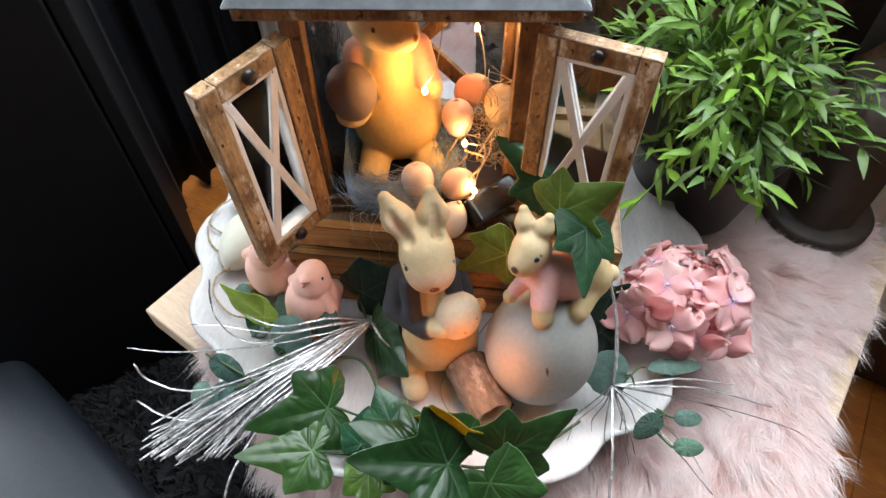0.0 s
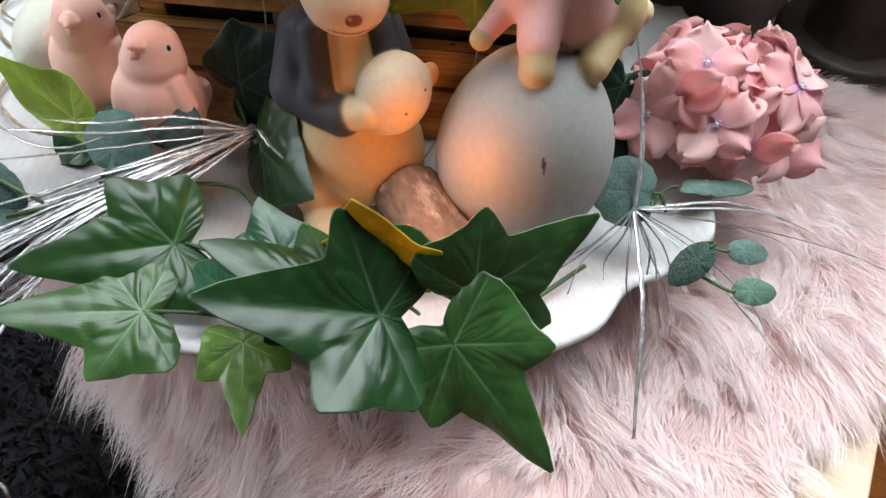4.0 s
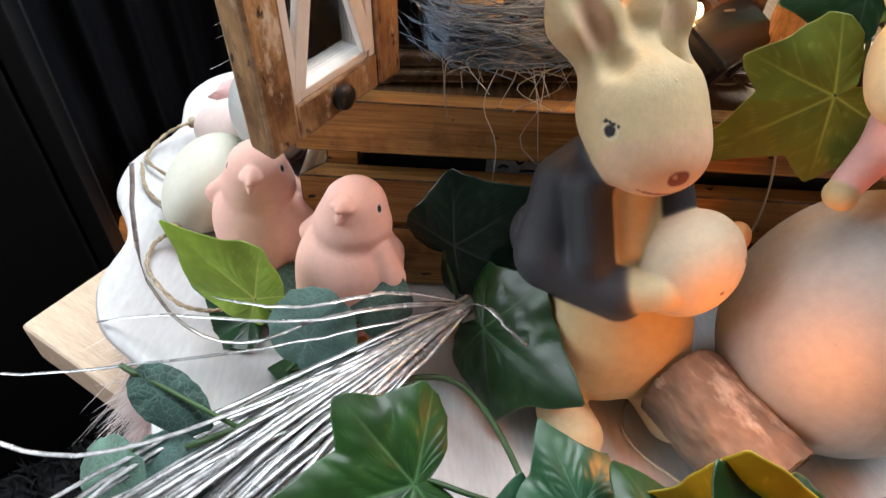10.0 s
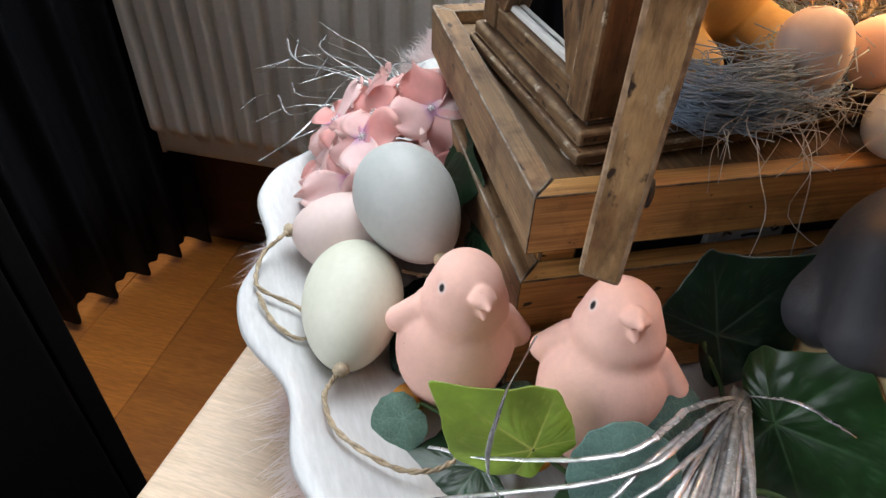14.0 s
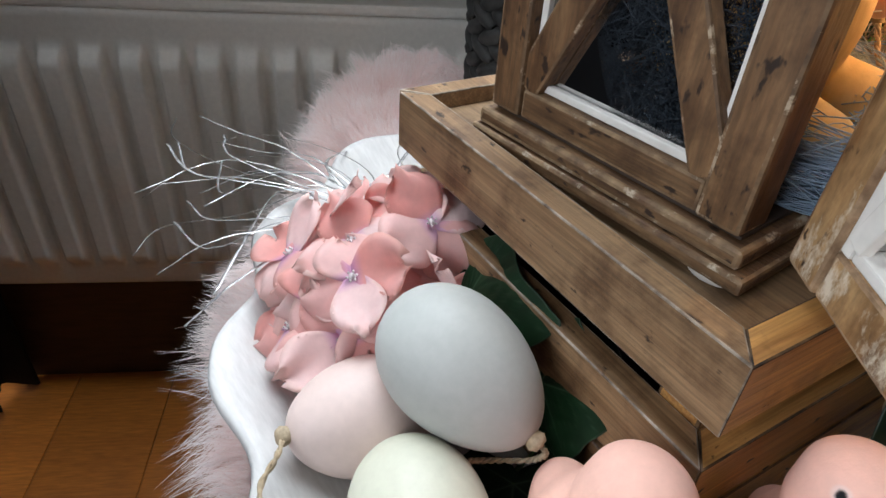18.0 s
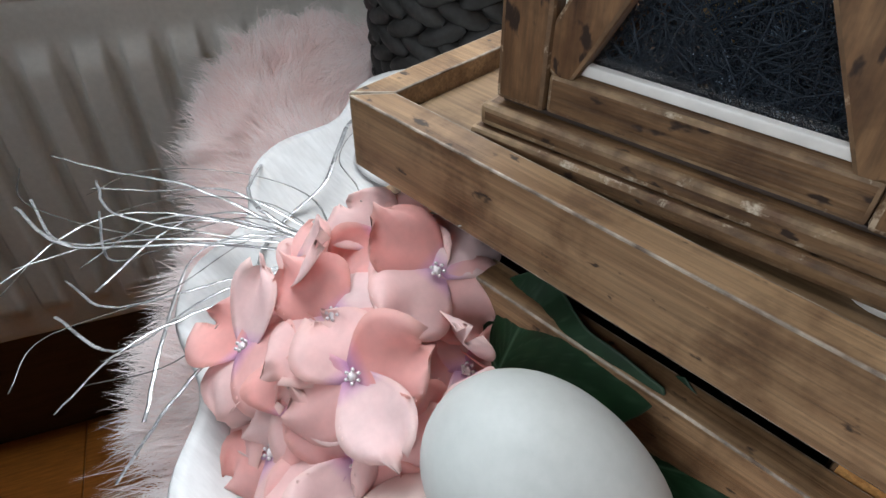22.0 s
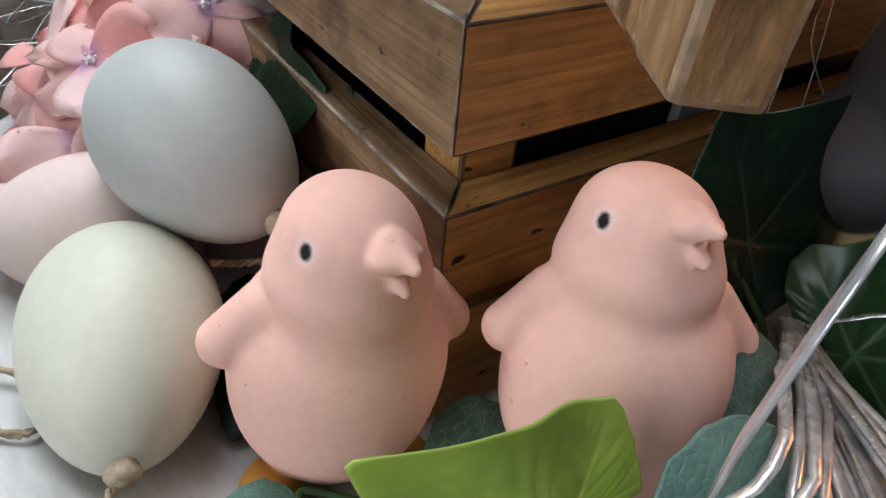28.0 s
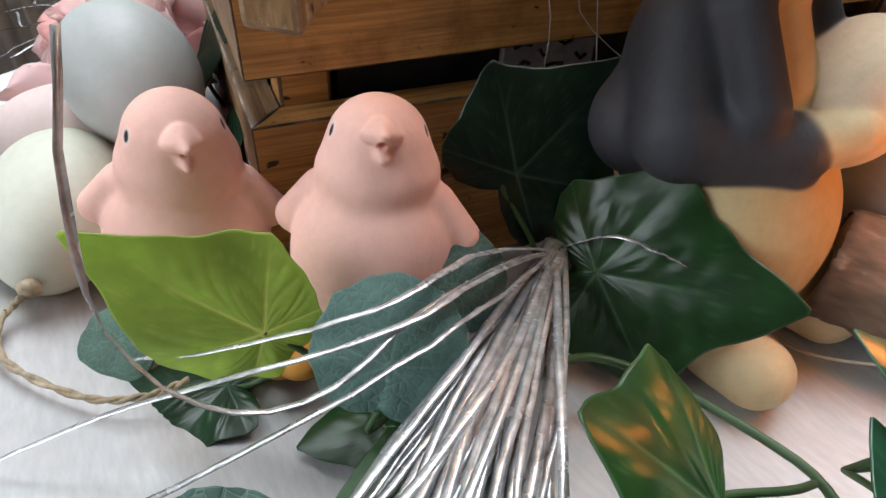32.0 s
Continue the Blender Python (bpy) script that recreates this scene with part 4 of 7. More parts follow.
def build_tray():
    """A round scalloped dish: foot, flared underside, wavy lip, hollow."""
    n = 256
    prof = [(0.0, 0.428), (0.55, 0.428), (0.60, 0.430), (0.68, 0.446), (0.86, 0.466), (0.965, 0.480), (0.992, 0.4835), (1.0, 0.4868), (0.994, 0.4892), (0.978, 0.4886), (0.955, 0.4850), (0.92, 0.4805), (0.87, 0.4745), (0.80, 0.4680), (0.72, 0.4642), (0.5, 0.463), (0.0, 0.463)]
    verts, faces, rings = [], [], []
    for r, z in prof:
        if r == 0:
            rings.append([len(verts)])
            verts.append((0, 0, z))
            continue
        rings.append(range(len(verts), len(verts) + n))
        wav = max(0.0, (r - 0.55) / 0.45) ** 1.5
        for i in range(n):
            a = 2 * math.pi * i / n
            R = r * (0.214 + (tray_edge(a) - 0.214) * wav)
            zz = z + (0.0016 * math.cos(16 * a) * wav if r > 0.7 else 0) - (0.0012 * abs(math.sin(8 * a)) ** 6 if 0.8 < r < 0.97 and z > 0.476 else 0)
            verts.append((R * math.cos(a), R * math.sin(a), zz))
    for p, q in zip(rings, rings[1:]):
        for i in range(n):
            j = (i + 1) % n
            if len(p) == 1:
                faces.append((p[0], q[j], q[i]))
            elif len(q) == 1:
                faces.append((p[i], p[j], q[0]))
            else:
                faces.append((p[i], p[j], q[j], q[i]))
    dish = single("tray", from_arrays("tray", verts, faces), M["tray"], pose(TRAY[0], TRAY[1], 0), "round white-washed dish with a scalloped wavy rim", "tray")
    a0, turns = radians(100.5), []
    for t in np.linspace(0, 9.6, 60):
        x, y = 0.184 * math.cos(a0) + (0.0012 + 0.0016 * t) * math.cos(t + a0), 0.184 * math.sin(a0) + (0.0012 + 0.0016 * t) * math.sin(t + a0)
        turns.append((x, y, 0.4648 + 0.36 * max(0.0, math.hypot(x, y) - 0.156)))
    part("scroll_relief", tube("scroll_relief", turns, 0.0020, 8), M["tray"], dish, "raised scroll")


# ---- crate and lantern ----
CR = pose(-0.1245, 0.309, 0.473, 0, 0, -6.5)


def slat(length, z0, z1, m):
    """A mitred slat: its outer face is full length, its inner one shorter by the thickness at both ends."""
    B, j = 0.009, [random.uniform(-0.0005, 0.0005) for i in range(8)]
    bm = bmesh.new()
    v = [bm.verts.new((x, y, z)) for x, y, z in ((j[0] * 0.4, 0, z0 + j[1]), (length + j[0] * 0.4, 0, z0 + j[2]), (length - B - 0.0002, B, z0 + j[3]), (B + 0.0002, B, z0 + j[4]),
                                               (j[0] * 0.4, 0, z1 + j[5]), (length + j[0] * 0.4, 0, z1 + j[6]), (length - B - 0.0002, B, z1 + j[7]), (B + 0.0002, B, z1 + j[1]))]
    for f in ((3, 2, 1, 0), (4, 5, 6, 7), (0, 1, 5, 4), (1, 2, 6, 5), (2, 3, 7, 6), (3, 0, 4, 7)):
        bm.faces.new([v[i] for i in f])
    for f in bmesh.ops.bevel(bm, geom=list(bm.edges), offset=0.00055, segments=2, affect="EDGES", profile=0.6)["faces"]:
        f.material_index = 1
    bm.transform(m)
    return bm


def build_crate():
    W, D, B = 0.257, 0.160, 0.009
    cr = thing("wooden_crate", CR, "rustic brown wooden slatted crate with a lid board", "crate")
    for z0, z1 in ((-0.0085, 0.0265), (0.029, 0.0525), (0.065, 0.088)):
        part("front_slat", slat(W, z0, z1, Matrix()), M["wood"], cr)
        # Back slat takes the darker side wood: shade put in by colour.
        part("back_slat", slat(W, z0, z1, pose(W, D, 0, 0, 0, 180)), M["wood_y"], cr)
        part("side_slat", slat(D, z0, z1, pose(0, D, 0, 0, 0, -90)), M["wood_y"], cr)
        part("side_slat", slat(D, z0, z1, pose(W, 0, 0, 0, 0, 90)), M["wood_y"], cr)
    for x in (B + 0.0005, W - B - 0.0145):
        for y in (B + 0.0005, D - B - 0.0145):
            part("corner_post", box(x, x + 0.014, y, y + 0.014, -0.0098, 0.078, 0.001), M["wood"], cr)
    part("lid_board", box(B + 0.0005, W - B - 0.0005, B + 0.0005, D - B - 0.0005, 0.0785, 0.082, 0.0005), M["lid"], cr, "bare hardboard lid")
    part("lining", box(0.026, W - 0.026, B + 0.006, D - B - 0.006, 0.003, 0.077, 0.004), M["lining"], cr, "black crumpled lining")
    card = part("printed_card", box(0.076, 0.108, 0.0105, 0.0135, 0.030, 0.064, 0.0004), M["card"], cr, "white card greyed for the crate's shade, with a black printed pattern")
    for x, z, dx, dz in ((0.079, 0.060, 0.006, 0.001), (0.088, 0.0585, 0.003, -0.002), (0.094, 0.061, 0.005, -0.0015), (0.081, 0.054, 0.004, 0.0015), (0.090, 0.053, 0.007, 0.0005), (0.101, 0.056, 0.004, -0.002), (0.083, 0.048, 0.005, -0.001), (0.096, 0.047, 0.006, 0.001)):
        part("print_mark", tube("print_mark", [(x, 0.0102, z), (x + dx * 0.5, 0.0102, z + dz), (x + dx, 0.0102, z + dz * 0.4)], 0.0006, 5), M["black"], card)


LN = pose(-0.0195, 0.332, 0.5568, 0, 0, -0.5)


def door_frame(door, w, h, th, outer):
    """Rails, stiles, a cross, glass and two turn knobs; hinge at x = 0."""
    b = 0.0125
    for s in (-1, 1):
        part("white_bead", box(b + 0.0001, b + 0.0035, -th / 2 + 0.001, th / 2 - 0.001, b, h - b, 0.0006), M["white"], door) if s < 0 else \
            part("white_bead", box(w - b - 0.0035, w - b - 0.0001, -th / 2 + 0.001, th / 2 - 0.001, b, h - b, 0.0006), M["white"], door)
        part("white_bead", box(b + 0.0036, w - b - 0.0036, -th / 2 + 0.0015, th / 2 - 0.0015, b if s < 0 else h - b - 0.003, b + 0.003 if s < 0 else h - b, 0.0006), M["white"], door)
    for y in (-0.0032, 0.0032):
        part("cross_bar", bar((b + 0.003, y, b + 0.003), (w - b - 0.003, y, h - b - 0.003), 0.0055, 0.003, (0, 1, 0), 0.0006), M["white"], door)
        part("cross_bar", bar((w - b - 0.003, y * 0.98, b + 0.003), (b + 0.003, y * 0.98, h - b - 0.003), 0.0055, 0.0029, (0, 1, 0), 0.0006), M["white"], door)
    g = part("pane", box(b, w - b, -0.0008, 0.0008, b, h - b, 0), M["glass"], door)
    g.visible_shadow = False
    for z in (b * 0.5, h - b * 0.5):
        k = part("knob", from_arrays("knob", *lathe([(0, 0), (0.0042, 0), (0.0048, 0.0012), (0.004, 0.003), (0.0018, 0.0036), (0, 0.0037)], 20)), M["knob"], door, "dark metal turn knob")
        k.matrix_local = Matrix.Translation((w * 0.5, outer * th / 2, z)) @ Matrix.Rotation(radians(90 * outer * -1), 4, "X")
        r = part("rivet", from_arrays("rivet", *lathe([(0, 0.0036), (0.0011, 0.0036), (0.0009, 0.0046), (0, 0.0048)], 10)), M["white"], door, "bright rivet")
        r.matrix_local = k.matrix_local


def build_lantern():
    hw, D, H = 0.078, 0.094, 0.172
    ln = thing("lantern", LN, "weathered wooden lantern with zinc roof and open glazed doors", "lantern")
    for x, y in ((-hw + 0.006, 0.004), (-hw + 0.006, D - 0.006), (hw - 0.006, 0.004), (hw - 0.006, D - 0.006)):
        part("felt_pad", from_arrays("felt_pad", *lathe([(0, -0.0018), (0.0085, -0.0018), (0.009, -0.001), (0.009, 0.0004), (0, 0.0004)], 24)), M["white"], ln, "white felt pad", Matrix.Translation((x, y, 0.0002)))
    part("plinth", box(-hw - 0.004, hw + 0.004, -0.007, D + 0.0045, 0.0005, 0.0052, 0.0012, 2), M["brownwood_y"], ln)
    part("base_moulding", box(-hw - 0.0024, hw + 0.0024, -0.0036, D + 0.0030, 0.0054, 0.0112, 0.0018, 3), M["brownwood_y"], ln)
    # The board's dark colour paints in the dimness behind the side glass.
    part("inner_floor", box(-hw + 0.002, hw - 0.002, 0.0, D - 0.001, 0.0114, 0.0127, 0.0004), M["bark_dark"], ln, "floor board darkened for the lantern's dim inside")
    b = 0.013
    for x in (-hw, hw - b):
        for y in (0, D - b):
            part("post", box(x, x + b, y, y + b, 0.0128, H, 0.0012), M["brownwood"], ln)
    for sx in (-1, 1):
        x0 = -hw + 0.001 if sx < 0 else hw - b + 0.001
        x1 = x0 + b - 0.002
        part("side_rail", box(x0, x1, b + 0.0002, D - b - 0.0002, 0.0128, 0.0222, 0.001), M["brownwood_y"], ln)
        part("side_rail", box(x0, x1, b + 0.0002, D - b - 0.0002, H - 0.014, H, 0.001), M["brownwood_y"], ln)
        xm = (x0 + x1) / 2
        for y0, y1 in ((b, D - b), (D - b, b)):
            part("cross_bar", bar((xm + sx * 0.0022, y0, 0.0222), (xm + sx * 0.0022, y1, H - 0.014), 0.011, 0.006, (1, 0, 0), 0.001), M["brownwood"], ln)
        xo = xm + sx * 0.0012
        for y0, y1, z0, z1 in ((b + 0.0002, D - b - 0.0002, 0.0224, 0.0250), (b + 0.0002, b + 0.0028, 0.0252, H - 0.0170), (D - b - 0.0028, D - b - 0.0002, 0.0252, H - 0.0170), (b + 0.0002, D - b - 0.0002, H - 0.0168, H - 0.0142)):
            part("white_bead", box(xo - 0.0012, xo + 0.0012, y0, y1, z0, z1, 0.0005), M["white"], ln)
        g = part("pane", box(xm - sx * 0.0012, xm - sx * 0.0004, b + 0.0002, D - b - 0.0002, 0.0224, H - 0.0142, 0), M["glass"], ln)
        g.visible_shadow = False
    part("back_rail", box(-hw + b, hw - b, D - b + 0.002, D - 0.002, 0.0128, 0.0222, 0.001), M["brownwood"], ln)
    part("back_rail", box(-hw + b, hw - b, D - b + 0.002, D - 0.002, H - 0.014, H, 0.001), M["brownwood"], ln)
    for x0, x1 in ((-hw + b, hw - b), (hw - b, -hw + b)):
        part("cross_bar", bar((x0, D - b / 2 - 0.003, 0.0222), (x1, D - b / 2 - 0.003, H - 0.014), 0.011, 0.006, (0, 1, 0), 0.001), M["brownwood"], ln)
    g = part("pane", box(-hw + b, hw - b, D - 0.005, D - 0.0035, 0.0225, H - 0.014, 0), M["glass"], ln)
    g.visible_shadow = False
    part("front_rail", box(-hw + b, hw - b, 0.001, b - 0.001, H - 0.01, H, 0.001), M["brownwood"], ln)
    part("roof_board", box(-hw - 0.018, hw + 0.018, -0.022, D + 0.02, H + 0.0003, H + 0.009, 0.0015), M["worn"], ln)
    bm = bmesh.new()
    lo = [bm.verts.new(p) for p in ((-hw - 0.022, -0.026, H + 0.0095), (hw + 0.022, -0.026, H + 0.0095), (hw + 0.022, D + 0.024, H + 0.0095), (-hw - 0.022, D + 0.024, H + 0.0095))]
    up = [bm.verts.new(p) for p in ((-0.03, D / 2 - 0.02, H + 0.075), (0.03, D / 2 - 0.02, H + 0.075), (0.03, D / 2 + 0.02, H + 0.075), (-0.03, D / 2 + 0.02, H + 0.075))]
    for i in range(4):
        bm.faces.new((lo[i], lo[(i + 1) % 4], up[(i + 1) % 4], up[i]))
    bm.faces.new(up)
    bm.faces.new(lo[::-1])
    bmesh.ops.bevel(bm, geom=list(bm.edges), offset=0.001, segments=2, affect="EDGES")
    part("roof", bm, M["zinc"], ln, "grey zinc hipped roof")
    part("handle_ring", tube("handle_ring", [(0.022 * math.cos(a), D / 2, H + 0.095 + 0.022 * math.sin(a)) for a in np.linspace(0, 2 * math.pi, 33)], 0.0018, 8), M["knob"], ln)
    for name, x, ang, w, outer in (("door", -0.0675, 180 + 53, 0.0655, 1), ("door", 0.0755, -23, 0.071, -1)):
        bm, fb, h, th = bmesh.new(), 0.0125, 0.152, 0.011
        box(0, fb, -th / 2, th / 2, 0, h, 0.0012, 2, 0.0003, bm)
        box(w - fb, w, -th / 2, th / 2, 0, h, 0.0012, 2, 0.0003, bm)
        box(fb + 0.0002, w - fb - 0.0002, -th / 2 + 0.0004, th / 2 - 0.0004, 0, fb, 0.001, 2, 0.0003, bm)
        box(fb + 0.0002, w - fb - 0.0002, -th / 2 + 0.0004, th / 2 - 0.0004, h - fb, h, 0.001, 2, 0.0003, bm)
        d = part(name, bm, M["worn"], ln, "open glazed door with peeling white paint")
        d.matrix_local = pose(x, -0.0135 if x < 0 else -0.0110, 0.0110, 0, 0, ang) @ pose(0, 0, 0, 0, 2.2 if x < 0 else 0, 0)
        door_frame(d, w, h, th, outer)


build_radiator()
build_curtain()
build_cabinet()
build_ottoman()
build_table()
build_tray()
build_crate()
build_lantern()


# ---- figures ----
PINK, CREAM, PALE, COAT, ROSE, BLACK = (0.88, 0.52, 0.43), (0.54, 0.40, 0.205), (0.62, 0.475, 0.275), (0.042, 0.043, 0.050), (0.78, 0.44, 0.40), (0.012, 0.012, 0.014)
BASE = 0.463                     # inside of the dish


def chick_mesh():
    p = [ell((0, 0.001, 0.0262), (0.0214, 0.0216, 0.0272), col=PINK, k=0.010),
         ell((0, 0.0005, 0.0375), (0.0184, 0.0176, 0.0150), col=PINK, k=0.008),
         ell((0, 0.0022, 0.0600), (0.0123, 0.0136, 0.0116), col=PINK, k=0.0050),
         ell((0, 0.0014, 0.0535), (0.0151, 0.0151, 0.0106), col=PINK, k=0.0030),
         ell((0.0070, 0.0212, 0.0270), (0.009, 0.009, 0.006), (35, 0, -18), PINK, 0.008)]
    for s in (-1, 1):
        p.append(cap((s * 0.0134, 0.0010 - s * 0.0043, 0.0465), (s * 0.0203, 0.0010 - s * 0.0069, 0.0385), 0.0056, 0.0050, PINK, 0.0016))
        p.append(ell((s * 0.0143 - 0.0040, -0.0124 - s * 0.0046, 0.0045), (0.0066, 0.0090, 0.0045), (0, 0, s * 12 - 18), (0.50, 0.23, 0.045), 0.001))
        p.append(ell((s * 0.0176 - 0.0048, -0.0147 - s * 0.0057, 0.0043), (0.0030, 0.0076, 0.0040), (0, 0, s * 20 - 18), (0.50, 0.23, 0.045), 0.001))
    p += [cap((0, -0.0082, 0.0668), (0, -0.0144, 0.0678), 0.0035, 0.0010, PINK, 0.0013), ell((0, -0.0096, 0.0666), (0.0048, 0.0030, 0.0022), col=PINK, k=0.0014), cap((0, -0.0082, 0.0632), (0, -0.0134, 0.0622), 0.0028, 0.0011, PINK, 0.0012)]
    cut = [cap((-0.0060, -0.0146, 0.0653), (0.0060, -0.0146, 0.0653), 0.0013, 0.0013, PINK, 0.0005), cap((0, -0.0112, 0.0650), (0, -0.0170, 0.0652), 0.0008, 0.0022, PINK, 0.0005)]
    cut += [ell((s * 0.0138, -0.0010, 0.0648), (0.0022, 0.0028, 0.0022), col=PINK, k=0.002) for s in (-1, 1)]
    spots = [((s * 0.0116, -0.0010, 0.0648), 0.0025, (0.86, 0.60, 0.54)) for s in (-1, 1)] + [((s * 0.0118, -0.0010, z), 0.0016, BLACK) for s in (-1, 1) for z in (0.0645, 0.0652)]
    return figure("chick_figurine", p, 0.00043, cut, spots)


chick = single("chick_figurine", chick_mesh(), M["chick"], pose(-0.1460, 0.3188, 0.4656, 7.5, 4, -1), "matt pink terracotta chick figurine beside pastel eggs", "figurine", "pair of chicks")
c2 = copy_thing(chick, pose(-0.1078, 0.2745, 0.4702, -8.5, 3, -21))
tagged(c2, "matt pink terracotta chick figurine in front of the crate")


def rabbit_mesh():
    p = [ell((0.002, -0.014, 0.0350), (0.0320, 0.0300, 0.0355), col=CREAM, k=0.01),
         ell((-0.002, 0.004, 0.078), (0.0225, 0.0190, 0.0290), col=COAT, k=0.003),
         ell((-0.006, 0.010, 0.060), (0.0240, 0.0185, 0.0170), col=COAT, k=0.004),
         cap((0, -0.004, 0.095), (0, -0.013, 0.076), 0.0105, 0.0125, CREAM, 0.002),
         cap((-0.018, 0.003, 0.090), (-0.0235, -0.006, 0.068), 0.0100, 0.0112, COAT, 0.005),
         cap((-0.0235, -0.008, 0.066), (-0.0065, -0.028, 0.066), 0.0108, 0.0088, COAT, 0.004),
         cap((0.018, 0.003, 0.090), (0.024, -0.006, 0.072), 0.009, 0.009, COAT, 0.005),
         cap((-0.003, -0.030, 0.068), (0.004, -0.036, 0.072), 0.0072, 0.0065, PALE, 0.0015),
         cap((-0.0150, -0.0085, 0.0965), (-0.0150, -0.0205, 0.0770), 0.0064, 0.0064, COAT, 0.0040),
         cap((0.0150, -0.0085, 0.0965), (0.0170, -0.0160, 0.0850), 0.0064, 0.0060, COAT, 0.0040),
         ell((-0.0008, -0.0032, 0.1208), (0.0190, 0.0198, 0.0202), col=PALE, k=0.005),
         ell((0.0, -0.0158, 0.1132), (0.0162, 0.0136, 0.0128), col=(0.66, 0.45, 0.29), k=0.008),
         ell((0.0165, -0.0285, 0.0750), (0.0162, 0.0162, 0.0195), (0, 26, 0), (0.66, 0.52, 0.36), 0.0010),
         ell((0.0325, -0.027, 0.0820), (0.0042, 0.0050, 0.0058), (0, 20, 0), (0.50, 0.24, 0.08), 0.001),
         cap((-0.0195, -0.016, 0.034), (-0.0225, -0.030, 0.020), 0.0135, 0.0105, CREAM, 0.004),
         cap((0.0185, -0.020, 0.030), (0.0200, -0.032, 0.020), 0.0145, 0.0120, CREAM, 0.010),
         cap((-0.0200, -0.036, 0.0105), (-0.0195, -0.047, 0.0105), 0.0098, 0.0102, PALE, 0.003),
         cap((0.0185, -0.036, 0.0105), (0.0200, -0.048, 0.0105), 0.0095, 0.0100, PALE, 0.004),
         ell((0, 0.022, 0.03), (0.010, 0.010, 0.010), col=PALE, k=0.004)]
    for x, tx in ((-0.0095, -0.0240), (0.0040, 0.0060)):
        p.append(cap((x, 0.004, 0.131), ((x + tx) / 2 + (0.0015 if x > 0 else -0.001), 0.012, 0.144), 0.0080, 0.0104, PALE, 0.006))
        p.append(cap(((x + tx) / 2 + (0.0015 if x > 0 else -0.001), 0.012, 0.144), (tx, 0.0195, 0.1570), 0.0104, 0.0044, PALE, 0.003))
    cuts = [cap((-0.0130, -0.0036, 0.1370), (-0.0228, 0.0068, 0.1530), 0.0040, 0.0028, PALE, 0.004),
            cap((0.0060, -0.0036, 0.1370), (0.0068, 0.0068, 0.1530), 0.0040, 0.0028, PALE, 0.004),
            cap((-0.008, -0.0293, 0.1065), (0.008, -0.0293, 0.1065), 0.0006, 0.0006, PALE, 0.0008)]
    brown = (0.20, 0.055, 0.035)
    # The last, paler spot paints a small glint on the nose.
    spots = [((-0.0008, -0.0292, 0.1132), 0.0026, brown), ((0.0008, -0.0292, 0.1132), 0.0026, brown), ((-0.0015, -0.0290, 0.1142), 0.0009, (0.45, 0.25, 0.2))]
    for s in (-1, 1):
        spots += [((s * 0.0164, -0.0150, 0.1222), 0.0028, (0.70, 0.58, 0.40)), ((s * 0.0168, -0.0150, 0.1224), 0.0019, BLACK)]
        spots += [((s * (0.0150 + 0.0007 * i), -0.0162 + 0.0012 * i, 0.1246 - 0.00015 * (i - 1.5) ** 2), 0.0007, BLACK) for i in range(4)]
    spots += [((-0.0165, 0.002, 0.1430), 0.0050, (0.70, 0.46, 0.30)), ((-0.0195, 0.005, 0.1480), 0.0042, (0.70, 0.46, 0.30)), ((0.0062, 0.003, 0.146), 0.0044, (0.70, 0.50, 0.33))]
    spots += [((0.0016 * i - 0.0120, -0.0158 - 0.0136 * math.sqrt(max(0.05, 1 - ((0.0016 * i - 0.0120) / 0.0168) ** 2 - 0.30)), 0.1062 + 0.00022 * (i - 7.5) ** 2 * 0.3), 0.0011, (0.25, 0.11, 0.05)) for i in range(16)]
    spots += [((0.0185, -0.0447, 0.077), 0.0009, (0.2, 0.1, 0.06)), ((0.028, -0.039, 0.084), 0.0009, (0.2, 0.1, 0.06))]
    return figure("rabbit_figurine", p, 0.00064, cuts, spots)


single("rabbit_figurine", rabbit_mesh(), M["paint"], pose(-0.0110, 0.2660, BASE + 0.0005, 0, 0, 11), "cream terracotta rabbit in a grey jacket holding an egg", "figurine")


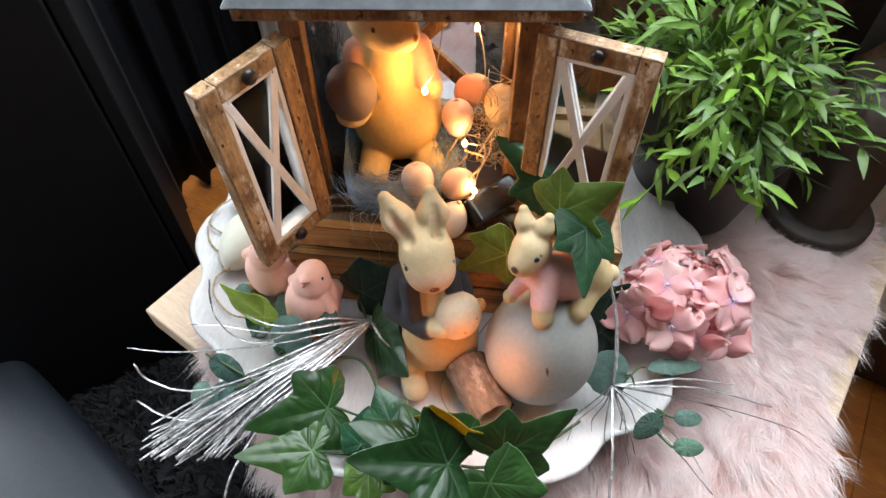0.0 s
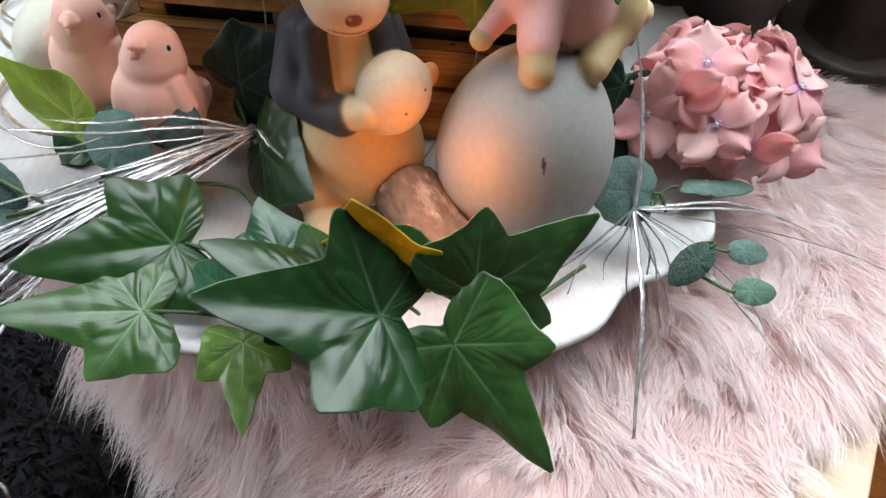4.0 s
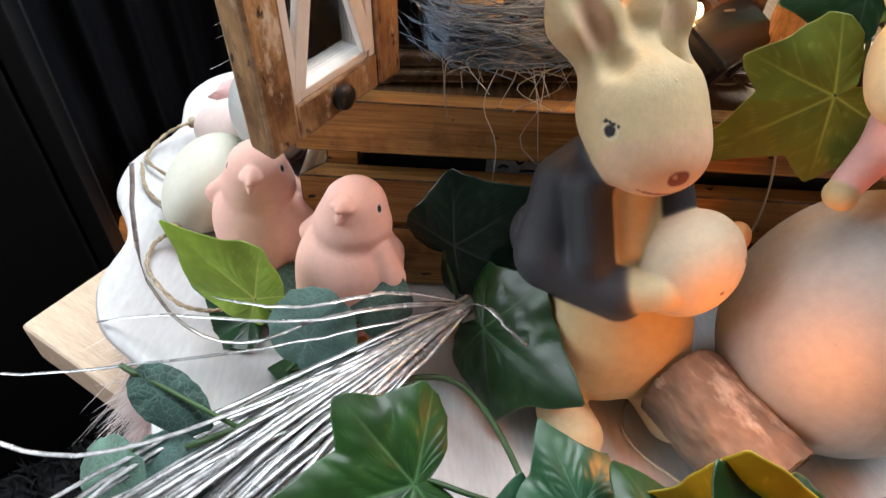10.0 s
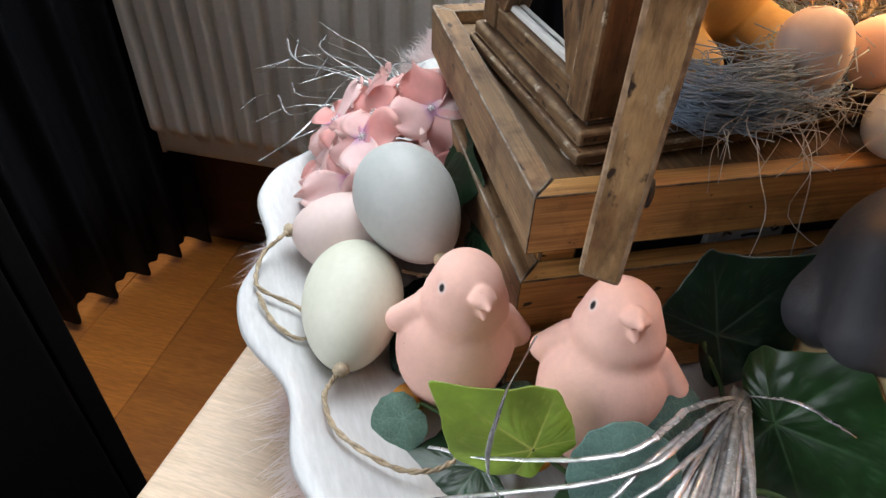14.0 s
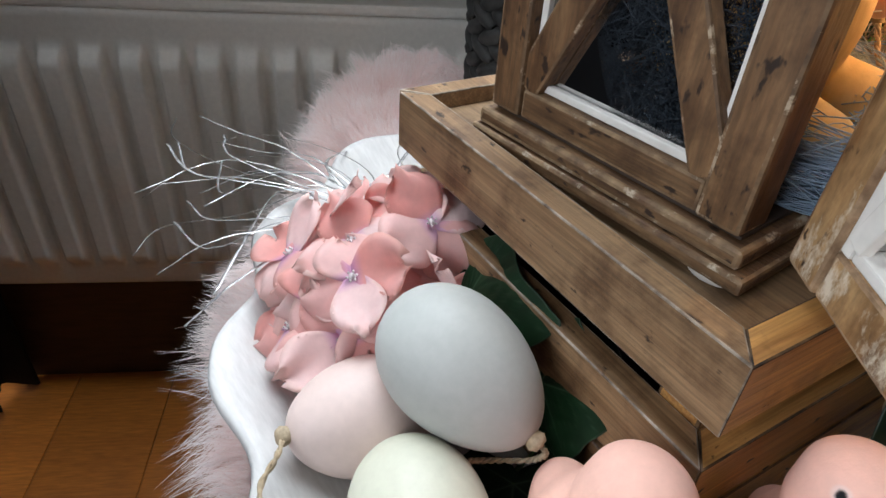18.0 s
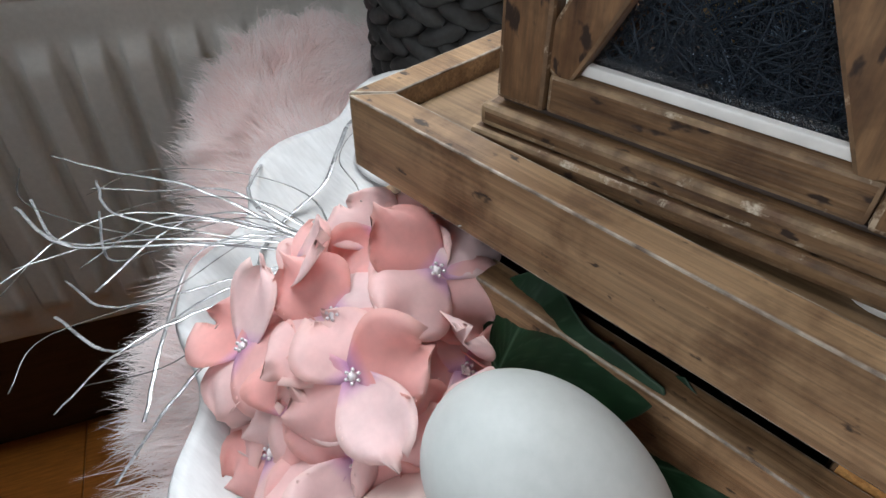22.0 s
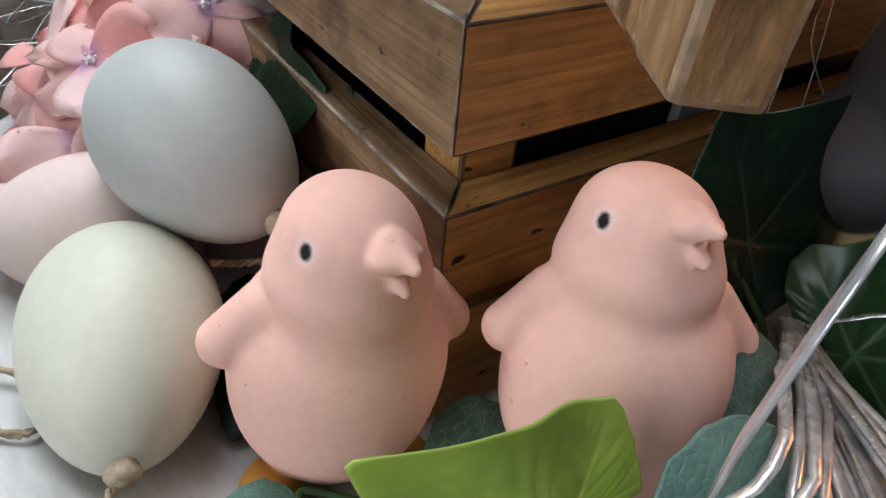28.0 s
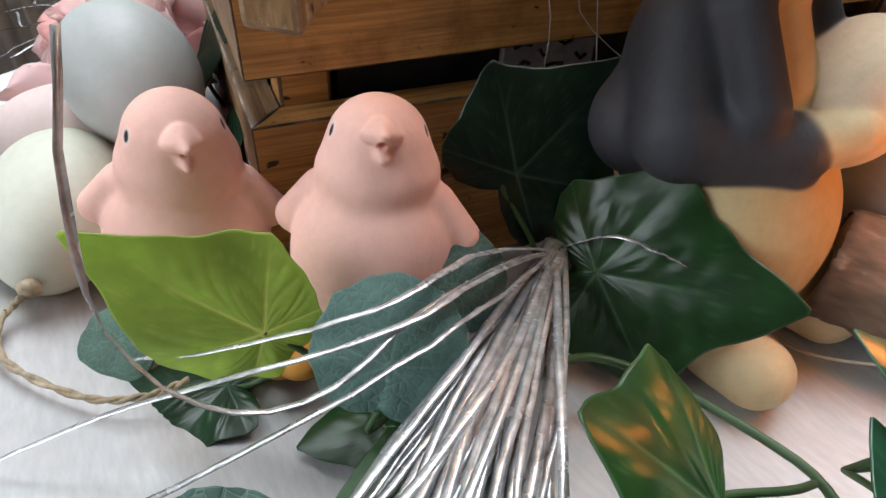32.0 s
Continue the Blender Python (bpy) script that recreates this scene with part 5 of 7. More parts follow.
def egg_bunny_mesh():
    """A bunny in a pink coat lying on a large grey egg; one ornament."""
    EG = (0.315, 0.305, 0.283)
    p = [ell((0.003, 0, 0.0460), (0.0400, 0.0400, 0.0460), col=EG, k=0.003),
         ell((0.003, 0, 0.0580), (0.0360, 0.0360, 0.0470), col=EG, k=0.012),
         ell((0.012, 0.016, 0.1170), (0.0215, 0.0165, 0.0180), (0, 14, 0), ROSE, 0.003),
         ell((-0.004, 0.014, 0.1250), (0.0135, 0.0125, 0.0135), col=ROSE, k=0.006),
         cap((-0.001, 0.009, 0.124), (-0.003, -0.0025, 0.1120), 0.0100, 0.0085, ROSE, 0.003),
         cap((-0.003, -0.0055, 0.1085), (-0.003, -0.0095, 0.1040), 0.0074, 0.0072, CREAM, 0.001),
         cap((-0.013, 0.013, 0.118), (-0.0212, 0.008, 0.1098), 0.0060, 0.0048, ROSE, 0.003),
         ell((-0.0240, 0.0055, 0.1072), (0.0048, 0.0052, 0.0044), col=CREAM, k=0.001),
         ell((0.031, 0.019, 0.1120), (0.0150, 0.0150, 0.0180), col=CREAM, k=0.002),
         cap((0.029, 0.008, 0.1075), (0.0220, -0.0035, 0.1015), 0.0080, 0.0068, CREAM, 0.003),
         ell((0.046, 0.023, 0.110), (0.006, 0.006, 0.006), col=PALE, k=0.002),
         ell((-0.0125, 0.0175, 0.1440), (0.0128, 0.0140, 0.0138), (0, 0, -36), PALE, 0.003),
         ell((-0.0185, 0.0100, 0.1385), (0.0090, 0.0096, 0.0090), (0, 0, -36), PALE, 0.006)]
    for a, b in (((-0.0165, 0.0225, 0.1520), (-0.0185, 0.0315, 0.1655)), ((-0.0080, 0.0200, 0.1520), (-0.0035, 0.0235, 0.1670))):
        mid = tuple((u + v) / 2 for u, v in zip(a, b))
        p += [cap(a, mid, 0.0048, 0.0062, PALE, 0.003), cap(mid, b, 0.0062, 0.0032, PALE, 0.002)]
    spots = [((-0.0245, 0.0022, 0.1405), 0.0028, (0.10, 0.05, 0.035)), ((-0.0105, 0.0055, 0.1480), 0.0026, (0.7, 0.66, 0.55)), ((-0.0108, 0.0052, 0.1480), 0.0020, BLACK),
             ((-0.0085, 0.0070, 0.1500), 0.0010, BLACK), ((-0.0275, 0.0170, 0.1480), 0.0020, BLACK)]
    for i in range(3, 19):
        z = 0.0815 - 0.0008 * i
        y = max(0.040 * math.sqrt(1 - ((z - 0.046) / 0.046) ** 2), 0.036 * math.sqrt(1 - ((z - 0.058) / 0.047) ** 2))
        spots += [((0.00017 * i, -y - o, z), 0.0008, (0.05, 0.045, 0.04)) for o in (0.0010, 0.0018)]
    spots += [((-0.0265 + 0.0016 * i, 0.0040 - 0.001 * i, 0.1322), 0.0006, (0.25, 0.12, 0.08)) for i in range(5)]
    return figure("bunny_egg_ornament", p, 0.0009, (), spots)


single("bunny_egg_ornament", egg_bunny_mesh(), M["paint"], pose(0.0690, 0.2310, BASE + 0.0005), "grey terracotta egg with a pink-coated bunny lying on top", "ornament")


def lantern_rabbit_mesh():
    c, d = (0.64, 0.44, 0.18), (0.66, 0.50, 0.26)
    p = [ell((0, 0, 0.040), (0.0345, 0.030, 0.040), col=c, k=0.01),
         ell((-0.004, 0.0, 0.083), (0.022, 0.020, 0.032), col=c, k=0.012),
         ell((-0.006, -0.004, 0.125), (0.0225, 0.024, 0.021), col=d, k=0.006),
         ell((0.006, -0.021, 0.121), (0.013, 0.013, 0.0115), col=d, k=0.008),
         cap((-0.024, 0.0, 0.096), (-0.030, -0.012, 0.070), 0.010, 0.0095, (0.60, 0.30, 0.22), 0.004),
         cap((0.018, 0.0, 0.098), (0.024, -0.014, 0.080), 0.009, 0.0085, (0.60, 0.30, 0.22), 0.004),
         ell((-0.030, -0.024, 0.080), (0.0175, 0.0165, 0.0215), (0, -8, 0), (0.19, 0.14, 0.12), 0.001),
         ell((-0.031, -0.023, 0.060), (0.012, 0.012, 0.008), col=d, k=0.003),
         ell((0.026, -0.018, 0.076), (0.008, 0.008, 0.008), col=d, k=0.003),
         cap((-0.018, -0.018, 0.014), (-0.021, -0.036, 0.0105), 0.012, 0.0115, d, 0.004),
         cap((0.020, -0.018, 0.014), (0.026, -0.034, 0.0105), 0.012, 0.0115, d, 0.004),
         cap((-0.014, 0.006, 0.138), (-0.022, 0.016, 0.150), 0.007, 0.006, d, 0.004),
         cap((0.002, 0.006, 0.138), (0.006, 0.016, 0.150), 0.007, 0.006, d, 0.004)]
    spots = [((0.0165, -0.0295, 0.1235), 0.0026, (0.2, 0.06, 0.04)), ((-0.0105, -0.0262, 0.1285), 0.0018, BLACK), ((0.020, -0.0135, 0.1285), 0.0018, BLACK)]
    return figure("seated_rabbit_figurine", p, 0.0011, (), spots)


single("seated_rabbit_figurine", lantern_rabbit_mesh(), M["paint"], pose(-0.0350, 0.3790, 0.569, 0, 0, 4), "seated cream terracotta rabbit inside the lantern", "figurine")


# ---- eggs and twine ----
def axis_pose(c, d):
    """A pose at c whose z axis lies along d."""
    return Matrix.Translation(c) @ Vector(d).normalized().to_track_quat("Z", "Y").to_matrix().to_4x4()


def twine(name, pts, r=0.00085, parent=None, label="rough jute twine", n=60):
    path = spline(pts, n)
    chunks = []
    for k in (0, 1):
        tw = path.copy()
        tang = np.gradient(path, axis=0)
        for i in range(len(path)):
            ph = i * 0.85 + k * math.pi
            t = Vector(tang[i]).normalized()
            s = t.cross(Vector((0.1, 0.2, 1))).normalized()
            u = s.cross(t)
            tw[i] = np.array(Vector(path[i]) + (s * math.cos(ph) + u * math.sin(ph)) * r * 0.55)
        chunks.append(tube_arrays(tw, r * 0.75, 5))
    return from_arrays(name, *join_arrays(chunks))


def decor_egg(c, d, colour, tint, w, h, label, loop=None):
    e = thing("decorative_egg", axis_pose(c, d), label, "egg", "pastel hanging eggs")
    part("shell", egg_mesh("shell", w, h, tint, colour, skew=0.13), M["egg"], e)
    part("knot", from_arrays("knot", *lathe([(0, h / 2 - 0.001), (0.0026, h / 2 - 0.0005), (0.0033, h / 2 + 0.0015), (0.0022, h / 2 + 0.0032), (0, h / 2 + 0.0035)], 12)), M["twine"], e, "jute knot")
    if loop:
        inv = e.matrix_world.inverted()
        part("twine_loop", twine("twine_loop", [inv @ Vector(q) for q in loop]), M["twine"], e, "thin jute twine")
    return e


decor_egg((-0.1446, 0.3756, 0.5144), (0.162, -0.960, -0.229), (0.47, 0.49, 0.47), (0.45, 0.44, 0.42), 0.0419, 0.0579, "pale blue-grey egg with a twine loop on the dish",
          [(-0.1398, 0.3465, 0.5075), (-0.1375, 0.3440, 0.5030), (-0.1385, 0.3480, 0.4960), (-0.1450, 0.3560, 0.4920), (-0.1520, 0.3600, 0.4925)])
decor_egg((-0.1754, 0.3496, 0.4891), (-0.342, -0.936, -0.080), (0.62, 0.62, 0.50), (0.64, 0.62, 0.52), 0.0402, 0.0596, "pale cream egg with a twine loop on the dish",
          [(-0.1860, 0.3205, 0.4862), (-0.1900, 0.3180, 0.4850), (-0.1940, 0.3110, 0.4850), (-0.1920, 0.2960, 0.4855), (-0.1780, 0.2800, 0.4830), (-0.1660, 0.2755, 0.4815), (-0.1560, 0.2780, 0.4790)])
decor_egg((-0.1682, 0.3949, 0.4882), (-0.972, 0.122, 0.203), (0.66, 0.50, 0.46), (0.68, 0.54, 0.50), 0.0388, 0.0492, "pale pink egg with a twine loop on the dish",
          [(-0.1932, 0.3975, 0.4940), (-0.1986, 0.3910, 0.4950), (-0.2058, 0.3863, 0.4925), (-0.2101, 0.3746, 0.4915), (-0.2089, 0.3665, 0.4905), (-0.1955, 0.3590, 0.4835), (-0.1920, 0.3480, 0.4820), (-0.1981, 0.3420, 0.4840), (-0.2066, 0.3501, 0.4880), (-0.2106, 0.3632, 0.4925)])


def small_egg(c, d, colour, loop=None):
    e = thing("small_egg", axis_pose(c, d), "small pastel egg in the lantern's nest", "egg", "small eggs in the lantern")
    part("shell", egg_mesh("shell", 0.0235, 0.0300, colour), M["egg"], e)
    part("knot", from_arrays("knot", *lathe([(0, 0.0145), (0.0018, 0.0148), (0.0022, 0.0160), (0, 0.0172)], 10)), M["twine"], e, "jute knot")
    if loop:
        inv = e.matrix_world.inverted()
        part("twine_loop", twine("twine_loop", [inv @ Vector(q) for q in loop], 0.0008), M["twine"], e, "thin jute twine")


small_egg((-0.0185, 0.3255, 0.5890), (0.1, -0.3, -1), (0.62, 0.52, 0.48))
small_egg((0.0120, 0.3250, 0.5875), (0.5, -0.4, 0.7), (0.66, 0.46, 0.40), [(0.019, 0.319, 0.600), (0.026, 0.322, 0.606), (0.030, 0.335, 0.604), (0.020, 0.345, 0.600), (0.016, 0.340, 0.606)])
small_egg((0.0062, 0.3010, 0.5750), (0.3, 0.2, 0.8), (0.64, 0.58, 0.50))
small_egg((0.0110, 0.3640, 0.6160), (0.1, -0.2, -1), (0.62, 0.40, 0.34), [(0.011, 0.360, 0.600), (0.004, 0.352, 0.590), (0.010, 0.345, 0.586), (0.018, 0.350, 0.592), (0.014, 0.358, 0.602)])
small_egg((0.0220, 0.3840, 0.6270), (0.5, -0.2, 0.6), (0.52, 0.24, 0.18))
small_egg((0.0420, 0.3720, 0.6230), (-0.2, -0.3, -1), (0.50, 0.38, 0.26), [(0.040, 0.366, 0.607), (0.030, 0.355, 0.596), (0.026, 0.350, 0.588), (0.034, 0.352, 0.590), (0.038, 0.360, 0.600)])


def build_battery_box():
    b = thing("battery_box", pose(0.036, 0.3165, 0.578, 28, 0, 40), "glossy black battery box of the fairy lights", "battery box")
    part("case", box(-0.022, 0.022, -0.011, 0.011, -0.010, 0.010, 0.003, 3), M["black"], b, smooth=False)
    part("switch", box(-0.004, 0.004, -0.0125, -0.0112, -0.003, 0.003, 0.0005), M["knob"], b)


build_battery_box()


def build_nest():
    nest = thing("sisal_nest", pose(-0.043, 0.352, 0.569), "tangled nest of blue-grey sisal grass in the lantern", "nest")
    rng = np.random.default_rng(21)
    for kind, mat, count, r in (("sisal_fibre", "nest", 1000, 0.00026), ("pale_fibre", "nest_pale", 40, 0.00024)):
        chunks = []
        for s in range(count):
            a = rng.uniform(0, 2 * math.pi)
            rad = rng.uniform(0.030, 0.050)
            span = rng.uniform(0.6, 2.4)
            zz = abs(rng.normal(0.007, 0.006)) + 0.001
            pts = []
            wob = rng.uniform(-0.012, 0.012)
            for k in range(4):
                b = a + span * k / 3
                rr = rad + wob * (k - 1.5) / 1.5 + rng.normal(0, 0.0022)
                x, y = rr * 1.02 * math.cos(b), rr * 0.80 * math.sin(b)
                pts.append((min(max(x, -0.022 if y < -0.02 else -0.030), 0.075), min(max(y, -0.047), 0.05), max(0.001, zz + rng.normal(0, 0.0025) + (0.006 if y > 0 else 0))))
            chunks.append(tube_arrays(spline(pts, 9), r, 3))
        ob = part(kind, from_arrays(kind, *join_arrays(chunks)), M[mat], nest)
        tagged(ob, kind="stuff")
    chunks = []
    for s in range(130):
        a, rad, span = rng.uniform(-2.9, 0.2), rng.uniform(0.022, 0.052), rng.uniform(0.8, 2.6)
        zz = rng.uniform(0.003, 0.022)
        p = [(min(max(rad * 1.1 * math.cos(a + span * k / 4) + rng.normal(0.004, 0.004), -0.040), 0.060), max(rad * 0.85 * math.sin(a + span * k / 4) + rng.normal(0, 0.004), -0.058), max(0.0015, zz + rng.normal(0, 0.004))) for k in range(5)]
        chunks.append(tube_arrays(spline(p, 16), 0.00020, 3))
    tagged(part("long_fibre", from_arrays("long_fibre", *join_arrays(chunks)), M["nest"], nest), kind="stuff")
    chunks = []
    for s in range(34):
        x = rng.uniform(-0.018, 0.035)
        y0 = rng.uniform(-0.045, -0.035)
        p = [np.array((x, y0, rng.uniform(0.004, 0.012)))]
        dx, dy = rng.normal(0, 0.012), -abs(rng.normal(0.006, 0.004))
        p.append(p[0] + (dx, dy, rng.uniform(-0.004, 0.004)))
        p.append(p[1] + (rng.normal(0, 0.010), -0.003, -rng.uniform(0.002, 0.016)))
        p = [np.maximum(q, (-0.024, -1, -1)) for q in p]
        chunks.append(tube_arrays(spline(p, 9), 0.00016, 3))
    for s in range(3):
        x = rng.uniform(-0.02, 0.02)
        y = -0.048
        ln = rng.uniform(0.03, 0.055)
        p = [(x, -0.040, 0.004), (x + rng.normal(0, 0.004), -0.056, -0.004), (x + rng.normal(0, 0.008), -0.060, -0.02), (x + rng.normal(0, 0.010), -0.062, -ln)]
        chunks.append(tube_arrays(spline(p, 12), 0.0002, 3))
    tagged(part("loose_fibre", from_arrays("loose_fibre", *join_arrays(chunks)), M["nest_pale"], nest), kind="stuff")
    # Heap behind the side glass, coloured with the shaded sisal copy.
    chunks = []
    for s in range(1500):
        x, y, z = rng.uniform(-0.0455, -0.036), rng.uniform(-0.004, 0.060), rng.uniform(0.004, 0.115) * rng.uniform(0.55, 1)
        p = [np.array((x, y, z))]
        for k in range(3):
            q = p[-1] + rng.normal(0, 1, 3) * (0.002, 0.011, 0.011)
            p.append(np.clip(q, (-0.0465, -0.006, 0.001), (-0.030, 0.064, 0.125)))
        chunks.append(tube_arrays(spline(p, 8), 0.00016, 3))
    tagged(part("side_fibre", from_arrays("side_fibre", *join_arrays(chunks)), M["nest_shaded"], nest, "sisal heaped against the side glass"), kind="stuff")
    chunks = []
    for s in range(150):
        c = np.array((0.085, 0.02, 0.035)) + rng.normal(0, 1, 3) * (0.010, 0.010, 0.016)
        c[0] = min(c[0], 0.092)
        p = [c]
        for k in range(3):
            p.append(p[-1] + rng.normal(0, 0.007, 3))
            p[-1][0] = min(p[-1][0], 0.095)
            p[-1][2] = max(p[-1][2], 0.002)
        chunks.append(tube_arrays(spline(p, 8), 0.0003, 3))
    tagged(part("straw_tuft", from_arrays("straw_tuft", *join_arrays(chunks)), M["brush"], nest, "beige straw tuft"), kind="stuff")


build_nest()


def build_fairy_lights():
    f = thing("fairy_lights", pose(0, 0, 0), "string of glowing warm-white fairy lights on wire", "fairy lights")
    pts = [(0.040, 0.320, 0.590), (0.023, 0.3165, 0.592), (0.030, 0.335, 0.612), (0.016, 0.3485, 0.611), (0.030, 0.375, 0.640), (0.025, 0.410, 0.664), (0.005, 0.400, 0.690), (-0.004, 0.352, 0.672), (-0.012, 0.343, 0.661)]
    part("wire", tube("wire", spline(pts, 90), 0.00045, 5), M["wire"], f)
    for (x, y, z), watts in (((0.0225, 0.3130, 0.5925), 0.055), ((0.0160, 0.3455, 0.6085), 0.06), ((0.0250, 0.4080, 0.6630), 0.13), ((-0.0120, 0.3400, 0.6600), 0.20)):
        b = part("bulb", from_arrays("bulb", *egg_arrays(0.004, 0.006, 14, 10, 0.1)), M["bulb"], f, "glowing warm bulb", Matrix.Translation((x, y, z)))
        bulb_light("bulb_light", x, y - 0.003, z + 0.0055, watts)
    part("bulb", from_arrays("bulb", *egg_arrays(0.004, 0.006, 14, 10, 0.1)), M["bulb"], f, "glowing warm bulb", Matrix.Translation((0.0150, 0.1745, 0.5115)))
    bulb_light("bulb_light", 0.0215, 0.1850, 0.5400, 0.100, 0.008, (1.0, 0.29, 0.065))
    part("lead_wire", tube("lead_wire", spline([(0.045, 0.312, 0.567), (0.052, 0.290, 0.566), (0.050, 0.270, 0.53), (0.030, 0.262, 0.48), (0.000, 0.225, 0.470), (0.004, 0.190, 0.490), (0.0150, 0.1745, 0.5085)], 60), 0.0005, 5), M["wire"], f)


build_fairy_lights()


def build_log():
    a, b = Vector((0.0165, 0.2290, 0.4905)), Vector((0.0370, 0.1880, 0.4880))
    log = thing("log_piece", axis_pose(a, b - a), "short bark-covered log lying hollow end forward", "log")
    L, r, n, m = (b - a).length, 0.0165, 96, 40
    verts, faces = [], []
    for j in range(m + 1):
        for i in range(n):
            t = 2 * math.pi * i / n
            k = r * (1 + 0.06 * noise.noise((math.cos(t) * 2, math.sin(t) * 2, j * 0.14)) + 0.06 * noise.noise((math.cos(t) * 7, math.sin(t) * 7, j * 0.22)) + 0.03 * abs(noise.noise((math.cos(t) * 16, math.sin(t) * 16, j * 0.7))))
            k *= 0.93 if j in (0,) else 1
            verts.append((k * math.cos(t), k * math.sin(t), L * j / m + 0.001 * noise.noise((i * 0.7, j, 3))))
    for j in range(m):
        for i in range(n):
            q = (i + 1) % n
            faces.append((j * n + i, j * n + q, j * n + n + q, j * n + n + i))
    part("bark", from_arrays("bark", verts, faces), M["bark"], log)
    part("cut_end", from_arrays("cut_end", *lathe([(0.0158, L - 0.0010), (0.0150, L - 0.0004), (0.0105, L - 0.0012), (0.0098, L - 0.006), (0.006, L - 0.018), (0, L - 0.02)], 32)), M["cutwood"], log, "reddish hollow cut end")
    part("far_end", from_arrays("far_end", *lathe([(0.0, 0.0012), (0.0150, 0.0006)], 32)), M["cutwood"], log)


build_log()


# ---- leaves ----
def outline(keys, a):
    a = abs(a)
    for (a0, r0), (a1, r1) in zip(keys, keys[1:]):
        if a <= a1:
            p0 = np.array((r0 * math.sin(a0), r0 * math.cos(a0)))
            p1 = np.array((r1 * math.sin(a1), r1 * math.cos(a1)))
            d = np.array((math.sin(a), math.cos(a)))
            e = p1 - p0
            den = d[0] * e[1] - d[1] * e[0]
            return (p0[0] * e[1] - p0[1] * e[0]) / den if abs(den) > 1e-9 else r0
    return keys[-1][1]


IVY_SOFT = [(radians(a), r) for a, r in ((0, 1.0), (10, 0.84), (22, 0.70), (36, 0.635), (48, 0.66), (58, 0.70), (66, 0.64), (80, 0.54), (98, 0.50), (114, 0.50), (126, 0.47), (140, 0.38), (156, 0.25), (180, 0.145))]
KITE = [(radians(a), r) for a, r in ((0, 1.0), (20, 0.70), (38, 0.585), (58, 0.56), (64, 0.51), (100, 0.34), (140, 0.30), (180, 0.22))]
IVY = [(radians(a), r) for a, r in ((0, 1.0), (6, 0.84), (13, 0.67), (24, 0.53), (34, 0.455), (42, 0.505), (49, 0.575), (55, 0.625), (61, 0.58), (70, 0.515), (82, 0.475), (95, 0.49), (108, 0.51), (121, 0.48), (134, 0.39), (150, 0.25), (168, 0.15), (180, 0.12))]


def leaf_mesh(name, size, colour, vein, rim, seed, keys=IVY, veins=(0, 57, -57, 116, -116), fold=0.022, droop=0.06, n=216, rings=15, thick=0.0004, net=0.0, curl=0.0, crease=0.0, pucker=0.010):
    rng = np.random.default_rng(seed)
    ph = rng.uniform(0, 6.28, 6)
    top, col = [np.zeros(3)], [np.array(vein)]
    vr = [radians(v) for v in veins]
    spokes = []
    for i in range(n):
        a = -math.pi + 2 * math.pi * (i + 0.5) / n
        edge = outline(keys, a) * (1 + 0.012 * math.sin(9 * a + ph[3]) + 0.008 * math.sin(17 * a + ph[4]))
        spokes.append((a, edge, min(abs((a - v + math.pi) % (2 * math.pi) - math.pi) for v in vr)))
    base, bright, brim = np.array(colour), np.array(vein), np.array(rim)
    for k in range(1, rings + 1):
        t = (k / rings) ** 0.9 if k < rings - 1 else (0.978 if k == rings - 1 else 1.0)
        for a, edge, gap in spokes:
            r = edge * t
            x, y = r * math.sin(a), r * math.cos(a)
            z = fold * min(1, gap / 0.5) * t ** 0.8 * (1 - 0.35 * t) - droop * t * t * (0.55 + 0.45 * r) + 0.02 * math.sin(3 * a + ph[0]) * t * t + 0.016 * math.sin(7 * a + ph[1]) * t ** 3
            z += curl * x * x + crease * (math.sqrt(x * x + 0.0009) - 0.03)
            wave = (r * 5.1 - gap * 2.9 + 0.45 * math.sin(3 * a + ph[5]) + 0.3 * math.sin(7 * a + ph[2])) % 1
            z += pucker * math.sin(math.pi * wave) ** 0.7 * min(1, gap / 0.22) * min(1, (1.02 - t) * 4) * min(1, r * 3)
            top.append(np.array((x, y, z)) * size)
            near = gap * r
            w = max(0.0, 1 - near / (0.012 * (1.3 - 0.9 * t))) * (0.95 - 0.5 * t)
            side = max(0.0, 1 - min(wave, 1 - wave) / 0.07) * 0.30 * (gap < 0.5) * (t < 0.93)
            c = base * (1 + 0.16 * math.sin(5 * a + ph[2]) * t)
            m = min(1.0, max(w, side, net * (rng.uniform() < 0.3)))
            c = c * (1 - m) + bright * m
            if k == rings:
                c = c * 0.35 + brim * 0.65
            col.append(c)
    N = len(top)
    bot = [p - np.array((0, 0, thick)) for p in top]
    faces = []
    for i in range(n):
        j = (i + 1) % n
        faces += [(0, 1 + j, 1 + i), (N, N + 1 + i, N + 1 + j)]
        for k in range(rings - 1):
            a, b = 1 + k * n + i, 1 + k * n + j
            faces += [(a, b, b + n, a + n), (N + a + n, N + b + n, N + b, N + a)]
        a, b = 1 + (rings - 1) * n + i, 1 + (rings - 1) * n + j
        faces.append((a, b, N + b, N + a))
    return from_arrays(name, top + bot, faces, True, np.array(col + col))


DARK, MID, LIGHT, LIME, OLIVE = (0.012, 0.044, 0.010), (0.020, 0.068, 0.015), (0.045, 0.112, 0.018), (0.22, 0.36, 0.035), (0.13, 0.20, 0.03)


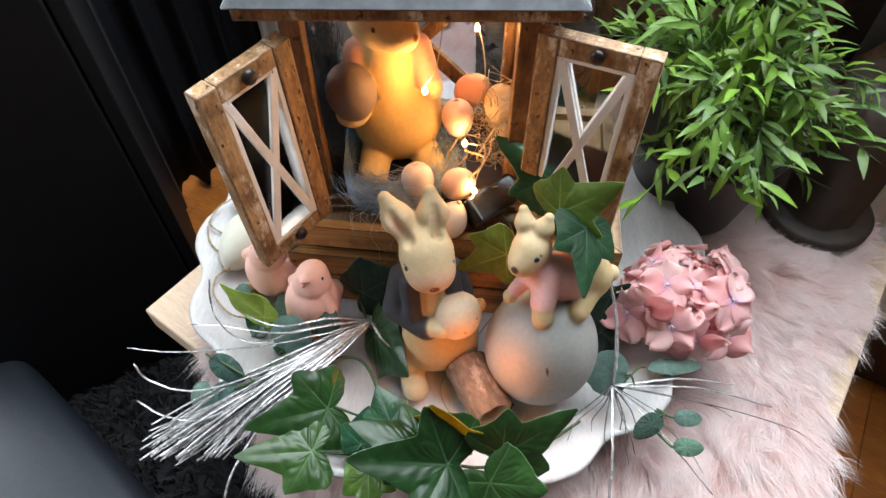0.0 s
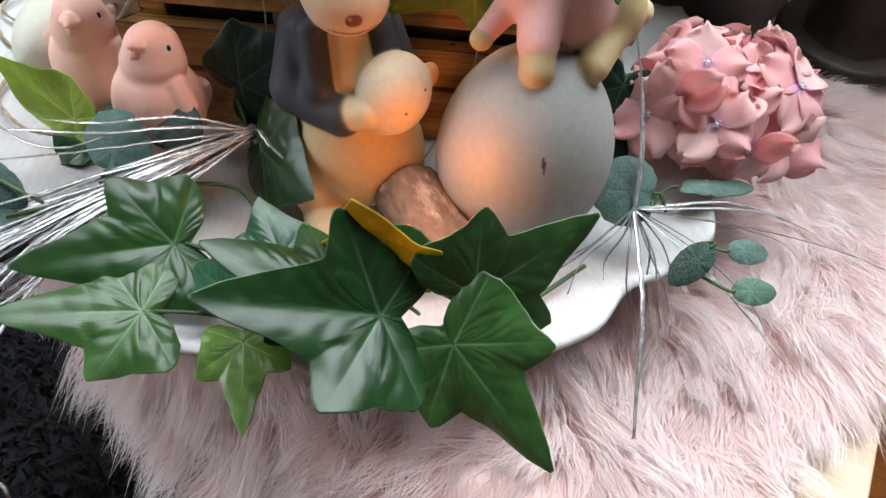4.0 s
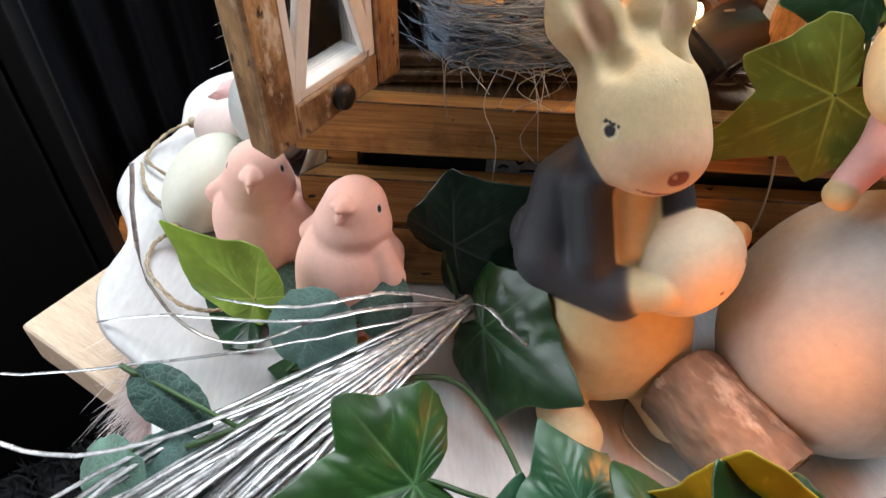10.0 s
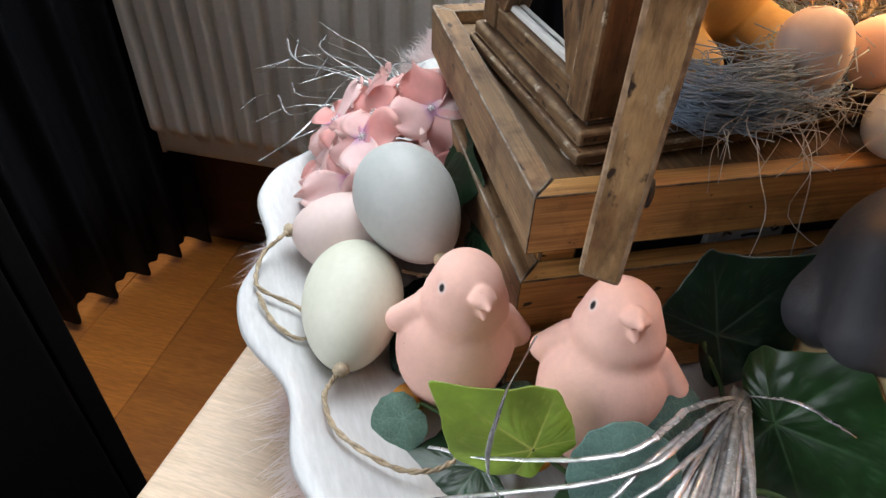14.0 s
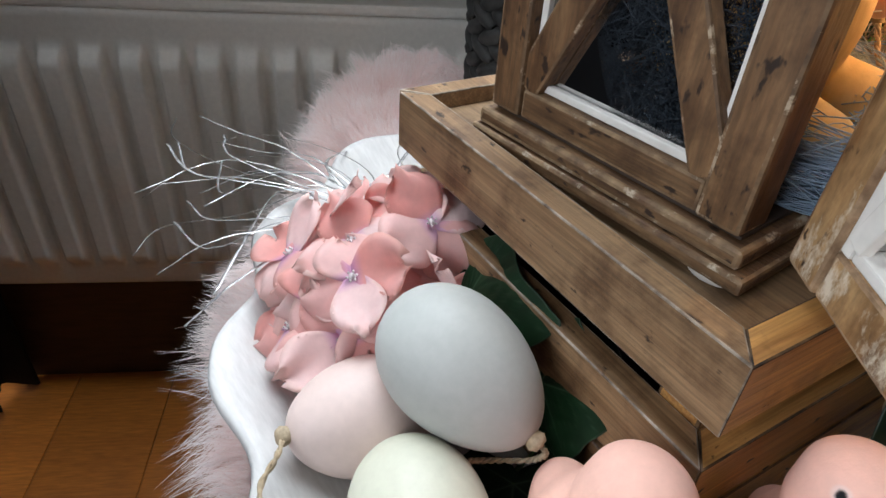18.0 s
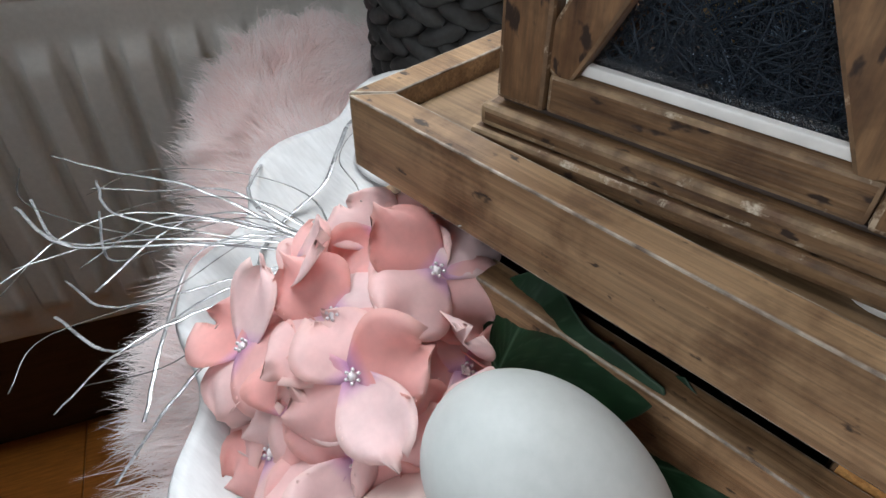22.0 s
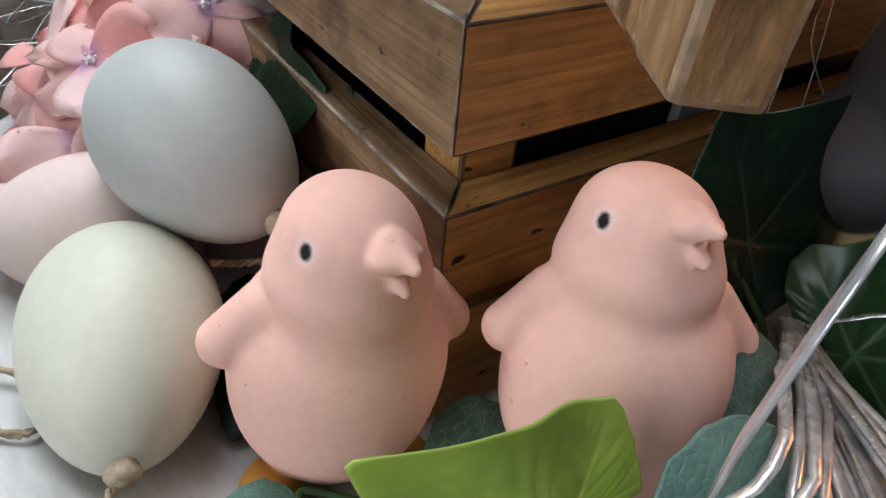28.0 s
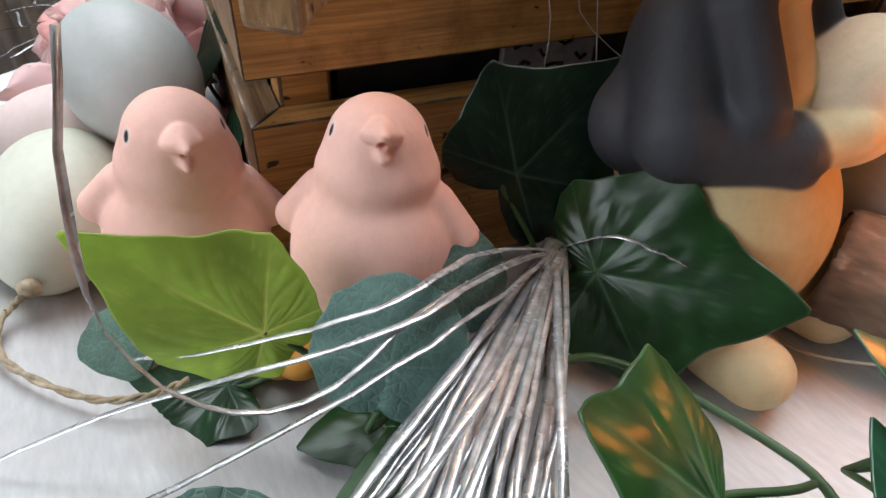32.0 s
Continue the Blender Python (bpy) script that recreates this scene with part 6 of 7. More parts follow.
def leaf_pose(j, tip, side):
    j, tip, side = Vector(j), Vector(tip), Vector(side)
    y = (tip - j).normalized()
    s = side - j
    x = (s - y * s.dot(y)).normalized()
    z = x.cross(y)
    if z.dot(Vector((-0.15, -0.55, 0.8))) < 0:
        x, z = -x, -z
    return Matrix.Translation(j) @ Matrix((x, y, z)).transposed().to_4x4(), (tip - j).length


def ivy(j, tip, side, colour, stem_to=None, label="glossy dark green vinyl ivy leaf", seed=1, scale=1.0, fold=0.022, droop=0.06, rim=None, keys=IVY, crease=0.0, mat="ivy"):
    m, size = leaf_pose(j, tip, side)
    vein = tuple(min(1, c * 2.4 + 0.05) for c in colour)
    lf = thing("ivy_leaf", m, label, "leaf", "artificial ivy leaves")
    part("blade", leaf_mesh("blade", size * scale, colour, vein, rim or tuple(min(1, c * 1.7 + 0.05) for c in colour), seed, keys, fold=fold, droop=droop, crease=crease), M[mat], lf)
    if stem_to:
        e = m.inverted() @ Vector(stem_to)
        part("stem", tube("stem", spline([(0, 0, -0.0006), (0, -0.005, -0.001), tuple(e * 0.6 + Vector((0, 0, 0.002))), tuple(e)], 14), 0.0009, 6), M["grass_stem"], lf, "green stem")
    return lf


M["grass_stem"] = material("leaf_stem", (0.05, 0.11, 0.03), (0.035, 0.08, 0.025), 0.5, bump=0.05)
V = (-0.03, 0.185, 0.478)
ivy((-0.0895, 0.1566, 0.5000), (-0.1365, 0.148, 0.514), (-0.1118, 0.1825, 0.5126), (0.034, 0.090, 0.018), (-0.060, 0.155, 0.497), "mid green vinyl ivy leaf over the dish rim", 2, 1.04, droop=0.04)
ivy((-0.0815, 0.1860, 0.5040), (-0.1311, 0.1650, 0.5202), (-0.1070, 0.2041, 0.5260), MID, (-0.050, 0.184, 0.490), "glossy green ivy leaf over the silver straw", 3, 1.05, crease=0.15)
ivy((0.0031, 0.142, 0.516), (-0.0605, 0.1352, 0.5436), (0.0098, 0.1958, 0.5426), DARK, (0.012, 0.150, 0.490), "large glossy dark green ivy leaf over the rim", 4, 1.0, crease=0.34, droop=0.03)
ivy((0.0384, 0.1471, 0.5213), (0.0862, 0.1639, 0.5442), (0.0090, 0.1729, 0.5693), (0.022, 0.060, 0.014), (0.026, 0.148, 0.492), "dark green ivy leaf before the grey egg", 5, 1.03, crease=0.10)
ivy((0.0304, 0.1327, 0.5091), (0.0657, 0.0875, 0.4860), (0.0686, 0.1214, 0.5226), (0.030, 0.082, 0.019), (0.014, 0.146, 0.492), "glossy green ivy leaf hanging over the fur", 6, 1.0)
ivy((-0.0500, 0.1430, 0.4970), (-0.0484, 0.1106, 0.4945), (-0.0680, 0.1290, 0.4943), (0.085, 0.165, 0.025), (-0.045, 0.158, 0.488), "light yellowish green ivy leaf hanging over the rim", 7, 1.10)
ivy((-0.0131, 0.1504, 0.5200), (-0.0614, 0.1609, 0.5420), (-0.0104, 0.1900, 0.5190), DARK, V, "dark green ivy leaf on the dish", 8, 1.0)
# Yellow in this leaf's colour paints in glow from the bulb behind.
ivy((0.0080, 0.1610, 0.5150), (-0.0105, 0.1642, 0.5612), (0.0225, 0.1526, 0.5471), (0.34, 0.29, 0.03), (0.020, 0.160, 0.486), "ivy leaf lit through by a bulb, its yellow glow painted in", 9, 0.88, keys=IVY_SOFT, mat="ivy_lit_through")
ivy((-0.0530, 0.2510, 0.4950), (-0.0265, 0.2080, 0.5060), (-0.0375, 0.2460, 0.5190), DARK, (-0.056, 0.262, 0.484), "dark green ivy leaf beside the grey jacket", 10, 0.98, keys=IVY_SOFT)
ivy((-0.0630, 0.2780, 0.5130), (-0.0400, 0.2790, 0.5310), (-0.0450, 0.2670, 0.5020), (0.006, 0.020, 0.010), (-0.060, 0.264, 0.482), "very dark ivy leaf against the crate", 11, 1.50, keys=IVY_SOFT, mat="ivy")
ivy((-0.1388, 0.2610, 0.5040), (-0.1687, 0.2718, 0.5338), (-0.1370, 0.2633, 0.5307), (0.48, 0.66, 0.12), (-0.118, 0.2560, 0.484), "upright lime green ivy leaf before the chicks", 12, 1.0, 0.02, 0.03, rim=(0.42, 0.52, 0.14), keys=KITE, mat="ivy_back")
ivy((0.0423, 0.2551, 0.5927), (0.0096, 0.2605, 0.5656), (0.0324, 0.2630, 0.6130), (0.19, 0.25, 0.04), (0.050, 0.262, 0.594), "olive green ivy leaf beside the bunny", 13, 1.08, 0.03, 0.05, rim=(0.35, 0.40, 0.12), mat="ivy_back")
ivy((0.0745, 0.2670, 0.6210), (0.1035, 0.2580, 0.6540), (0.0600, 0.2795, 0.6241), (0.13, 0.205, 0.034), (0.080, 0.290, 0.590), "bright green ivy leaf above the bunny", 14, 1.10, 0.04, 0.08, rim=(0.30, 0.38, 0.12), keys=IVY, mat="ivy_back")
ivy((0.0900, 0.2540, 0.6200), (0.0884, 0.2200, 0.6080), (0.1180, 0.2550, 0.6070), (0.013, 0.048, 0.017), (0.088, 0.285, 0.590), "dark green ivy leaf behind the bunny", 15, 1.25, mat="ivy_dull")
ivy((0.0760, 0.3080, 0.6080), (0.0380, 0.3330, 0.6260), (0.0900, 0.3300, 0.6300), (0.014, 0.060, 0.024), (0.088, 0.300, 0.570), "dark ivy leaf at the lantern's door", 16, 1.05)
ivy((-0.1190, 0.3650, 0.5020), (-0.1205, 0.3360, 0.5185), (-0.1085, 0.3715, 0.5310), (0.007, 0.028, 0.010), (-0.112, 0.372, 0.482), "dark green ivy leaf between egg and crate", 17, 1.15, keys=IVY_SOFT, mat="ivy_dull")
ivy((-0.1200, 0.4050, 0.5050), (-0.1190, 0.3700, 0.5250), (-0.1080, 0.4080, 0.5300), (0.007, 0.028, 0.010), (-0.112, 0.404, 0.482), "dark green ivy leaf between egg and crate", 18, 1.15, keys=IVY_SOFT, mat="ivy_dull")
# Two near-black leaves added to darken the shaded gap by the eggs.
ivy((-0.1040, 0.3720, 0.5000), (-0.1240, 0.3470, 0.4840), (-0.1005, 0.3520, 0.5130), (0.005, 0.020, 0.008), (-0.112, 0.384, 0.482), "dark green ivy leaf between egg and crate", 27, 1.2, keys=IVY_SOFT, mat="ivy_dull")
ivy((-0.1360, 0.3540, 0.4745), (-0.1610, 0.3300, 0.4745), (-0.1600, 0.3540, 0.4750), (0.006, 0.024, 0.010), (-0.118, 0.360, 0.476), "near-black ivy leaf added in the shaded gap between egg and chick", 28, 1.15, keys=IVY_SOFT, mat="ivy_dull")
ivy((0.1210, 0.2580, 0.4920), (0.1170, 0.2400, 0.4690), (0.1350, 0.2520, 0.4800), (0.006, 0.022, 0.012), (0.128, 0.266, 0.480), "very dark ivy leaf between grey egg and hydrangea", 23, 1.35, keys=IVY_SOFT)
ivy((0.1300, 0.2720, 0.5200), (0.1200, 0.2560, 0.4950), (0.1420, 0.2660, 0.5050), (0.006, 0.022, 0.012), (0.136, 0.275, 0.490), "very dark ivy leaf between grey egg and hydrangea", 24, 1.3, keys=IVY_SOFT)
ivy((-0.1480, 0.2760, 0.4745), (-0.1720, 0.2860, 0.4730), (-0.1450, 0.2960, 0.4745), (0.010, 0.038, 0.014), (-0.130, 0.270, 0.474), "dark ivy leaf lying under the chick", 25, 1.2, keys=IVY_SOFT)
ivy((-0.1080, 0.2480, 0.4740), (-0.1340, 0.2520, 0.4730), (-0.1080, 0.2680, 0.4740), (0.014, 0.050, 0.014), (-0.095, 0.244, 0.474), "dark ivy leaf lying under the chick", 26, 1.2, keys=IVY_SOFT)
ivy((-0.105, 0.234, 0.4830), (-0.140, 0.226, 0.4850), (-0.115, 0.250, 0.4880), MID, (-0.085, 0.240, 0.478), "green ivy leaf lying in the dish", 19)
ivy((-0.036, 0.172, 0.514), (-0.044, 0.192, 0.523), (-0.055, 0.172, 0.518), (0.022, 0.080, 0.034), V, "glossy ivy leaf at the rabbit's foot", 20, 1.15, keys=IVY_SOFT)
ivy((-0.056, 0.160, 0.504), (-0.052, 0.178, 0.5130), (-0.072, 0.164, 0.509), (0.020, 0.075, 0.035), V, "glossy ivy leaf in the garland", 22, 1.3, keys=IVY_SOFT)

ROUND = [(radians(a), r) for a, r in ((0, 1.0), (25, 0.985), (50, 0.95), (75, 0.90), (100, 0.84), (125, 0.76), (150, 0.66), (168, 0.56), (180, 0.50))]
LANCE = [(radians(a), r) for a, r in ((0, 1.0), (8, 0.88), (18, 0.66), (30, 0.48), (50, 0.34), (75, 0.27), (105, 0.26), (140, 0.32), (180, 0.46))]
OVAL = [(radians(a), r) for a, r in ((0, 1.0), (14, 0.88), (30, 0.71), (50, 0.56), (75, 0.47), (105, 0.45), (135, 0.50), (160, 0.56), (180, 0.60))]
EUC = (0.105, 0.185, 0.155)


def eucalyptus(c, normal, along, size, colour=EUC, keys=ROUND, stem_to=None, seed=1, label="round grey-green eucalyptus leaf with fine veins"):
    z = Vector(normal).normalized()
    y = Vector(along)
    y = (y - z * y.dot(z)).normalized()
    m = Matrix.Translation(c) @ Matrix((y.cross(z), y, z)).transposed().to_4x4()
    lf = thing("eucalyptus_leaf", m, label, "leaf", "eucalyptus leaves")
    part("blade", leaf_mesh("blade", size, colour, tuple(x * 1.5 + 0.02 for x in colour), tuple(x * 1.2 for x in colour), seed, keys, (0, 40, -40, 80, -80, 120, -120, 180), 0.02, 0.10, 96, 10, 0.0005, 0.0, pucker=0.006), M["eucalyptus"], lf)
    if stem_to:
        e = m.inverted() @ Vector(stem_to)
        part("stem", tube("stem", spline([(0, -size * 0.5, -0.0006), tuple(Vector((0, -size * 0.7, -0.002))), tuple(e)], 12), 0.0008, 6), M["grass_stem"], lf, "thin green stem")


eucalyptus((-0.118, 0.2425, 0.5015), (-0.25, -0.75, 0.62), (0.02, 0.021, 0.026), 0.0200, (0.12, 0.215, 0.185), stem_to=(-0.100, 0.250, 0.482), seed=31)
eucalyptus((-0.0945, 0.2560, 0.503), (-0.10, -0.70, 0.70), (0.5, 0.3, 0.3), 0.0155, (0.075, 0.135, 0.115), stem_to=(-0.085, 0.258, 0.482), seed=32)
eucalyptus((-0.1685, 0.2990, 0.4790), (-0.3, -0.45, 0.85), (-0.7, -0.3, 0.1), 0.0125, (0.10, 0.18, 0.14), stem_to=(-0.150, 0.292, 0.478), seed=33)
eucalyptus((0.1235, 0.2110, 0.5070), (-0.05, -0.65, 0.75), (-0.9, 0.2, -0.1), 0.0195, (0.10, 0.165, 0.14), stem_to=(0.140, 0.204, 0.500), seed=34)
eucalyptus((0.1660, 0.2220, 0.5000), (0.05, 0.25, 0.95), (0.99, 0.13, 0.0), 0.0300, (0.085, 0.15, 0.12), LANCE, (0.132, 0.207, 0.503), 35, "slim grey-green eucalyptus leaf")
eucalyptus((0.1465, 0.1765, 0.4990), (-0.35, -0.55, 0.75), (-0.62, -0.55, 0.05), 0.0165, (0.035, 0.075, 0.055), OVAL, (0.155, 0.190, 0.494), 36, "dark folded eucalyptus leaf hanging off its stem")
eucalyptus((0.1715, 0.1812, 0.4990), (0.05, -0.35, 0.95), (0.99, -0.08, 0.0), 0.0135, (0.075, 0.135, 0.11), OVAL, (0.152, 0.188, 0.496), 37)
eucalyptus((0.1675, 0.1607, 0.4970), (0.05, -0.40, 0.92), (0.99, -0.08, 0.0), 0.0140, (0.085, 0.165, 0.11), OVAL, (0.152, 0.176, 0.488), 38)
eucalyptus((-0.1580, 0.2127, 0.5160), (0.15, -0.60, 0.80), (0.78, -0.43, -0.45), 0.0190, (0.042, 0.090, 0.075), OVAL, (-0.135, 0.204, 0.510), 39, "dark folded eucalyptus leaf on a thin stem")
eucalyptus((-0.1720, 0.1970, 0.5000), (-0.3, -0.5, 0.8), (-0.6, -0.6, 0.0), 0.0140, (0.11, 0.20, 0.15), stem_to=(-0.160, 0.201, 0.508), seed=40)
eucalyptus((-0.1545, 0.1930, 0.4980), (-0.1, -0.5, 0.85), (-0.8, -0.3, 0.0), 0.0190, (0.09, 0.17, 0.15), stem_to=(-0.135, 0.200, 0.500), seed=41)
eucalyptus((-0.1260, 0.2860, 0.4810), (0.0, -0.5, 0.85), (-0.9, 0.1, 0.1), 0.0150, (0.05, 0.10, 0.07), stem_to=(-0.110, 0.282, 0.478), seed=42, label="dark eucalyptus leaf under the chicks")
single("ivy_vine", tube("ivy_vine", spline([(-0.150, 0.200, 0.506), (-0.110, 0.222, 0.496), (-0.065, 0.235, 0.484), (-0.045, 0.190, 0.486), (-0.055, 0.160, 0.492), (0.0, 0.152, 0.490), (0.030, 0.150, 0.488), (0.060, 0.160, 0.484), (0.100, 0.185, 0.484)], 80), 0.0012, 7), M["grass_stem"], pose(0, 0, 0), "thin green stem of the ivy garland in the dish", "stem")


# ---- silver straw ----
def straw_bundle(name, label, root, paths, r=0.00125, flat=0.16, wisps=()):
    b = thing(name, Matrix.Translation(root), label, "straw bundle")
    o = np.array(root)
    for p in paths:
        line = spline([np.array(q) - o for q in p], 22)
        for i in range(4, len(line) - 1):
            line[i] += [random.gauss(0, 0.00016) for q in range(3)]
        part("straw", tube("straw", line, r * random.uniform(0.8, 1.25), 5, flat, 0.35), M["silver"], b)
    for p in wisps:
        part("wisp", tube("wisp", spline([np.array(q) - o for q in p], 22), r * random.uniform(0.38, 0.6), 5, 0.3, 0.5), M["silver_dull"], b, "dark thin strand")
    return b


random.seed(4)
K = Vector((-0.0565, 0.2640, 0.4950))


def fan_path(end, lift, bend):
    e = Vector(end)
    d = e - K
    s = Vector((-d.y, d.x, 0)).normalized()
    mid = K + d * 0.35 + Vector((0, 0, lift)) + s * (bend + random.uniform(-0.003, 0.003))
    m2 = K + d * 0.7 + Vector((0, 0, lift * 1.2 + random.uniform(-0.003, 0.003))) + s * (bend * 1.2 + random.uniform(-0.005, 0.005))
    a = K + s * random.uniform(-0.0025, 0.0025) + Vector((0, 0, random.uniform(-0.002, 0.003)))
    return [a, mid, m2, e]


fan = [fan_path((-0.188 + random.uniform(-0.020, 0.036), 0.163 + random.uniform(-0.013, 0.013), 0.494 + random.uniform(-0.007, 0.007)), random.uniform(-0.001, 0.006), random.uniform(-0.005, 0.004)) for i in range(88)]
fan += [[K, (-0.090, 0.245, 0.507), (-0.140, 0.232, 0.510), (-0.200, 0.232, 0.502), (-0.247, 0.243, 0.4885)],
        [K, (-0.085, 0.253, 0.508), (-0.112, 0.243, 0.513), (-0.135, 0.235, 0.511), (-0.153, 0.236, 0.517), (-0.1635, 0.2410, 0.534), (-0.1625, 0.2440, 0.556), (-0.1565, 0.2444, 0.5790)],
        [K, (-0.090, 0.250, 0.510), (-0.115, 0.241, 0.5145), (-0.145, 0.245, 0.512), (-0.175, 0.256, 0.502), (-0.200, 0.262, 0.492)],
        [K, (-0.088, 0.256, 0.511), (-0.120, 0.246, 0.516), (-0.150, 0.262, 0.503), (-0.166, 0.278, 0.492)],
        [K, (-0.110, 0.220, 0.512), (-0.170, 0.196, 0.512), (-0.205, 0.200, 0.518), (-0.214, 0.206, 0.532)],
        [K, (-0.110, 0.215, 0.510), (-0.160, 0.180, 0.505), (-0.195, 0.182, 0.498), (-0.225, 0.198, 0.490)],
        [K, (-0.095, 0.215, 0.508), (-0.130, 0.165, 0.505), (-0.145, 0.135, 0.492), (-0.150, 0.115, 0.465), (-0.146, 0.104, 0.445)],
        [K, (-0.052, 0.250, 0.508), (-0.046, 0.240, 0.508), (-0.040, 0.235, 0.505)]]
straw_bundle("silver_straw_bundle", "bundle of flat silver tinsel straw lying in the dish", tuple(K), fan)
R = Vector((0.1230, 0.2040, 0.5030))
right = [[R, R + (Vector(e) - R) * 0.5 + Vector((0, 0, l)), e] for e, l in (
    ((0.111, 0.109, 0.462), 0.012), ((0.189, 0.137, 0.470), 0.006), ((0.227, 0.220, 0.472), 0.010), ((0.251, 0.202, 0.470), 0.014))]
right += [[R, (0.124, 0.220, 0.522), (0.121, 0.240, 0.548), (0.112, 0.250, 0.572), (0.105, 0.255, 0.580)], [R, (0.1255, 0.222, 0.522), (0.123, 0.243, 0.545), (0.116, 0.256, 0.566)]]
wisps = [[R, R + (Vector(e) - R) * 0.45 + Vector((random.uniform(-0.004, 0.004), 0, l)), R + (Vector(e) - R) * 0.8 + Vector((random.uniform(-0.005, 0.005), 0, l)), e] for e, l in (
    ((0.282, 0.173, 0.462), 0.014), ((0.128, 0.168, 0.478), 0.003), ((0.138, 0.163, 0.476), 0.004), ((0.146, 0.172, 0.480), 0.003), ((0.117, 0.160, 0.482), 0.005), ((0.108, 0.178, 0.482), 0.005), ((0.215, 0.190, 0.478), 0.008),
    ((0.165, 0.180, 0.480), 0.006), ((0.133, 0.156, 0.474), 0.004), ((0.090, 0.172, 0.480), 0.012), ((0.186, 0.152, 0.470), 0.006))]
wisps += [[R, (0.100, 0.190, 0.492), (0.070, 0.182, 0.484), (0.050, 0.180, 0.480)], [R, (0.098, 0.188, 0.490), (0.075, 0.178, 0.482), (0.055, 0.172, 0.478)]]
straw_bundle("silver_straw_bundle", "loose silver tinsel straw trailing over the pink fur", tuple(R), right, wisps=wisps)
B = Vector((-0.1085, 0.4790, 0.5000))
back = []
for e in ((-0.1438, 0.6042, 0.505), (-0.2001, 0.4966, 0.493), (-0.1783, 0.5662, 0.494), (-0.165, 0.590, 0.498), (-0.172, 0.578, 0.505), (-0.160, 0.555, 0.490), (-0.186, 0.556, 0.500), (-0.150, 0.575, 0.490), (-0.185, 0.535, 0.486), (-0.150, 0.560, 0.512), (-0.175, 0.548, 0.488), (-0.165, 0.530, 0.500), (-0.20, 0.47, 0.486), (-0.14, 0.58, 0.50)):
    e = Vector(e)
    s = Vector((-(e - B).y, (e - B).x, 0)).normalized()
    k = random.uniform(-0.020, 0.020)
    back.append([B + Vector((random.uniform(-0.004, 0.004), random.uniform(-0.004, 0.004), 0)), B + (e - B) * 0.4 + s * k + Vector((0, 0, random.uniform(0.004, 0.012))), B + (e - B) * 0.75 + s * k * 1.2 + Vector((0, 0, random.uniform(0.0, 0.008))), e - s * k * 0.5])
back += [[B, (-0.118, 0.500, 0.510), (-0.112, 0.520, 0.508), (-0.090, 0.545, 0.496), (-0.070, 0.570, 0.480)], [B, (-0.104, 0.462, 0.520), (-0.100, 0.440, 0.530), (-0.112, 0.425, 0.540)], [B, (-0.13, 0.49, 0.515), (-0.145, 0.505, 0.508), (-0.165, 0.50, 0.49), (-0.185, 0.48, 0.487)]]
loose = [[B, (-0.125, 0.500, 0.514), (-0.150, 0.520, 0.512), (-0.168, 0.560, 0.516), (-0.158, 0.592, 0.512)], [B, (-0.130, 0.488, 0.516), (-0.160, 0.500, 0.506), (-0.190, 0.520, 0.498), (-0.205, 0.512, 0.494)],
         [B, (-0.115, 0.505, 0.512), (-0.135, 0.540, 0.508), (-0.165, 0.556, 0.502), (-0.190, 0.548, 0.498)], [B, (-0.100, 0.500, 0.508), (-0.108, 0.530, 0.510), (-0.130, 0.555, 0.512), (-0.150, 0.560, 0.510)],
         [B, (-0.095, 0.480, 0.515), (-0.085, 0.500, 0.516), (-0.072, 0.505, 0.520), (-0.058, 0.502, 0.522)], [B, (-0.140, 0.478, 0.508), (-0.170, 0.480, 0.500), (-0.190, 0.500, 0.492)]]
straw_bundle("silver_straw_bundle", "silver tinsel straw sticking out behind the hydrangea", tuple(B), back, r=0.0009, wisps=loose)
rim = [(TRAY[0] + (0.198 + 0.006 * math.sin(k * 1.7)) * math.cos(radians(k * 7 + 92)), TRAY[1] + (0.198 + 0.006 * math.sin(k * 1.7)) * math.sin(radians(k * 7 + 92)), 0.4855 + 0.004 * math.sin(k * 1.1)) for k in range(9)]
single("silver_straw", tube("silver_straw", spline(rim, 60), 0.0011, 5, 0.2), M["silver"], pose(0, 0, 0), "single silver tinsel strand lying along the dish rim", "straw")


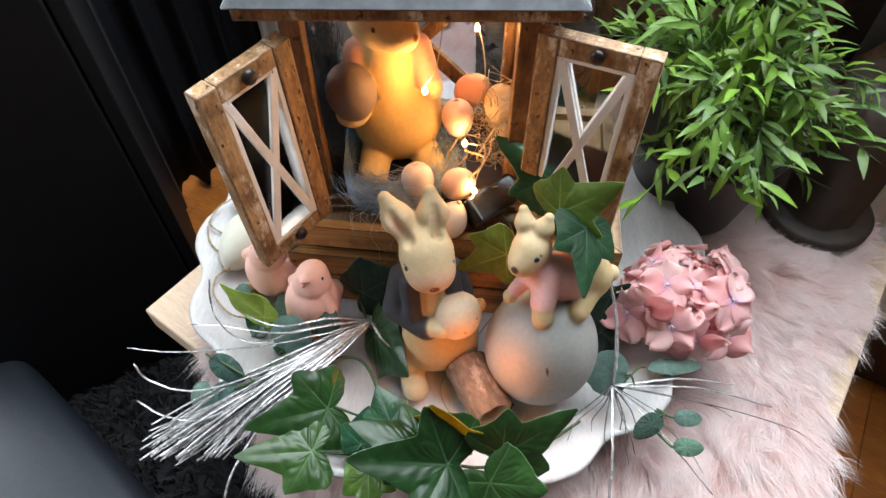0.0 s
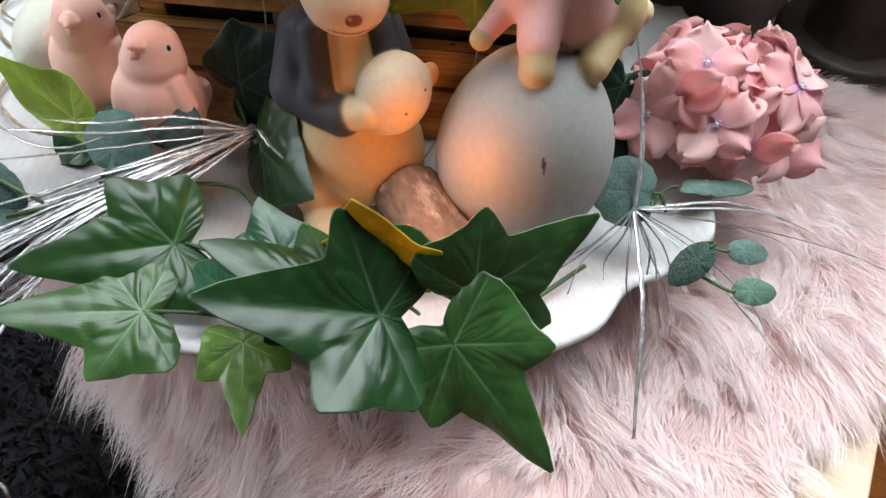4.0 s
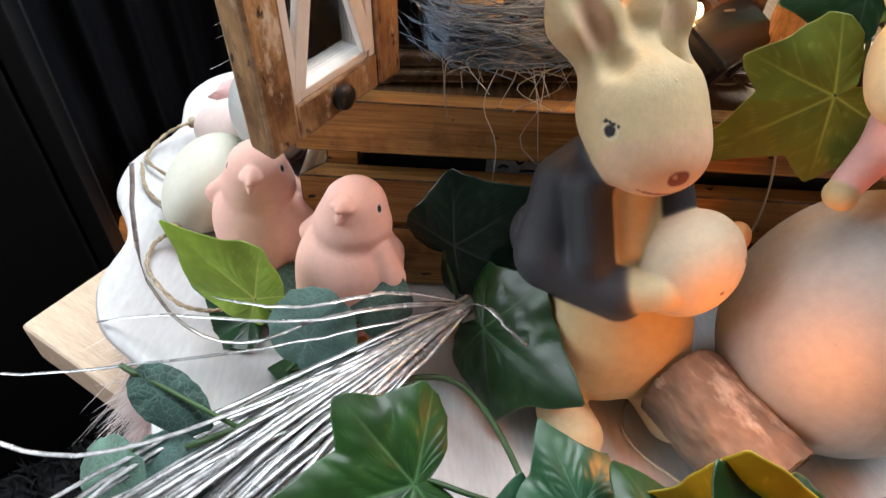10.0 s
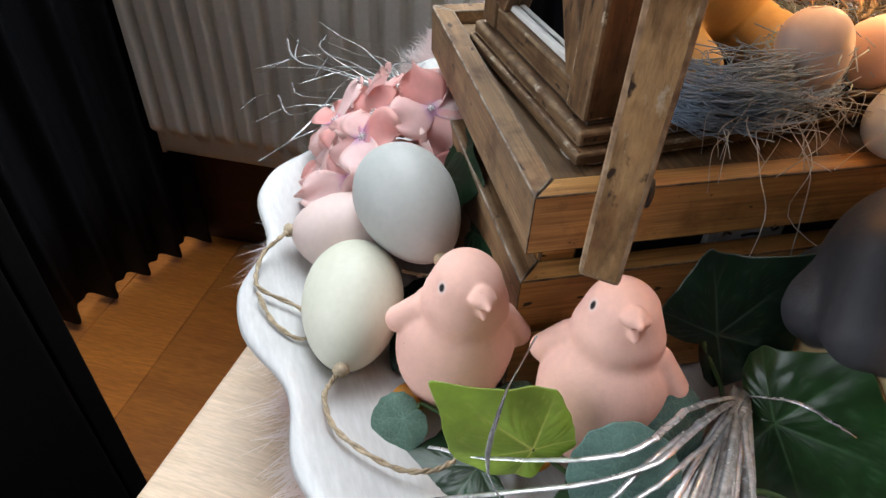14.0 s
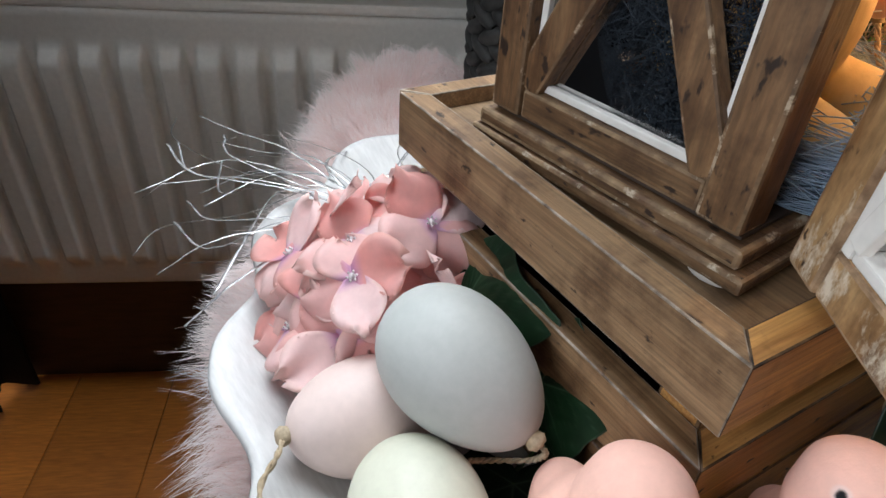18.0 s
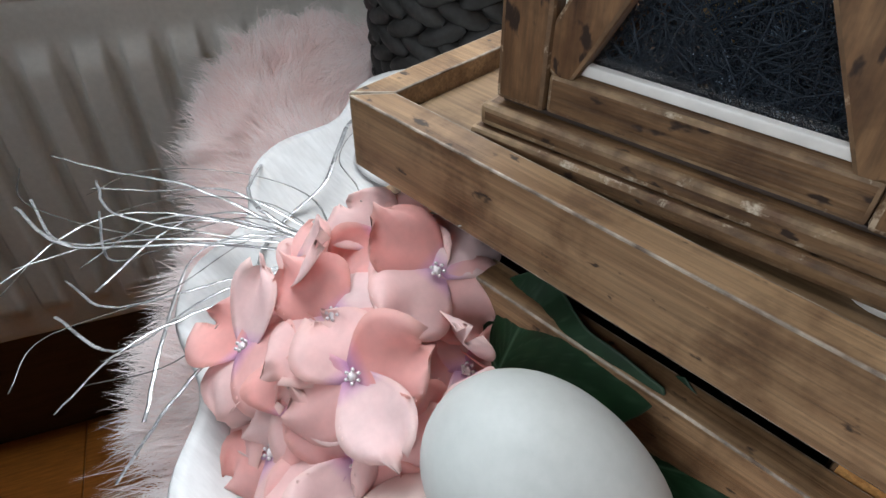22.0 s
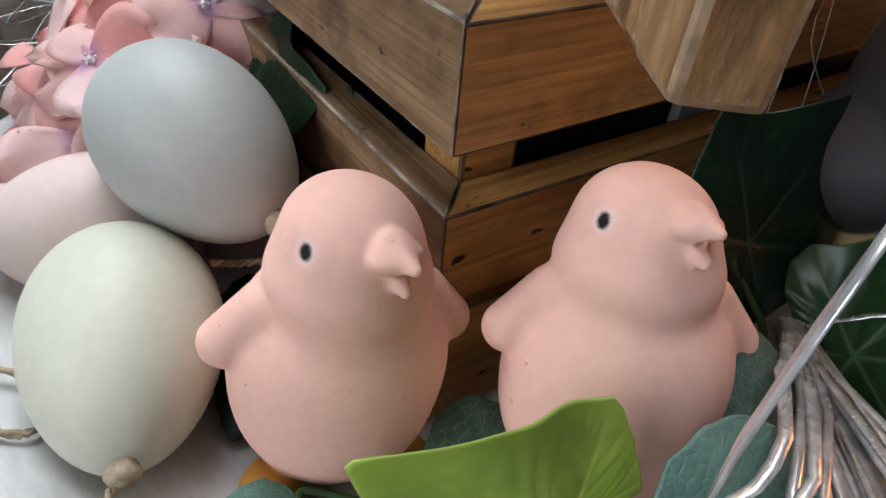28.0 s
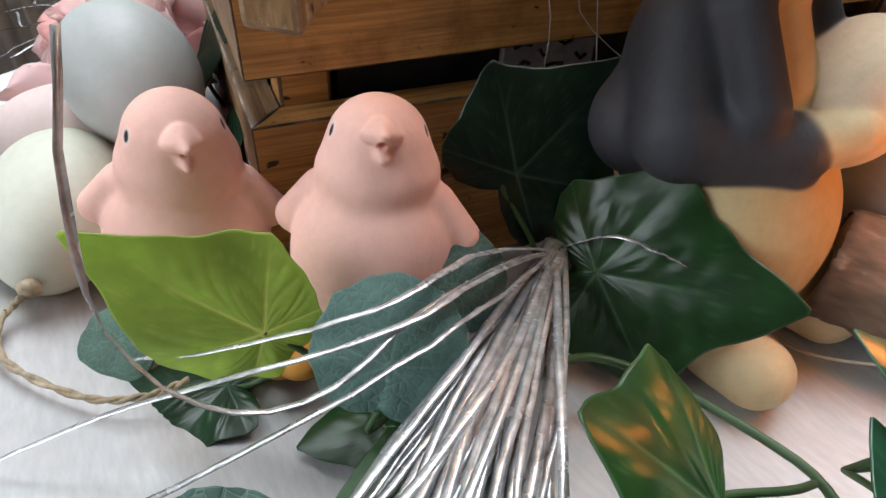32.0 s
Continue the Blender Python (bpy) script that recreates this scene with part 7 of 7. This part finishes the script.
# ---- hydrangeas ----
def petal_mesh(seed, tone, size=1.0):
    """One cupped cloth petal, from the floret's heart along +y."""
    rng = np.random.default_rng(seed)
    ln, wd = size * rng.uniform(0.0125, 0.0185), size * rng.uniform(0.0150, 0.0205)
    tilt, cup, tw = rng.uniform(-0.30, 0.65), rng.uniform(-0.40, 0.35), rng.uniform(-0.55, 0.55)
    nu, nv = 9, 9
    verts, faces, col = [], [], []
    for i in range(nu + 1):
        u = i / nu
        w = wd * (math.sin(math.pi * min(0.985, 0.05 + 0.915 * u ** 1.15)) ** 0.62) * 0.5
        for j in range(nv + 1):
            v = j / nv * 2 - 1
            x, y = v * w, u * ln + 0.0014 * math.cos(4 * v + seed) * u ** 4 + 0.0008 * math.sin(9 * v + seed) * u ** 6
            z = tilt * y * (0.5 + u * 0.5) + cup * (v * v) * w - 0.004 * u * u * u + 0.0026 * math.sin(4.5 * v + seed) * u * u + 0.0003 * math.sin(9 * u + 5 * v + seed) + tw * x * u
            verts.append((x, y, z))
            c = np.array(tone) * (1 - 0.06 * rng.uniform())
            c = c + (np.array((0.97, 0.82, 0.80)) - c) * 0.45 * u * (0.6 + 0.4 * math.sin(3 * v + seed))
            f = max(0, 1 - u * 4.6)
            c = c * (1 - f) + np.array((0.74, 0.44, 0.68)) * f
            e = max(0, (max(u, abs(v)) - 0.8) / 0.2) * 0.22
            col.append(c * (1 - e) + np.array((0.86, 0.56, 0.44)) * e)
    for i in range(nu):
        for j in range(nv):
            p = i * (nv + 1) + j
            faces.append((p, p + 1, p + nv + 2, p + nv + 1))
    N, k = len(verts), nv + 1
    edge = [j for j in range(k)] + [i * k + nv for i in range(1, nu + 1)] + [nu * k + j for j in range(nv - 1, -1, -1)] + [i * k for i in range(nu - 1, 0, -1)]
    verts = verts + [(x, y, z - 0.00018) for x, y, z in verts]
    faces = faces + [tuple(i + N for i in f[::-1]) for f in faces]
    faces += [(a, b, b + N, a + N)[::-1] for a, b in zip(edge, edge[1:] + edge[:1])]
    return from_arrays("petal", verts, faces, True, np.array(col + col))


def heart_mesh():
    v, f = egg_arrays(0.0026, 0.0026, 14, 8, 0)
    return from_arrays("floret", [(x * k, y * k, z * k + 0.0012) for x, y, z in v for k in (1 + 0.35 * noise.noise((x * 900, y * 900, z * 900)),)], f)


M["heart"] = material("stamen_beads", (0.80, 0.76, 0.74), (0.70, 0.60, 0.66), 0.6, big=60, bump=0.05)
TONES = ((0.96, 0.70, 0.68), (0.95, 0.60, 0.57), (0.98, 0.79, 0.78), (0.93, 0.50, 0.46))
TONES_MAUVE = ((0.95, 0.62, 0.62), (0.93, 0.52, 0.52), (0.96, 0.71, 0.70), (0.94, 0.57, 0.58))
FLORETS = [petal_mesh(50 + i, TONES[i % 4], 1.30) for i in range(18)]
FLORETS_R = [petal_mesh(80 + i, TONES_MAUVE[i % 4], 1.36) for i in range(18)]
HEART = heart_mesh()


def hydrangea(c, radii, spots, label, petals, seed, placed=()):
    """A head of four-petalled florets; placed: florets at known places, (position, facing)."""
    rng = np.random.default_rng(seed)
    h = thing("hydrangea_head", Matrix.Translation(c), label, "artificial flower")
    part("core", from_arrays("core", *lathe([(0, -0.8 * radii[2]), (0.35 * radii[0], -0.5 * radii[2]), (0.40 * radii[0], 0.0 * radii[2]), (0.25 * radii[0], 0.3 * radii[2]), (0, 0.4 * radii[2])], 20)), M["grass_stem"], h, "green stalk cluster")
    ms = [axis_pose(Vector(p) - Vector(c), f) @ Matrix.Rotation(radians(rng.uniform(0, 90)), 4, "Z") for p, f in placed]
    for az, el, roll in spots:
        d = Vector((math.cos(radians(az)) * math.cos(radians(el)), math.sin(radians(az)) * math.cos(radians(el)), math.sin(radians(el))))
        p = Vector((d.x * radii[0], d.y * radii[1], d.z * radii[2])) * rng.uniform(0.68, 1.10)
        ms.append(axis_pose(p, d + Vector(rng.normal(0, 0.30, 3)) + Vector((0, 0, 0.25))) @ Matrix.Rotation(radians(roll), 4, "Z"))
    for m in ms:
        fl = part("floret", HEART, M["heart"], h, "floret with tiny pale stamen beads", m)
        for b in range(6):
            a = b * math.pi / 3
            part("stamen", BEAD, M["heart"], fl, "", Matrix.Translation((0.0017 * math.cos(a), 0.0017 * math.sin(a), 0.0022)))
        first = int(rng.integers(len(petals)))
        for q in range(4):
            part("petal", petals[(first + 4 * (q % 2) + q) % len(petals)], M["petal"], fl, "", Matrix.Translation((0, 0, 0.0004 * q)) @ Matrix.Rotation(q * math.pi / 2 + rng.uniform(-0.15, 0.15), 4, "Z"))


BEAD = from_arrays("stamen", *egg_arrays(0.0010, 0.0012, 8, 6, 0))
rr = random.Random(12)
hydrangea((-0.1330, 0.4370, 0.4900), (0.036, 0.046, 0.034), [(a + rr.uniform(-8, 8), e, rr.uniform(0, 90)) for a, e in ((200, 12), (235, 18), (150, 30), (180, 5), (285, 40), (165, 40), (130, 15), (95, 25), (260, 22), (30, 40), (320, 40), (215, -5), (170, -8), (245, 2), (140, 0), (110, 55), (210, 55))],
          "salmon pink cloth hydrangea head behind the eggs", FLORETS, 6,
          (((-0.1160, 0.4482, 0.5251), (-0.35, -0.2, 0.9)), ((-0.1185, 0.4275, 0.5275), (-0.30, -0.45, 0.85)), ((-0.1622, 0.4364, 0.5050), (-0.62, -0.15, 0.77)), ((-0.1615, 0.4175, 0.5000), (-0.5, -0.6, 0.6)),
           ((-0.1420, 0.4420, 0.5200), (-0.5, 0.1, 0.85)), ((-0.1370, 0.4640, 0.5180), (-0.45, 0.35, 0.8))))
hydrangea((0.1880, 0.2800, 0.5020), (0.050, 0.046, 0.036), [(a + rr.uniform(-9, 9), e, rr.uniform(0, 90)) for a, e in ((270, 12), (235, 14), (252, 30), (288, 26), (215, 36), (312, 34), (180, 36), (355, 36), (262, 56), (310, 62), (215, 64), (305, 10), (200, 16), (340, 14), (165, 20), (15, 20), (50, 25), (130, 25), (90, 24), (330, 48), (20, 50), (150, 54), (80, 56), (260, 76))],
          "dusty pink cloth hydrangea head on the dish's edge", FLORETS_R, 7)


# ---- plant, planter, basket, brush tree, wooden frame ----
def build_plant():
    c = (0.250, 0.450, 0.436)
    pl = thing("potted_plant", Matrix.Translation(c), "bushy artificial green plant in a dark pot", "potted plant")
    part("pot", from_arrays("pot", *lathe([(0, 0.0), (0.052, 0.0), (0.054, 0.003), (0.071, 0.090), (0.074, 0.092), (0.074, 0.098), (0.069, 0.098), (0.067, 0.085), (0, 0.085)], 56)), M["pot"], pl, "dark brown plastic pot")
    part("soil", from_arrays("soil", *lathe([(0.0675, 0.086), (0.03, 0.090), (0, 0.092)], 32)), M["soil"], pl)
    rng = np.random.default_rng(77)
    sv, lv, lf, lc = [], [], [], []
    for s in range(100):
        az = rng.uniform(0, 2 * math.pi)
        out = rng.uniform(0.03, 0.135)
        ht = rng.uniform(0.06, 0.17) * (1 - 0.45 * out / 0.135) - (0.03 if out > 0.11 else 0)
        p0 = np.array((rng.normal(-0.012, 0.020), rng.normal(-0.010, 0.020), 0.088))
        p2 = p0 + (out * math.cos(az), out * math.sin(az), ht)
        p1 = p0 + (out * 0.35 * math.cos(az), out * 0.35 * math.sin(az), ht * 0.8 + 0.02)
        path = spline([p0, p1, p2], 16)
        sv.append(tube_arrays(path, 0.0008, 4, 1, 0.5))
        tone = np.array((0.155, 0.285, 0.032)) * rng.uniform(0.45, 1.2) + np.array((0, 0, rng.uniform(0, 0.03)))
        n = int(rng.integers(9, 14))
        for k in range(n):
            u = 0.30 + 0.70 * (k + rng.uniform(0, 0.6)) / n
            i = min(int(u * 16), 15)
            base, tg = path[i], path[i + 1] - path[i]
            tg = tg / np.linalg.norm(tg)
            sd = np.cross(tg, (0, 0, 1))
            sd /= np.linalg.norm(sd) + 1e-9
            ang = rng.uniform(0, 2 * math.pi)
            up = np.cross(sd, tg)
            d = tg * rng.uniform(0.5, 1.0) + (sd * math.cos(ang) + up * math.sin(ang)) * rng.uniform(0.5, 0.9)
            d /= np.linalg.norm(d)
            w = np.cross(d, up + rng.normal(0, 0.3, 3))
            w /= np.linalg.norm(w) + 1e-9
            nn = np.cross(w, d)
            ln, wd = rng.uniform(0.022, 0.038), rng.uniform(0.0024, 0.0039)
            k0 = len(lv)
            for t, ww, zz in ((0, 0.10, 0), (0.18, 0.62, 0.001), (0.42, 1.0, 0.0015), (0.7, 0.68, 0.0), (1.0, 0.0, -0.003)):
                for s2 in ((-1, 0, 1) if ww else (0,)):
                    lv.append(base + d * ln * t + w * wd * ww * s2 + nn * (zz + 0.0010 * abs(s2) * ww))
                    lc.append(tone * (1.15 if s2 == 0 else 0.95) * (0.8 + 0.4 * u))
            for r in range(3):
                a = k0 + 3 * r
                lf += [(a, a + 1, a + 4, a + 3), (a + 1, a + 2, a + 5, a + 4)]
            a = k0 + 9
            lf += [(a, a + 1, a + 3), (a + 1, a + 2, a + 3)]
    tagged(part("stem", from_arrays("stem", *join_arrays(sv)), M["grass_stem"], pl, "thin green stems"), kind="stuff")
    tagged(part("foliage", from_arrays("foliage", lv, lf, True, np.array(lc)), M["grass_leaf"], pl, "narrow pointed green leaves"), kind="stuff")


def build_planter():
    p = thing("log_planter", pose(0.380, 0.430, 0.436), "dark bark-like wooden planter on a round dark disc", "planter")
    part("disc", from_arrays("disc", *lathe([(0, 0), (0.052, 0), (0.054, 0.003), (0.054, 0.011), (0.050, 0.013), (0, 0.013)], 48)), M["bark_dark"], p)
    verts, faces = lathe([(0, 0.0132), (0.036, 0.0132), (0.037, 0.03), (0.038, 0.10), (0.037, 0.16), (0.0, 0.16)], 48)
    verts = [(x * (1 + 0.08 * noise.noise((x * 60, y * 60, z * 25))), y * (1 + 0.08 * noise.noise((x * 60, y * 60, z * 25))), z) for x, y, z in verts]
    part("trunk", from_arrays("trunk", verts, faces), M["bark_dark"], p, "dark rough bark trunk")


def build_basket():
    b = thing("woven_basket", pose(0.098, 0.578, 0.436), "grey plaited seagrass basket behind the crate", "basket")
    part("inner", from_arrays("inner", *lathe([(0, 0.001), (0.052, 0.001), (0.057, 0.12), (0.055, 0.12), (0, 0.118)], 32)), M["soil"], b)
    tuft = from_arrays("plait", *egg_arrays(0.0125, 0.030, 10, 8, 0.0))
    for j in range(11):
        r = 0.0545 + 0.0045 * j / 11
        n = 16
        for i in range(n):
            a = 2 * math.pi * (i + 0.5 * (j % 2)) / n
            part("plait", tuft, M["woven"], b, "", Matrix.Translation((r * math.cos(a), r * math.sin(a), 0.007 + j * 0.0108)) @ Matrix.Rotation(a, 4, "Z") @ Matrix.Rotation(radians(68 if j % 2 else 112), 4, "X"))


def build_brush_tree():
    t = thing("bottle_brush_tree", pose(0.098, 0.578, 0.5545), "beige bottle-brush decorative tree standing in the basket", "decorative tree")
    part("trunk", from_arrays("trunk", *lathe([(0.006, 0), (0.005, 0.25), (0, 0.251)], 12)), M["brush"], t)
    rng = np.random.default_rng(14)
    v, f = [], []
    for s in range(7000):
        z = rng.uniform(0.02, 0.25)
        a = rng.uniform(0, 6.283)
        ln = (0.055 * (1 - z / 0.30) + 0.008) * rng.uniform(0.85, 1.05)
        d = np.array((math.cos(a), math.sin(a), 0.25 + rng.normal(0, 0.1)))
        sd = np.array((-math.sin(a), math.cos(a), 0)) * 0.0005
        p = np.array((0, 0, z))
        k = len(v)
        v += [p - sd, p + sd, p + d * ln]
        f.append((k, k + 1, k + 2))
    tagged(part("bristle_cover", from_arrays("bristle_cover", v, f), M["brush"], t, "beige straw bristles"), kind="stuff")


def build_wooden_frame():
    # Wooden beams of unknown use, built as a simple frame.
    f = thing("plant_rack", pose(0.0, 0.0, 0.0), "rough brown wooden frame standing behind the plant", "rack")
    part("rail", bar((0.165, 0.60, 0.560), (0.400, 0.575, 0.548), 0.022, 0.020), M["brownwood"], f)
    part("post", bar((0.372, 0.57, 0.26), (0.372, 0.57, 0.76), 0.026, 0.022, (0, 1, 0)), M["brownwood"], f)
    part("post", bar((0.165, 0.595, 0.26), (0.165, 0.595, 0.76), 0.024, 0.022, (0, 1, 0)), M["brownwood"], f)
    part("brace", bar((0.400, 0.575, 0.455), (0.500, 0.545, 0.590), 0.022, 0.020, (0, 1, 0)), M["brownwood"], f)
    part("floor_board", box(0.15, 0.46, 0.52, 0.60, 0.24, 0.26, 0.002), M["brownwood"], f)
    part("back_panel", box(0.17, 0.52, 0.607, 0.612, 0.26, 0.76, 0.001), M["bark_dark"], f, "dark back panel")
    for x in (0.16, 0.44):
        part("foot", box(x - 0.012, x + 0.012, 0.53, 0.59, 0.0, 0.24, 0.002), M["brownwood"], f)


build_plant()
build_planter()
build_basket()
build_brush_tree()
build_wooden_frame()

# ---- many small pieces last ----
build_fur()
build_rug()
build_planks()
